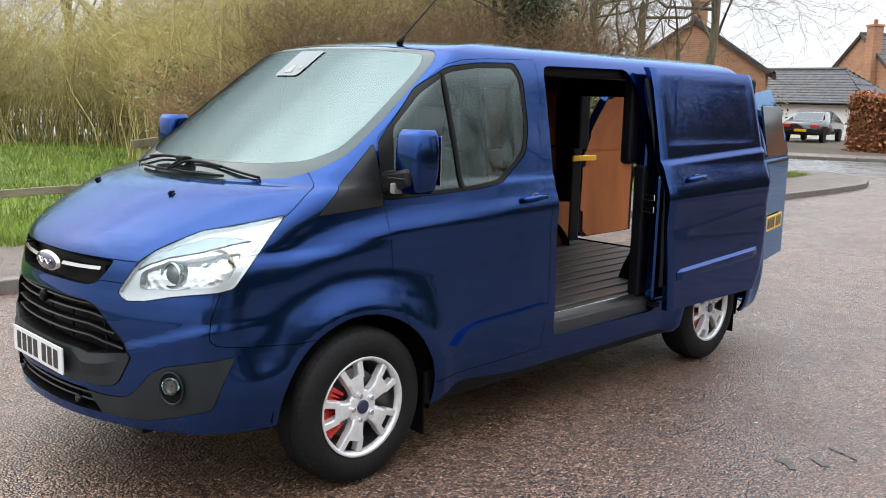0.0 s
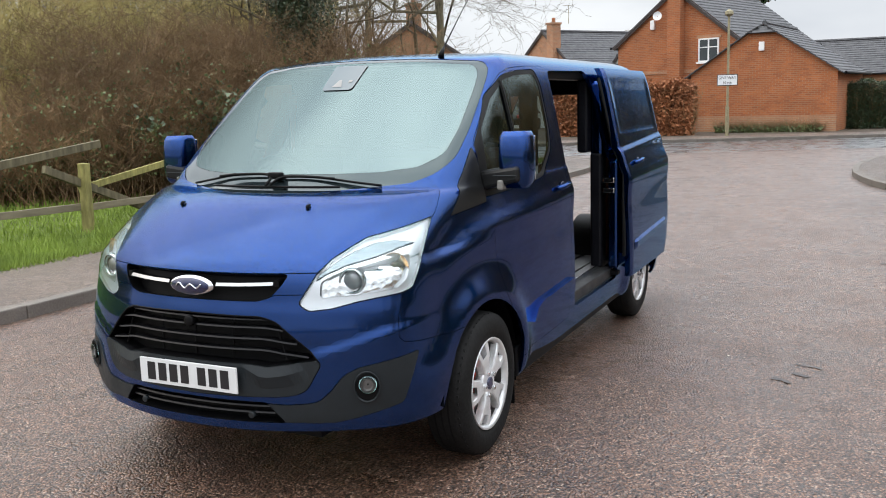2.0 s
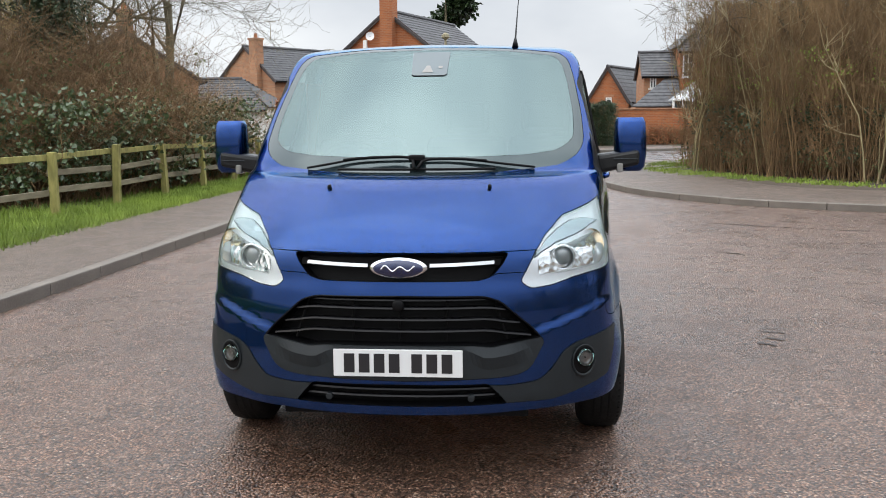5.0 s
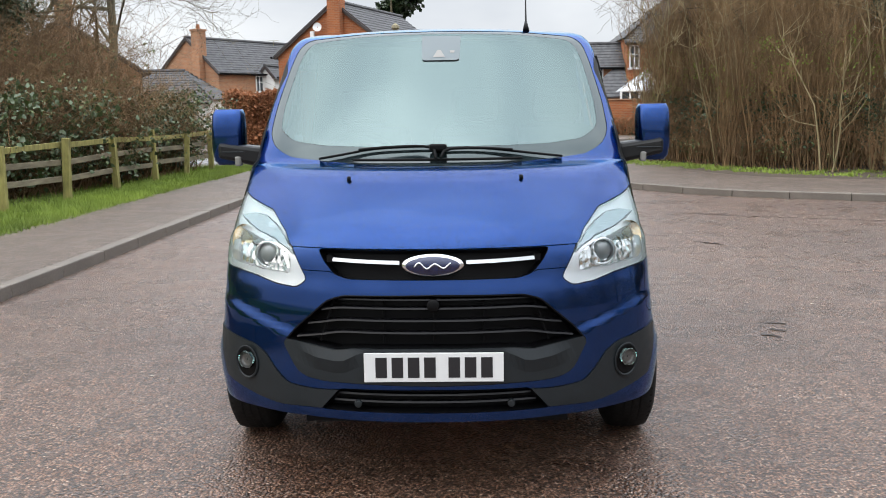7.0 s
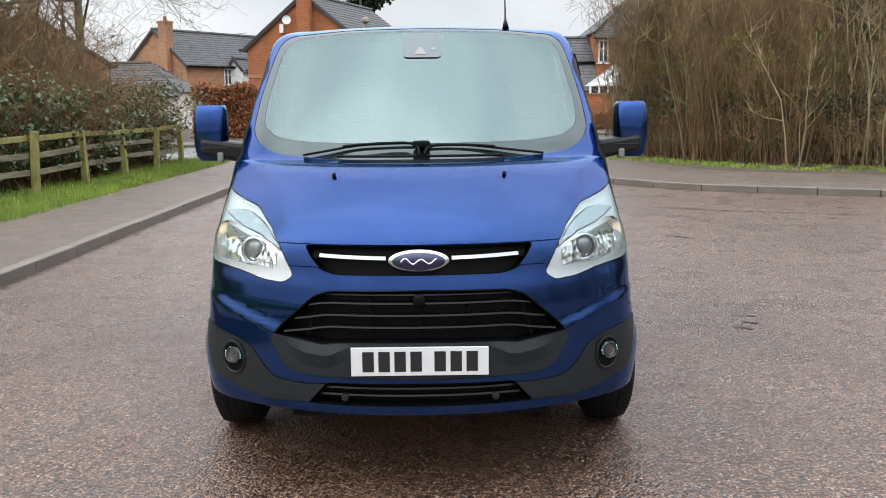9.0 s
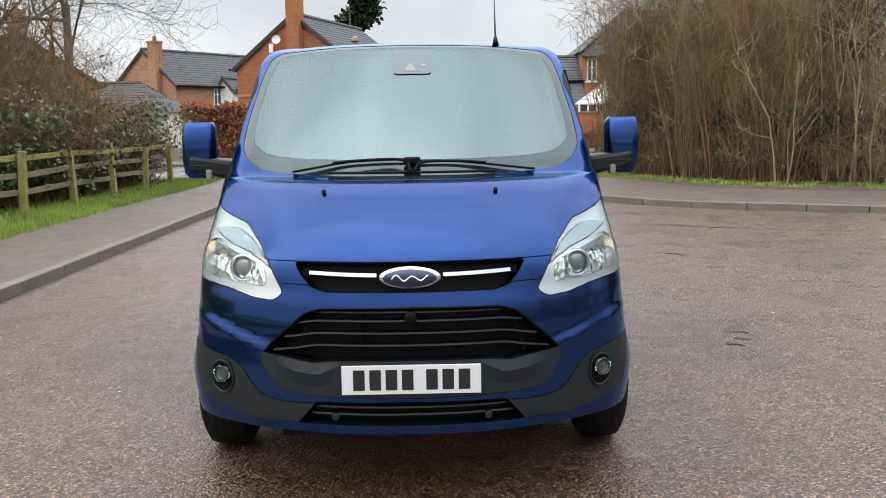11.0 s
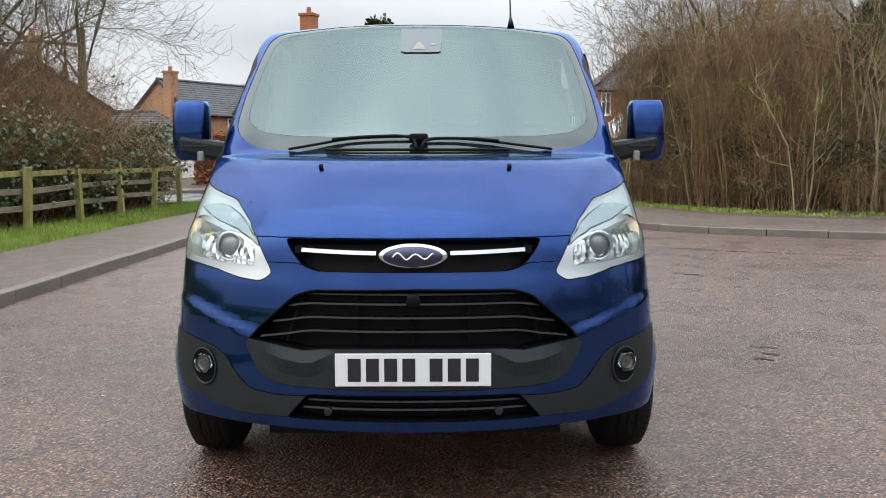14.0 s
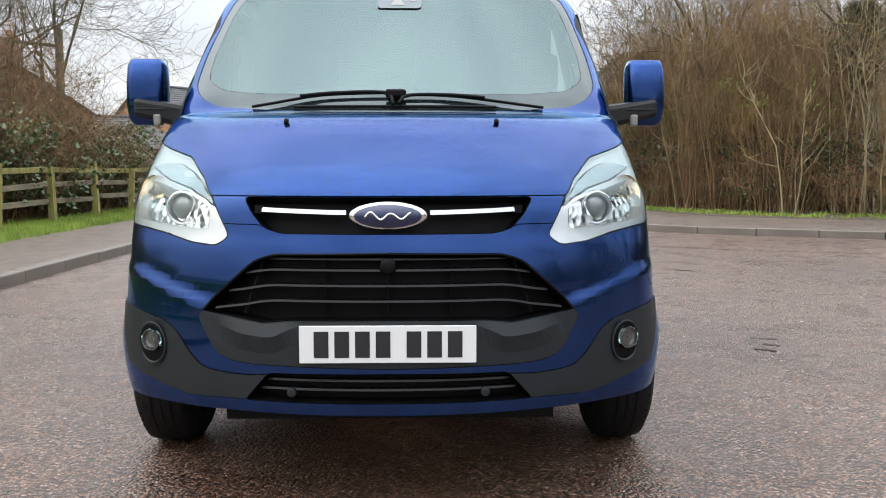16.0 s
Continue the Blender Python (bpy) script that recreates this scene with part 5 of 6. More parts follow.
tube(bm, [tuple(wm @ Vector((0.19 * math.cos(a), 0.19 * math.sin(a), 0))) for a in np.linspace(0, 2 * math.pi, 33)], 0.014, 8, False)
tube(bm, [tuple(wm @ Vector((-0.18, 0, 0))), tuple(wm @ Vector((0, 0, -0.03))), tuple(wm @ Vector((0.18, 0, 0)))], 0.02, 8)
tube(bm, [tuple(wm @ Vector((0, 0, -0.03))), tuple(wm @ Vector((0, 0, -0.25)))], 0.03, 8)
part("steering_wheel", bm, M_DARK, van, smooth=True)
for x0, wd in ((-0.42, 0.5), (0.18, 0.46), (0.62, 0.42)):
    bm = bmesh.new()
    h = wd / 2
    box(bm, x0 - h, x0 + h, 1.62, 1.78, 0.75, 1.42, 0.05)
    seat = part("seat_back", bm, M_SEAT, van)
    bm = bmesh.new()
    box(bm, x0 - 0.13, x0 + 0.13, 1.68, 1.77, 1.44, 1.62, 0.035)
    part("headrest", bm, M_SEAT, seat)
    bm = bmesh.new()
    box(bm, x0 - h, x0 + h, 1.25, 1.68, 0.72, 0.86, 0.05)
    part("seat_cushion", bm, M_SEAT, seat)
bm = bmesh.new()
box(bm, -0.80, 0.80, 0.9, 1.93, 0.52, 0.56)
part("cab_floor", bm, M_DARK, van)
bm = bmesh.new()
rows = [[bm.verts.new((x, y, z)) for y, z in ((1.62, 1.878), (1.75, 1.885), (1.93, 1.885))] for x in np.linspace(-0.6, 0.6, 5)]
for a, b in zip(rows, rows[1:]):
    for k in range(2):
        bm.faces.new((a[k], a[k + 1], b[k + 1], b[k]))
part("headlining", bm, M_HEADLINING, van)


# ---- fence, shrubs and trees ----
def tri_mesh(name, verts, faces, material, parent=None, smooth=False):
    verts, faces = np.asarray(verts, np.float32).reshape(-1, 3), np.asarray(faces, np.int32).reshape(-1, 3)
    me = bpy.data.meshes.new(name)
    me.vertices.add(len(verts)), me.loops.add(len(faces) * 3), me.polygons.add(len(faces))
    me.vertices.foreach_set("co", verts.ravel())
    me.loops.foreach_set("vertex_index", faces.ravel())
    me.polygons.foreach_set("loop_start", np.arange(0, len(faces) * 3, 3, dtype=np.int32))
    me.update(calc_edges=True)
    if smooth:
        me.polygons.foreach_set("use_smooth", [True] * len(me.polygons))
    me.materials.append(material)
    ob = new(name, me)
    ob.parent = parent
    return ob


rng = np.random.default_rng(7)


def strands(points, radii, n=3):
    """Thin tapered tubes along many lines at once: points (lines, knots, 3), radii (lines, knots)."""
    p = np.asarray(points, float)
    L, K = p.shape[:2]
    t = np.gradient(p, axis=1)
    t /= np.linalg.norm(t, axis=2, keepdims=True) + 1e-9
    ref = np.where(np.abs(t[..., 2:3]) < 0.9, np.array([0, 0, 1.0]), np.array([1.0, 0, 0]))
    u = np.cross(t, ref)
    u /= np.linalg.norm(u, axis=2, keepdims=True) + 1e-9
    w = np.cross(t, u)
    ang = 2 * np.pi * np.arange(n) / n
    v = p[:, :, None] + (u[:, :, None] * np.cos(ang)[:, None] + w[:, :, None] * np.sin(ang)[:, None]) * np.asarray(radii)[:, :, None, None]
    idx = np.arange(L * K * n).reshape(L, K, n)
    a, b, c, d = idx[:, :-1], np.roll(idx, -1, 2)[:, :-1], np.roll(idx, -1, 2)[:, 1:], idx[:, 1:]
    f = np.concatenate([np.stack([a, b, c], -1).reshape(-1, 3), np.stack([a, c, d], -1).reshape(-1, 3)])
    return v.reshape(-1, 3), f


def join(*soups):
    vs, fs, k = [], [], 0
    for v, f in soups:
        vs.append(v), fs.append(f + k)
        k += len(v)
    return np.concatenate(vs), np.concatenate(fs)


def leaves(centres, size, spread=1.0):
    """Small folded leaves, two triangles each, turned every way."""
    c = np.asarray(centres, float)
    n = len(c)
    d = rng.normal(size=(n, 3))
    d /= np.linalg.norm(d, axis=1, keepdims=True)
    e = np.cross(d, rng.normal(size=(n, 3)))
    e /= np.linalg.norm(e, axis=1, keepdims=True) + 1e-9
    s = (size * rng.uniform(0.6, 1.3, n))[:, None]
    nrm = np.cross(d, e) * 0.2
    v = np.stack([c, c + (d * 0.5 + e * 0.38 + nrm) * s, c + d * s, c + (d * 0.5 - e * 0.38 + nrm) * s], 1)
    k = np.arange(n)[:, None] * 4
    f = np.concatenate([k + np.array([0, 1, 2]), k + np.array([0, 2, 3])])
    return v.reshape(-1, 3), f


def stems(base, height, lean, bend, r0, knots=6, up=None):
    """Upright shoots from places on the ground, with a lean and a wander."""
    n = len(base)
    t = np.linspace(0, 1, knots)
    d = rng.normal(size=(n, 2)) * lean
    if up is not None:
        d = d + up
    pts = np.zeros((n, knots, 3))
    wob = np.cumsum(rng.normal(size=(n, knots, 2)), 1) * bend / knots
    wob -= wob[:, :1]
    pts[:, :, :2] = base[:, None, :2] + d[:, None] * (t ** 1.4)[None, :, None] * height[:, None, None] + wob * height[:, None, None]
    pts[:, :, 2] = base[:, None, 2] + t[None] * height[:, None]
    rad = r0[:, None] * (1 - 0.85 * t)[None]
    return pts, rad


def twigs(pts, per, length, r, low=0.25, rise=0.55, fine=False):
    """Side shoots from points along existing stems."""
    n, k = pts.shape[:2]
    i = np.repeat(np.arange(n), per)
    t = rng.uniform(low, 0.98, len(i)) * (k - 1)
    j = np.minimum(t.astype(int), k - 2)
    f = (t - j)[:, None]
    p0 = pts[i, j] * (1 - f) + pts[i, j + 1] * f
    d = rng.normal(size=(len(i), 3))
    d[:, 2] = np.abs(d[:, 2]) * rise + 0.15
    d /= np.linalg.norm(d, axis=1, keepdims=True)
    L = (length * rng.uniform(0.35, 1.2, len(i)))[:, None]
    mid = p0 + d * L * 0.5
    end = p0 + d * L + rng.normal(size=(len(i), 3)) * 0.12 * L + np.array([0, 0, 0.12]) * L
    if fine:
        return np.stack([p0, end], 1), np.tile(np.array([[r, r * 0.35]]), (len(i), 1))
    q = np.stack([p0, mid, end], 1)
    return q, np.tile(np.array([[r, r * 0.7, r * 0.3]]), (len(i), 1))


def along(line, n, inner, outer):
    """Places scattered in a belt behind a line."""
    c = resample(line, 0.3)
    nr = sides(c)
    k = rng.integers(0, len(c), n)
    p = c[k] + nr[k] * rng.uniform(inner, outer, n)[:, None] + rng.normal(size=(n, 2)) * 0.12
    return np.concatenate([p, np.full((n, 1), 0.1)], 1)


def thicket(label, line, inner, outer, count, height, r, material, per=7, twig=0.7, lean=0.16, bend=0.22, sub=3, leaf=None, clump=1, rise=0.55):
    """A belt of shoots with side twigs; with clump, they fan out from shared stools."""
    base = along(line, count // clump, inner, outer).repeat(clump, 0)
    count = len(base)
    h = height * rng.uniform(0.55, 1.12, count)
    fan = None
    if clump > 1:
        off = rng.normal(size=(count, 2)) * 0.16
        base[:, :2] += off
        fan = off * 0.75
        h = h * rng.uniform(0.75, 1.1, count // clump).repeat(clump)
    p, rad = stems(base, h, lean, bend, r * rng.uniform(0.5, 1.4, count), up=fan)
    q, qr = twigs(p, per, twig, r * 0.42, rise=rise)
    s, sr = twigs(q, sub, twig * 0.55, r * 0.28, 0.2, rise=rise, fine=True)
    v, f = join(strands(p, rad), strands(q, qr), strands(s, sr))
    root = new("thicket")
    tagged(root, label, "thicket", kind="stuff")
    tri_mesh("stem_mass", v, f, material, root)
    if leaf:
        n, size, lm, zlo, zhi = leaf
        flatp = q.reshape(-1, 3)
        flatp = flatp[(flatp[:, 2] > zlo) & (flatp[:, 2] < zhi)]
        if len(flatp):
            twig_ends = flatp[rng.integers(0, len(flatp), max(1, n // 14))]
            c = twig_ends[rng.integers(0, len(twig_ends), n)] + rng.normal(size=(n, 3)) * (0.5 * size + 0.07)
            tri_mesh("leaf_mass", *leaves(c, size), lm, root)
    return root


# right-hand thicket of tall shoots
R_FRONT = [(30, 4.9), (20, 9.1), (13, 12.1), (9.6, 13.8), (7.3, 15.2), (5.9, 16.6), (4.9, 18.3), (4.6, 20.3), (5.0, 22.4), (6.5, 24.2)]
R_FRONT = R_FRONT[::-1]
thicket("dense thicket of bare russet shoots above the verge", R_FRONT[:6], 0.3, 5.0, 1900, 4.7, 0.013, M_STEM, 9, 0.75, 0.06, 0.12, 3, (12000, 0.045, M_BLOSSOM, 1.6, 2.9), clump=12, rise=1.5)
thicket("bare russet shoots along the bend of the verge", R_FRONT[5:], 0.3, 5.5, 1500, 4.2, 0.014, M_STEM, 7, 0.8, 0.07, 0.14, 3, (5000, 0.045, M_BLOSSOM, 1.4, 2.9), clump=10, rise=1.4)
thicket("low tangle of brown brush at the thicket's foot", R_FRONT, 0.0, 1.5, 1500, 1.1, 0.008, M_BRAMBLE, 6, 0.45, 0.4, 0.4, 2, (5000, 0.05, M_LEAF, 0.1, 0.7))
thicket("taller pale saplings standing in the thicket", R_FRONT, 0.0, 1.6, 150, 4.6, 0.026, M_POLE, 6, 0.8, 0.06, 0.12, 3, clump=3, rise=1.4)
# dark foliage added within the belt to give its interior the look of shade
thicket("dark ivy leaves added inside the thicket for its shaded depth", R_FRONT, 0.4, 3.0, 480, 1.9, 0.01, M_BRAMBLE, 7, 0.5, 0.3, 0.4, 2, (34000, 0.075, M_IVY, 0.1, 1.7))
# the same kind of growth on the bank across the side turning, which the paintwork mirrors
thicket("bare hedge bank across the side turning", [(10, -16), (12.5, -8), (13.5, -2), (13, 3.5), (17, 5.0)][::-1], 0.5, 5.0, 900, 3.4, 0.02, M_STEM, 6, 0.9, 0.14, 0.2, 2)
# brambles behind the fence
L_FENCE = [(-7.0, 4.2), (-6.9, 7.0), (-6.75, 9.5), (-6.45, 12), (-6.15, 15), (-5.95, 17.5), (-6.4, 19.0)]
L_BRAMBLE = [(-10.6, 6.4), (-9.4, 8.0), (-8.2, 9.6), (-7.1, 11.2), (-6.6, 13), (-6.3, 15), (-6.15, 17.2)]
thicket("brambles and dead bracken behind the fence", L_BRAMBLE, 0.1, 3.8, 3000, 1.8, 0.009, M_BRAMBLE, 8, 0.6, 0.35, 0.5, 3, (36000, 0.06, M_LEAF, 0.4, 2.1))
thicket("taller brown shrubs behind the brambles", L_BRAMBLE[1:-1], 0.3, 5.0, 2300, 3.0, 0.012, M_TWIG, 8, 0.8, 0.24, 0.32, 3, (9000, 0.07, M_LEAF, 0.5, 2.8))
thicket("dark evergreen scrub at the fence's far end", [(-6.4, 13.4), (-6.2, 15.4), (-6.1, 17.6), (-6.6, 19.2)], 0.3, 2.4, 420, 1.15, 0.01, M_BRAMBLE, 8, 0.5, 0.3, 0.4, 2, (24000, 0.1, M_LAUREL, 0.2, 1.4))
thicket("glossy evergreen clumps among the brambles", L_FENCE[2:], 0.3, 2.4, 300, 2.0, 0.01, M_BRAMBLE, 7, 0.5, 0.35, 0.4, 2, (26000, 0.095, M_LAUREL, 0.3, 1.9))
thicket("tall bare brush under the trees", L_FENCE[1:], 4.5, 9.0, 420, 5.2, 0.022, M_WILLOW, 9, 1.3, 0.16, 0.3, 4)
# willow belt beyond the green
L_BELT = [(-42, -12), (-30, -1), (-22, 6.2), (-16.5, 10.5), (-12.5, 15), (-10.5, 20)]
thicket("tall brown willow scrub beyond the grass", L_BELT, 0.2, 7.0, 3600, 4.0, 0.02, M_WILLOW, 9, 0.9, 0.16, 0.25, 3, (6000, 0.06, M_BLOSSOM, 0.6, 3.5))


# ---- grass ----
def blades(base, h, w):
    n = len(base)
    a = rng.uniform(0, 2 * np.pi, n)
    s = np.stack([np.cos(a), np.sin(a), np.zeros(n)], 1) * (w * rng.uniform(0.6, 1.4, n))[:, None]
    tip = base + np.concatenate([rng.normal(size=(n, 2)) * 0.35, np.ones((n, 1))], 1) * (h * rng.uniform(0.4, 1.3, n))[:, None]
    v = np.stack([base - s, base + s, tip], 1).reshape(-1, 3)
    return v, np.arange(n * 3).reshape(-1, 3)


c = resample([(-5.3, 0), (-5.25, 6), (-5.1, 12), (-4.9, 17), (-5.0, 19)], 0.3)
k = rng.integers(0, len(c), 70000)
g = c[k] + np.stack([-np.abs(rng.normal(size=len(k))) * 0.75 + 0.06 * rng.normal(size=len(k)), rng.normal(size=len(k)) * 0.2], 1)
near = np.concatenate([g, np.full((len(k), 1), 0.115)], 1)
k2 = rng.uniform(0, 1, (60000, 2))
field = np.stack([-5.6 - 16 * k2[:, 0] ** 1.3, -6 + 16 * k2[:, 1], np.full(60000, 0.115)], 1)
tagged(tri_mesh("grass", *join(blades(near, 0.085, 0.006), blades(field, 0.12, 0.012)), M_GRASSBLADE), "short wet green grass on the verge", "grass", kind="stuff")
rb = resample(R_FRONT, 0.3)
k = rng.integers(0, len(rb), 34000)
g = rb[k] - sides(rb)[k] * (rng.uniform(-0.5, 0.95, len(k)) ** 1)[:, None] + rng.normal(size=(len(k), 2)) * 0.12
g = g[np.sin(g[:, 0] * 3.1 + g[:, 1] * 1.7) + np.sin(g[:, 0] * 7.3 - g[:, 1] * 5.9) + rng.normal(size=len(g)) * 0.6 > -0.1]
tagged(tri_mesh("grass", *blades(np.concatenate([g, np.full((len(g), 1), 0.115)], 1), 0.055, 0.014), M_GRASSBLADE), "low weedy grass under the thicket", "grass", kind="stuff")


# pale flecks, dead leaves and loose grit on the carriageway
g = np.stack([rng.uniform(-3.5, 7, 420), rng.uniform(-2.2, 11, 420), np.full(420, 0.004)], 1)
g = g[(np.abs(g[:, 0]) > 1.2) | (g[:, 1] < -0.3)]
v, f = leaves(g, 0.022)
v[:, 2] = 0.003 + np.abs(v[:, 2] - 0.004) * 0.25
tagged(tri_mesh("road_flecks", v, f, M_FLECK), "pale flecks and dead leaves lying on the road", "litter", kind="stuff")


# ---- bare trees ----
def bare_tree(seed, height, r0, depth=5, spread=0.55):
    global rng
    rng = np.random.default_rng(seed)
    K = 4
    t = np.linspace(0, 1, K)
    wob = np.cumsum(rng.normal(size=(1, K, 3)), 1) * 0.05 * height / K
    lines = np.zeros((1, K, 3))
    lines[0, :, 2] = t * height * 0.5
    lines += wob - wob[:, :1]
    rad = r0 * (1 - 0.45 * t)[None]
    soups = [strands(lines, rad, 7)]
    dirs = np.array([[0, 0, 1.0]])
    ends, er, length = lines, rad, height * 0.34
    for level in range(depth):
        m = (5, 4, 4, 4, 4)[level]
        i = np.repeat(np.arange(len(ends)), m)
        tt = rng.uniform(0.45 if level == 0 else 0.3, 1.0, len(i))
        tt[::m] = 1.0
        j = np.minimum((tt * (K - 1)).astype(int), K - 2)
        f = (tt * (K - 1) - j)[:, None]
        p0 = ends[i, j] * (1 - f) + ends[i, j + 1] * f
        rr = (er[i, j] * (1 - f[:, 0]) + er[i, j + 1] * f[:, 0]) * rng.uniform(0.4, 0.66, len(i))
        d = dirs[i] + rng.normal(size=(len(i), 3)) * spread
        d[:, 2] += 0.12
        d /= np.linalg.norm(d, axis=1, keepdims=True)
        L = length * rng.uniform(0.6, 1.15, len(i))
        bendv = np.cumsum(rng.normal(size=(len(i), K, 3)) * 0.09, 1)
        bendv -= bendv[:, :1]
        pts = p0[:, None] + (d[:, None] * t[None, :, None] + bendv) * L[:, None, None]
        rad2 = np.maximum(rr[:, None] * (1 - 0.6 * t)[None], 0.0035)
        soups.append(strands(pts, rad2, 5 if level == 0 else 3))
        ends, er, dirs = pts, rad2, (pts[:, -1] - pts[:, 0]) / np.linalg.norm(pts[:, -1] - pts[:, 0], axis=1, keepdims=True)
        length *= 0.66
    return soups, ends


def tree(seed, x, y, height, r0, label, ivy=0.0, depth=5, spread=0.55, bud=None):
    soups, tips = bare_tree(seed, height, r0, depth, spread)
    root = new("tree")
    root.location = (x, y, 0.08)
    tagged(root, label, "tree")
    tri_mesh("trunk", *soups[0], M_BARK, root, True)
    tri_mesh("crown", *join(*soups[1:]), M_BARK, root)
    if ivy:
        n = int(9000 * ivy)
        z = height * rng.uniform(0.33, 0.57, n)
        a = rng.uniform(0, 2 * np.pi, n)
        rr = r0 + np.abs(rng.normal(size=n)) * 0.34 * np.sin(np.pi * (z / height - 0.31) / 0.28)
        tri_mesh("ivy", *leaves(np.stack([rr * np.cos(a), rr * np.sin(a), z], 1), 0.065), M_IVY, root)
    if bud:
        flat_tips = tips.reshape(-1, 3)
        tri_mesh("catkins", *leaves(flat_tips[rng.integers(0, len(flat_tips), bud)], 0.05), M_BLOSSOM, root)
    return root


grey = "bare winter tree with fine branching twigs"
t1 = tree(11, -9.3, 20.5, 7.0, 0.10, grey)
t2 = tree(12, -8.3, 13.1, 7.6, 0.10, "bare winter tree with an ivy-clad trunk", 1.7)
t3 = tree(13, -19.0, 15.0, 10.0, 0.19, grey)
t4 = tree(14, 10.2, 20.0, 8.0, 0.13, "bare tree with a mossy trunk in the thicket")
t5 = tree(15, 9.8, 17.4, 8.0, 0.12, "bare tree hung with green ivy at the thicket", 1.5)
for src, x, y, turn in ((t1, -15.5, 22, 70), (t2, -13.0, 17.5, 140), (t1, -10.2, 14.2, 10), (t1, -9.0, 16.4, 100), (t3, -24, 11.5, 130), (t1, -28, 9, 200), (t3, -34, 4, 20), (t1, -22, 19, 300), (t3, -14, 26, 250), (t1, 8.0, 21.5, 120), (t3, 18, 19, 40), (t1, 14, 22, 220), (t1, 6.6, 20.8, 15), (t3, -42, 10, 90), (t1, -38, -4, 160), (t1, -11.5, 19.0, 330), (t3, -12.5, 21.5, 190), (t2, -17.0, 18.5, 80), (t1, -16.0, 15.5, 40), (t3, -20.5, 17.0, 280), (t1, -25.5, 15, 110), (t3, -29, 12, 5), (t1, -31.5, 6, 75), (t4, 12.5, 19.5, 200), (t4, 7.2, 19.2, 80), (t3, -10.4, 24, 60), (t4, 16.0, 15.5, 310), (t5, 14.0, 15.2, 100),
                        (t1, 15, 2, 30), (t3, 19, -2, 120), (t1, 17, -7, 200), (t3, 22, 4, 280), (t1, 13.5, -3.5, 330), (t4, 24, -9, 75), (t3, 20, -14, 150)):
    copy_thing(src, pose(x, y, 0.0 if x > 12.8 and y < 10 else 0.08, 0, 0, turn))


# ---- post and rail fence ----
fence = new("fence")
tagged(fence, "weathered mossy timber post and rail fence", "fence")
FY = [2.05, 3.85, 5.63, 7.42, 9.25, 11.05, 12.85, 14.6, 16.25, 17.85]
FX = [-6.62 + 0.064 * (y - 5.6) for y in FY]
for k, (x, y) in enumerate(zip(FX, FY)):
    bm = bmesh.new()
    h = 1.0 + random.uniform(-0.05, 0.06) + (0.14 if k == 7 else 0)
    box(bm, -0.055, 0.055, -0.055, 0.055, -0.1, h, 0.008, pose(x, y, 0.06, random.uniform(-3, 3) - (9 if k == 8 else 0), random.uniform(-3, 4), random.uniform(-8, 8)))
    part("post", bm, M_TIMBER, fence)
for k in range(len(FY) - 1):
    for r, z in enumerate((0.90, 0.64, 0.38)):
        if k < 4 and r == 1 or k < 2 and r == 0:
            continue
        a = Vector((FX[k] - 0.05, FY[k] - 0.05, z + 0.1 + random.uniform(-0.03, 0.03) - (0.3 if k == 2 and r == 0 else 0)))
        b = Vector((FX[k + 1] - 0.05, FY[k + 1] + 0.05, z + 0.1 + random.uniform(-0.03, 0.03)))
        d = b - a
        m = Matrix.Translation((a + b) / 2) @ d.to_track_quat("Y", "Z").to_matrix().to_4x4()
        bm = bmesh.new()
        box(bm, -0.02, 0.02, -d.length / 2, d.length / 2, -0.045, 0.045, 0.006, m)
        part("rail", bm, M_TIMBER if r == 0 else M_TIMBER2, fence)
for a, b in (((-6.6, 5.0, 1.0), (-6.75, 7.1, 0.2)), ((-6.7, 3.7, 1.0), (-6.9, 6.2, 1.25))):
    a, b = Vector(a), Vector(b)
    d = b - a
    bm = bmesh.new()
    box(bm, -0.03, 0.03, -d.length / 2, d.length / 2, -0.05, 0.05, 0.006, Matrix.Translation((a + b) / 2) @ d.to_track_quat("Y", "Z").to_matrix().to_4x4())
    part("broken_rail", bm, M_BARK, fence)


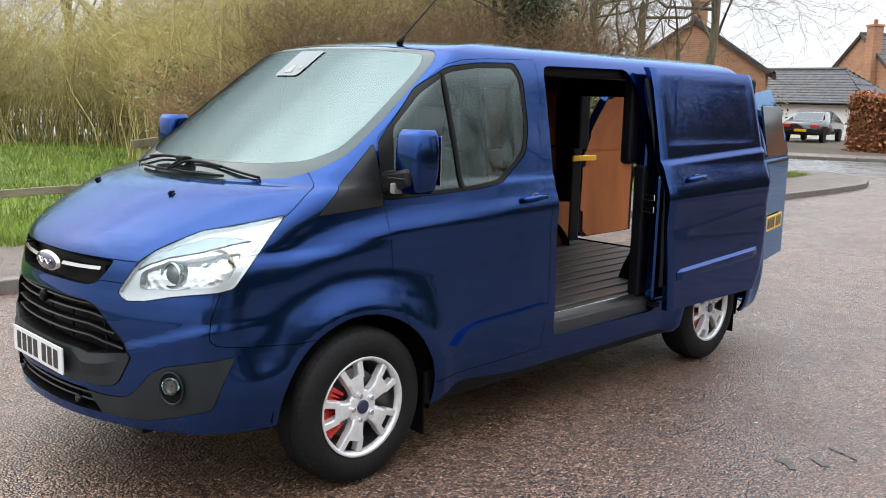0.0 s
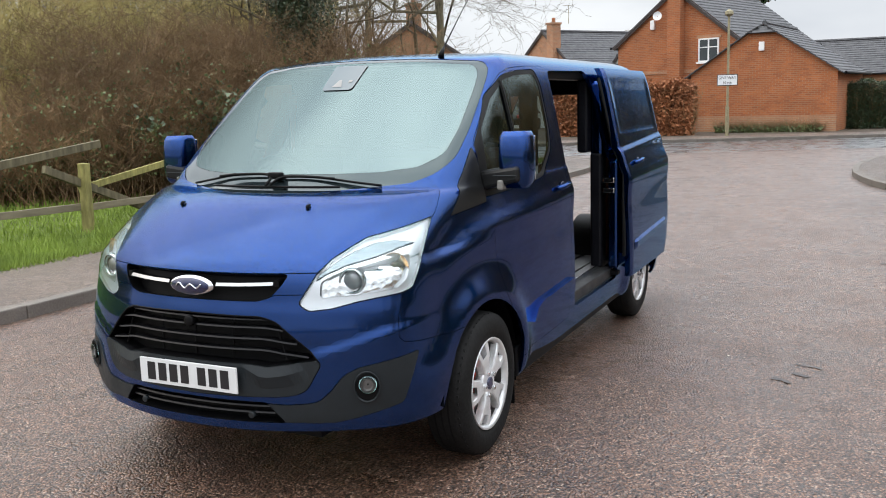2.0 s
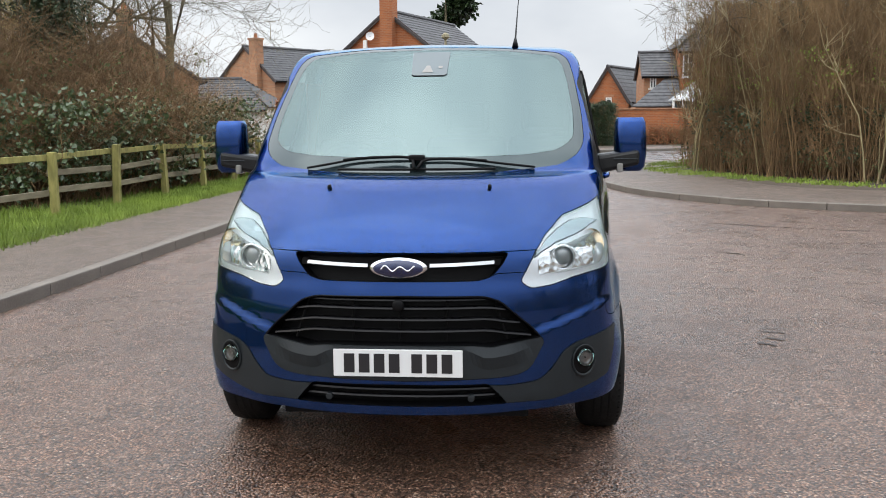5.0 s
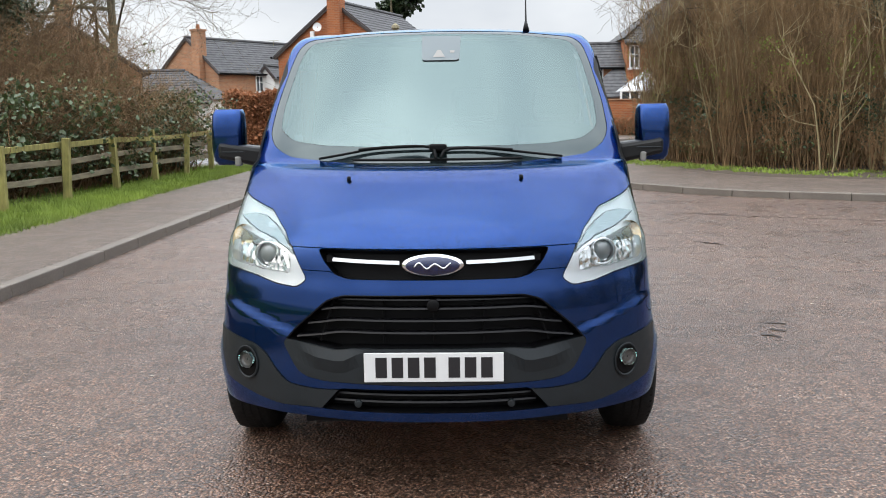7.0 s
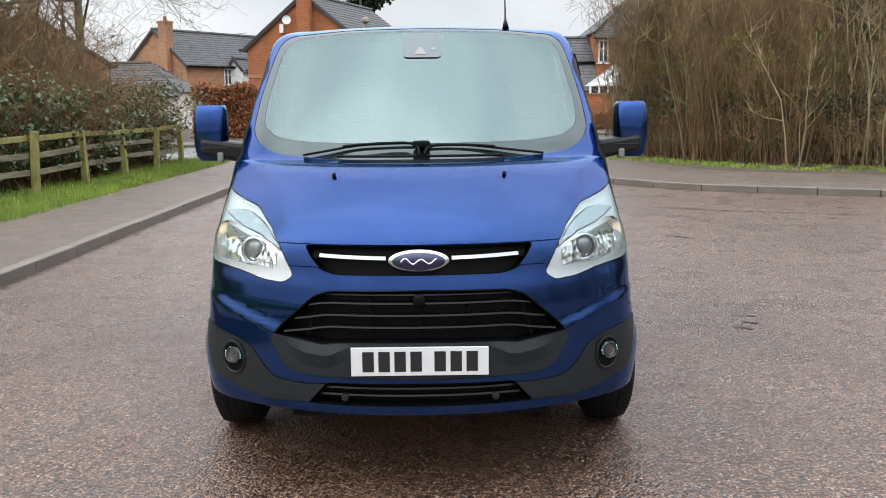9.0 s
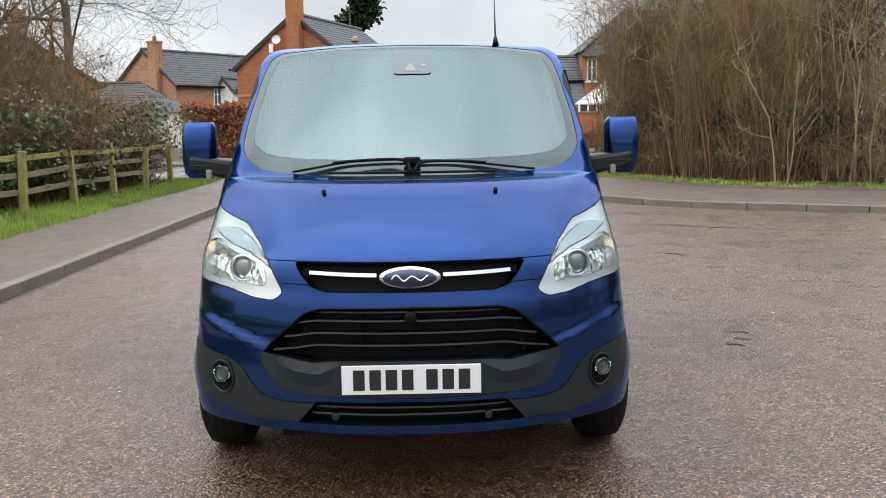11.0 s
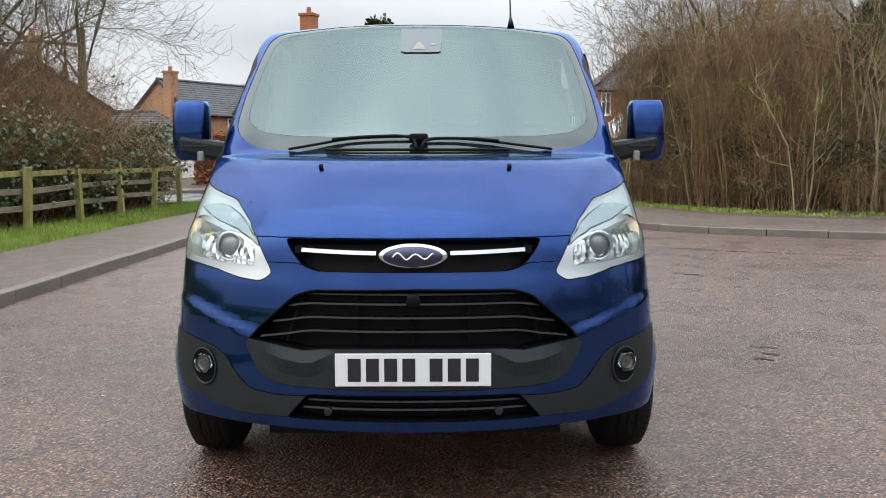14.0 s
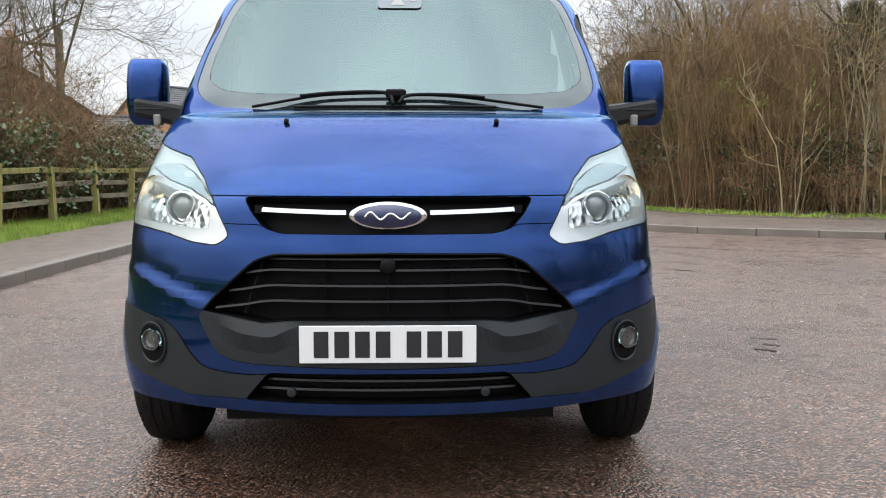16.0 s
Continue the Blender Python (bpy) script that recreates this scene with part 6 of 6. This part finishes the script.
# ---- houses beyond the junction ----
def house(label, x, y, turn, w, d, eave, ridge, brick, hip=0.0, base=0.0, roof=None, category="house"):
    """A gabled house: its front gable stands at the origin and its ridge runs back from it."""
    root = new("house")
    root.matrix_basis = pose(x, y, base, 0, 0, turn)
    tagged(root, label, category)
    bm = bmesh.new()
    h = w / 2
    top = ridge - (ridge - eave) * hip
    nip = h * hip
    f = [(-h, 0, 0), (h, 0, 0), (h, 0, eave), (nip, 0, top), (-nip, 0, top), (-h, 0, eave)]
    if hip == 0:
        f = [(-h, 0, 0), (h, 0, 0), (h, 0, eave), (0, 0, ridge), (-h, 0, eave)]
    a = [bm.verts.new(q) for q in f]
    b = [bm.verts.new((q[0], d, q[2])) for q in f]
    bm.faces.new(a), bm.faces.new(b[::-1])
    for i in range(len(f)):
        j = (i + 1) % len(f)
        bm.faces.new((a[j], a[i], b[i], b[j]))
    part("wall", bm, brick, root)
    slope = math.hypot(h, ridge - eave)
    for sgn in (1, -1):
        bm = bmesh.new()
        n = max(6, int(slope / 0.22))
        over = 0.25
        rise = (ridge - eave) / h
        back = hip * h * 0.9
        q = [bm.verts.new(v) for v in ((sgn * (h + over), -0.1, eave - rise * over), (sgn * (h + over), d + 0.1, eave - rise * over), (0, d + 0.1, ridge), (0, -0.1 + back, ridge))]
        bm.faces.new(q if sgn < 0 else q[::-1])
        slab = part("roof", bm, roof or M_TILE, root)
        for i in range(n):
            bm = bmesh.new()
            t0, t1 = i / n, (i + 1.15) / n
            (x0, z0), (x1, z1) = [(sgn * (h + over) * (1 - t), eave - rise * over + rise * (h + over) * t + lift) for t, lift in ((t0, 0.06), (min(t1, 1), 0.025))]
            y0, y1 = -0.15 + back * max(0, (t0 - 1 + hip) / max(hip, 1e-6)) if hip else -0.15, d + 0.15
            top = [bm.verts.new(v) for v in ((x0, y0, z0), (x0, y1, z0), (x1, y1, z1), (x1, y0, z1))]
            low = [bm.verts.new((v.co.x, v.co.y, v.co.z - 0.045)) for v in top]
            bm.faces.new(top if sgn < 0 else top[::-1])
            for k in range(4):
                bm.faces.new((top[k], low[k], low[(k + 1) % 4], top[(k + 1) % 4]))
            part("tile_course", bm, roof or M_TILE, slab)
        bm = bmesh.new()
        p0, p1 = Vector((sgn * h * 1.06, -0.1, eave - 0.15)), Vector((0, -0.1, ridge - 0.02))
        dd = p1 - p0
        if hip == 0:
            box(bm, -0.025, 0.025, -dd.length / 2, dd.length / 2, -0.09, 0.09, 0, Matrix.Translation((p0 + p1) / 2) @ dd.to_track_quat("Y", "Z").to_matrix().to_4x4())
            part("bargeboard", bm, M_BARGE, root)
        bm = bmesh.new()
        tube(bm, [(sgn * (h + 0.3), -0.15, eave - 0.12), (sgn * (h + 0.3), d + 0.15, eave - 0.12)], 0.06, 6)
        part("gutter", bm, M_DARK, root)
    if hip:
        bm = bmesh.new()
        zt = ridge - (ridge - eave) * hip
        lo = [bm.verts.new(q) for q in ((-nip * 1.12, -0.14, zt - 0.03), (nip * 1.12, -0.14, zt - 0.03), (0, hip * h * 0.9 - 0.1, ridge + 0.04))]
        bm.faces.new(lo)
        hipped = part("hip_roof", bm, roof or M_TILE, root)
        for i in range(4):
            bm = bmesh.new()
            q = [Vector(a2).lerp(Vector((0, hip * h * 0.9 - 0.1, ridge + 0.07)), t) for a2, t in (((-nip * 1.12, -0.17, zt), i / 4), ((nip * 1.12, -0.17, zt), i / 4), ((nip * 1.12, -0.15, zt), (i + 1.1) / 4.4), ((-nip * 1.12, -0.15, zt), (i + 1.1) / 4.4))]
            bm.faces.new([bm.verts.new(p) for p in q])
            part("tile_course", bm, roof or M_TILE, hipped)
    bm = bmesh.new()
    tube(bm, [(0, -0.15 + hip * h * 0.9, ridge + 0.05), (0, d + 0.15, ridge + 0.05)], 0.1, 6)
    part("ridge_tiles", bm, M_TILE, root)
    return root


def chimney(root, x, y, z0, z1, w=0.6, brick=None):
    bm = bmesh.new()
    box(bm, x - w / 2, x + w / 2, y - 0.3, y + 0.3, z0, z1, 0.01)
    ch = part("chimney", bm, brick or M_BRICK2, root)
    bm = bmesh.new()
    box(bm, x - w / 2 - 0.05, x + w / 2 + 0.05, y - 0.35, y + 0.35, z1 - 0.12, z1, 0.01)
    part("chimney_cap", bm, brick or M_BRICK2, ch)
    bm = bmesh.new()
    tube(bm, [(x, y, z1), (x, y, z1 + 0.28)], [0.12, 0.1], 10)
    part("chimney_pot", bm, M_BRICK, ch)


def window(root, x0, x1, z0, z1, y=0.0, side=None, bars=1):
    """A white-framed window with a sill, lintel and panes, set in the front wall, or in a side wall."""
    m = Matrix.Identity(4) if side is None else Matrix.Translation((side, 0, 0)) @ pose(0, 0, 0, 0, 0, 90)
    bm = bmesh.new()
    t = 0.06
    for q in ((x0, x1, z0, z0 + t), (x0, x1, z1 - t, z1), (x0, x0 + t, z0, z1), (x1 - t, x1, z0, z1)):
        box(bm, q[0], q[1], y - 0.06, y + 0.02, q[2], q[3], 0, m)
    for k in range(bars):
        xm = x0 + (x1 - x0) * (k + 1) / (bars + 1)
        box(bm, xm - 0.03, xm + 0.03, y - 0.06, y + 0.02, z0, z1, 0, m)
    box(bm, x0, x1, y - 0.055, y + 0.02, (z0 + z1) / 2 + 0.1, (z0 + z1) / 2 + 0.14, 0, m)
    w = part("window", bm, M_UPVC, root)
    bm = bmesh.new()
    box(bm, x0 + 0.03, x1 - 0.03, y - 0.03, y - 0.02, z0 + 0.03, z1 - 0.03, 0, m)
    part("pane", bm, M_PANE, w)
    bm = bmesh.new()
    box(bm, x0 - 0.08, x1 + 0.08, y - 0.1, y + 0.01, z0 - 0.07, z0, 0, m)
    part("sill", bm, M_UPVC, w)
    bm = bmesh.new()
    box(bm, x0 - 0.1, x1 + 0.1, y - 0.03, y + 0.01, z1, z1 + 0.14, 0, m)
    part("lintel", bm, M_BRICK2, w)


# the tall gabled house with the dish, and its low wing
h1 = house("tall orange brick house with a gable and chimney", -5.75, 38.6, -18, 5.9, 8, 4.0, 6.25, M_BRICK)
chimney(h1, 0.15, -0.12, 0.0, 7.6, 0.62, M_BRICK)
window(h1, 1.15, 2.1, 3.05, 4.05)
bm = bmesh.new()
lathe(bm, [(0.02, 0.0), (0.12, 0.02), (0.2, 0.06)], pose(-0.75, -0.25, 5.15, 80, 0, 20), 20)
part("satellite_dish", bm, M_SIGN, h1)
bm = bmesh.new()
box(bm, -1.2, -1.0, -0.12, 0.0, 4.6, 5.0, 0.01)
part("alarm_box", bm, M_UPVC, h1)
for z in (2.62,):
    bm = bmesh.new()
    box(bm, -2.95, 2.95, -0.03, 0.0, z, z + 0.14)
    part("brick_band", bm, M_BRICK2, h1)
h1b = house("low orange brick wing with a half-hipped gable", -1.75, 35.6, -8, 5.7, 5.5, 2.45, 4.35, M_BRICK, 0.18)
bm = bmesh.new()
box(bm, -0.1, 0.1, -0.1, 0.0, 3.3, 3.65, 0.01)
part("alarm_box", bm, M_UPVC, h1b)
bm = bmesh.new()
box(bm, -2.86, 2.86, -0.025, 0.0, 0.0, 0.75)
part("brick_plinth", bm, M_BRICK2, h1b)
# the house with the dormer at the left, its garage and a car
h2 = house("brown brick house with a chimney and dormer", -16.6, 52, -32, 5.2, 10, 3.75, 5.8, M_BRICK2)
chimney(h2, 1.15, -0.1, 2.0, 6.25, 0.62)
for k, y0 in enumerate((3.0, 5.6, 7.6)):
    window(h2, y0, y0 + 0.9, 2.55, 3.55, side=2.6, bars=2)
h2d = house("small white-gabled dormer on the tiled roof", -12.25, 53.6, -10, 1.1, 2, 3.55, 4.15, M_RENDER, 0, 0, None, "dormer")
h3 = house("white rendered garage with a hipped tiled roof", -13.1, 46.4, 90, 5.0, 7.0, 1.98, 3.6, M_RENDER, 0.95, category="garage")
h4 = house("brown brick house behind the brambles", -14.7, 30.5, 25, 5.4, 8, 3.05, 4.85, M_BRICK2)
chimney(h4, 0.1, 0.4, 3.6, 5.65, 0.6)
# right of the junction
h5 = house("orange brick house with a grey tiled roof", 8.5, 48.0, -90, 7.0, 9, 4.7, 7.2, M_BRICK, 0.92)
for y0 in (0.12, 2.2, 4.4):
    window(h5, y0, y0 + 0.52, 3.35, 4.5, side=3.5)
h5b = house("brick house wing with a slate roof and small windows", 6.75, 46.6, -90, 3.2, 1.8, 3.5, 4.7, M_BRICK2)
window(h5b, 0.3, 0.62, 2.8, 3.4, side=1.6)
window(h5b, 1.05, 1.3, 3.0, 3.4, side=1.6, bars=0)
# lean-to roof before the wing
lean = new("lean_to")
tagged(lean, "brick lean-to with a sloping slate roof", "extension")
bm = bmesh.new()
box(bm, 6.1, 8.45, 43.1, 44.95, 0, 1.85)
part("wall", bm, M_BRICK2, lean)
bm = bmesh.new()
bm.faces.new([bm.verts.new(q) for q in ((5.95, 43, 1.84), (8.45, 43, 1.84), (8.45, 44.97, 3.38), (7.95, 44.97, 3.38))])
slab = part("roof", bm, M_TILE, lean)
for i in range(9):
    t0, t1 = i / 9, (i + 1.1) / 9
    bm = bmesh.new()
    q = [(5.95 + 2.0 * t0, 43 + 1.97 * t0, 1.9 + 1.54 * t0), (8.45, 43 + 1.97 * t0, 1.9 + 1.54 * t0), (8.45, 43 + 1.97 * t1, 1.87 + 1.54 * t1), (5.95 + 2.0 * t1, 43 + 1.97 * t1, 1.87 + 1.54 * t1)]
    top = [bm.verts.new(p) for p in q]
    low = [bm.verts.new((p[0], p[1], p[2] - 0.045)) for p in q]
    bm.faces.new(top)
    for k in range(4):
        bm.faces.new((top[k], low[k], low[(k + 1) % 4], top[(k + 1) % 4]))
    part("tile_course", bm, M_TILE, slab)
h6 = house("small orange brick gabled house", 5.4, 50.5, -24, 2.5, 5, 2.25, 4.2, M_BRICK)
window(h6, -0.1, 0.25, 2.0, 2.45, bars=0)
h7 = house("brick bungalow with a long tiled roof", 3.3, 55, 0, 6.0, 5.2, 2.65, 4.6, M_BRICK2)
h7.matrix_basis = pose(3.2, 58, 0, 0, 0, 90)
h7.name = "bungalow"
# conservatory behind the garden wall
cons = new("conservatory")
tagged(cons, "white-framed conservatory with a pitched glass roof", "conservatory")
EAVES = [(7.68, 41.21, 2.14), (8.86, 40.47, 2.14), (10.10, 40.47, 2.17), (11.22, 41.21, 2.23)]
APEX = (9.15, 41.96, 3.29)
bm = bmesh.new()
apex = bm.verts.new(APEX)
ring = [bm.verts.new(q) for q in EAVES + [(11.22, 42.95, 2.23), (7.68, 42.95, 2.14)]]
for i in range(6):
    bm.faces.new((ring[i], ring[(i + 1) % 6], apex))
part("glass_roof", bm, M_CONS, cons)
bm = bmesh.new()
for q in EAVES:
    tube(bm, [q, APEX], 0.035, 5)
    tube(bm, [(q[0], q[1], 0), q], 0.06, 5)
for q, r in zip(EAVES, EAVES[1:]):
    tube(bm, [q, r], 0.06, 6)
    for t in (0.33, 0.66):
        e = Vector(q).lerp(Vector(r), t)
        tube(bm, [tuple(e), APEX], 0.025, 5), tube(bm, [(e.x, e.y, 0), tuple(e)], 0.05, 5)
part("frame", bm, M_UPVC, cons)
for q, r in zip(EAVES, EAVES[1:]):
    bm = bmesh.new()
    vs = [bm.verts.new(p) for p in ((q[0], q[1] + 0.03, 0.5), (r[0], r[1] + 0.03, 0.5), (r[0], r[1] + 0.03, r[2]), (q[0], q[1] + 0.03, q[2]))]
    bm.faces.new(vs)
    part("pane", bm, M_PANE, cons)

# garden wall
gw = new("garden_wall")
tagged(gw, "orange brick garden wall beside the pavement", "wall")
bm = bmesh.new()
box(bm, 4.65, 16, 39.2, 39.42, 0, 1.7, 0, pose(0, 0, 0, 0, 0, 0))
part("wall", bm, M_BRICK, gw)
bm = bmesh.new()
box(bm, 4.6, 16, 39.15, 39.47, 1.7, 1.76, 0.01)
part("coping", bm, M_BRICK2, gw)


def hedge(label, x0, x1, y0, y1, z1, n, size, leaf, name="hedge"):
    """A clipped hedge: leaves thick over its skin, round twigs and a dark block for inner shade."""
    p = rng.uniform(0, 1, (n, 3))
    skin = rng.integers(0, 3, n)
    p[:, 1] = np.where(skin == 0, np.abs(rng.normal(size=n)) * 0.08, p[:, 1])
    p[:, 2] = np.where(skin == 1, 1 - np.abs(rng.normal(size=n)) * 0.05, p[:, 2])
    c = np.stack([x0 + (x1 - x0) * p[:, 0], y0 + (y1 - y0) * p[:, 1], 0.1 + (z1 - 0.1) * p[:, 2] * (1 + 0.04 * np.sin(p[:, 0] * 23))], 1) + rng.normal(size=(n, 3)) * 0.05
    root = new(name)
    tagged(root, label, "hedge")
    tri_mesh("foliage", *leaves(c, size), leaf, root)
    m = 700
    b = np.stack([rng.uniform(x0, x1, m), rng.uniform(y0 + 0.15, y1, m), np.full(m, 0.05)], 1)
    s, r = stems(b, np.full(m, z1 * 0.95), 0.08, 0.2, np.full(m, 0.012))
    q, qr = twigs(s, 4, 0.4, 0.006)
    tri_mesh("branchwork", *join(strands(s, r), strands(q, qr)), M_STEM, root)
    bm = bmesh.new()
    box(bm, x0 + 0.2, x1 - 0.2, y0 + 0.35, y1 - 0.1, 0, z1 - 0.3)
    part("shaded_heart", bm, M_EARTH, root)


hedge("clipped copper beech hedge with dry brown leaves", -9.4, -3.95, 32.6, 34.0, 2.1, 24000, 0.13, M_BEECH)
hedge("clipped dark green privet hedge beside the wall", 0.75, 4.55, 37.2, 38.8, 1.95, 34000, 0.065, M_IVY)
hedge("low green planting along the house wall", -3.4, 0.6, 34.7, 35.2, 0.3, 1400, 0.09, M_LEAF)
hedge("low russet shrubs at the foot of the garden wall", 4.75, 9.5, 38.3, 39.1, 0.8, 5000, 0.08, M_BEECH)

# conifer behind the tall house
con = new("conifer")
con.location = (-5.0, 62, 0)
tagged(con, "dark green conifer behind the tall house", "tree")
bm = bmesh.new()
tube(bm, [(0, 0, 0), (0, 0, 9.6)], [0.3, 0.05], 8)
part("trunk", bm, M_BARK, con)
n = 22000
cl = rng.integers(0, 46, n)
tier = 3.0 + 7.0 * ((cl * 0.618) % 1.0)
reach = (3.6 - 0.22 * np.abs(tier - 6.0) ** 1.5) * (0.75 + 0.35 * np.sin(cl * 5.3))
out = rng.uniform(0.1, 1, n) ** 0.6
a = cl * 2.4 + rng.normal(size=n) * 0.16
tri_mesh("crown", *leaves(np.stack([reach * out * np.cos(a), reach * out * np.sin(a), tier + 0.35 * out + rng.normal(size=n) * 0.3], 1), 0.4), M_IVY, con)

# road sign on its post
sg = new("road_sign")
tagged(sg, "white give way distance sign on a lamp post", "sign")
bm = bmesh.new()
tube(bm, [(-2.5, 32.0, 0), (-2.5, 32.0, 1.2)], 0.07, 10), tube(bm, [(-2.5, 32.0, 1.2), (-2.5, 32.0, 4.5)], 0.045, 10)
part("post", bm, M_POST, sg)
bm = bmesh.new()
tube(bm, [(-2.5, 32.0, 4.42), (-2.5, 32.0, 4.5), (-2.5, 32.0, 4.6), (-2.5, 32.0, 4.68)], [0.06, 0.16, 0.14, 0.03], 12)
part("lamp_head", bm, M_POST, sg, "small round lamp head")
bm = bmesh.new()
box(bm, -2.87, -2.14, 31.92, 31.94, 1.95, 2.36, 0.004)
board = part("sign_board", bm, M_INK, sg)
bm = bmesh.new()
box(bm, -2.845, -2.165, 31.912, 31.925, 1.975, 2.335, 0.003)
part("sign_face", bm, M_SIGN, board)
for text, z, size in (("GIVE WAY", 2.19, 0.135), ("50 yds", 2.02, 0.12)):
    cu = bpy.data.curves.new("sign_text", "FONT")
    cu.body, cu.size, cu.align_x, cu.extrude = text, size, "CENTER", 0.002
    cu.materials.append(M_INK)
    ob = new("sign_text", cu)
    ob.parent = board
    ob.matrix_basis = pose(-2.505, 31.905, z, 90, 0, 0)

# street lamp beside the post, aerials on the roofs
for x, y, z0, h in ((-15.0, 52.2, 6.2, 1.1), (-12.6, 58, 5.0, 1.0), (3.2, 56.4, 4.5, 1.0)):
    bm = bmesh.new()
    tube(bm, [(x, y, z0), (x, y, z0 + h)], 0.02, 5), tube(bm, [(x - 0.35, y, z0 + h), (x + 0.35, y, z0 + h)], 0.015, 5)
    for k in range(4):
        tube(bm, [(x - 0.3 + 0.2 * k, y - 0.2, z0 + h), (x - 0.3 + 0.2 * k, y + 0.2, z0 + h)], 0.012, 4)
    tagged(mesh_object("roof_aerial", bm, M_POST), "thin metal television aerial above the roof", "aerial")


# parked car on the far drive
def parked_car(x, y, turn, paint, label):
    root = new("car")
    root.matrix_basis = pose(x, y, 0.1, 0, 0, turn)
    tagged(root, label, "car")
    bm = bmesh.new()
    prof = [(-2.1, 0.35, 0.8), (-2.1, 0.75, 0.82), (-1.9, 0.92, 0.84), (-1.2, 0.98, 0.85), (-0.6, 1.36, 0.66), (0.5, 1.42, 0.66), (1.3, 1.05, 0.82), (2.0, 0.85, 0.84), (2.1, 0.6, 0.82), (2.1, 0.35, 0.8)]
    l, r = [bm.verts.new((-w, a, z)) for a, z, w in prof], [bm.verts.new((w, a, z)) for a, z, w in prof]
    for i in range(len(prof)):
        j = (i + 1) % len(prof)
        bm.faces.new((l[i], l[j], r[j], r[i]))
    bm.faces.new(l[::-1]), bm.faces.new(r)
    bmesh.ops.bevel(bm, geom=bm.edges[:], offset=0.05, segments=2, affect="EDGES")
    part("body", bm, paint, root, smooth=True)
    bm = bmesh.new()
    q = [bm.verts.new(v) for v in ((-0.62, -1.16, 1.02), (0.62, -1.16, 1.02), (0.55, -0.66, 1.33), (-0.55, -0.66, 1.33))]
    bm.faces.new(q)
    part("rear_window", bm, M_PANE, root)
    for sx in (-1, 1):
        bm = bmesh.new()
        box(bm, sx * 0.6 - 0.14, sx * 0.6 + 0.14, -2.13, -2.0, 0.68, 0.82, 0.02)
        part("tail_lamp", bm, M_RED, root)
        for wy in (-1.35, 1.35):
            bm = bmesh.new()
            disc(bm, pose(sx * 0.7, wy, 0.3, 0, 90 * sx, 0), 0.3, 0, 0.16, 24)
            part("wheel", bm, M_TYRE, root)
    bm = bmesh.new()
    box(bm, -0.26, 0.26, -2.14, -2.1, 0.5, 0.61, 0.004)
    part("number_plate", bm, M_YELLOW, root)


parked_car(-14.0, 40.5, 8, M_CARBLACK, "black hatchback parked before the white garage")
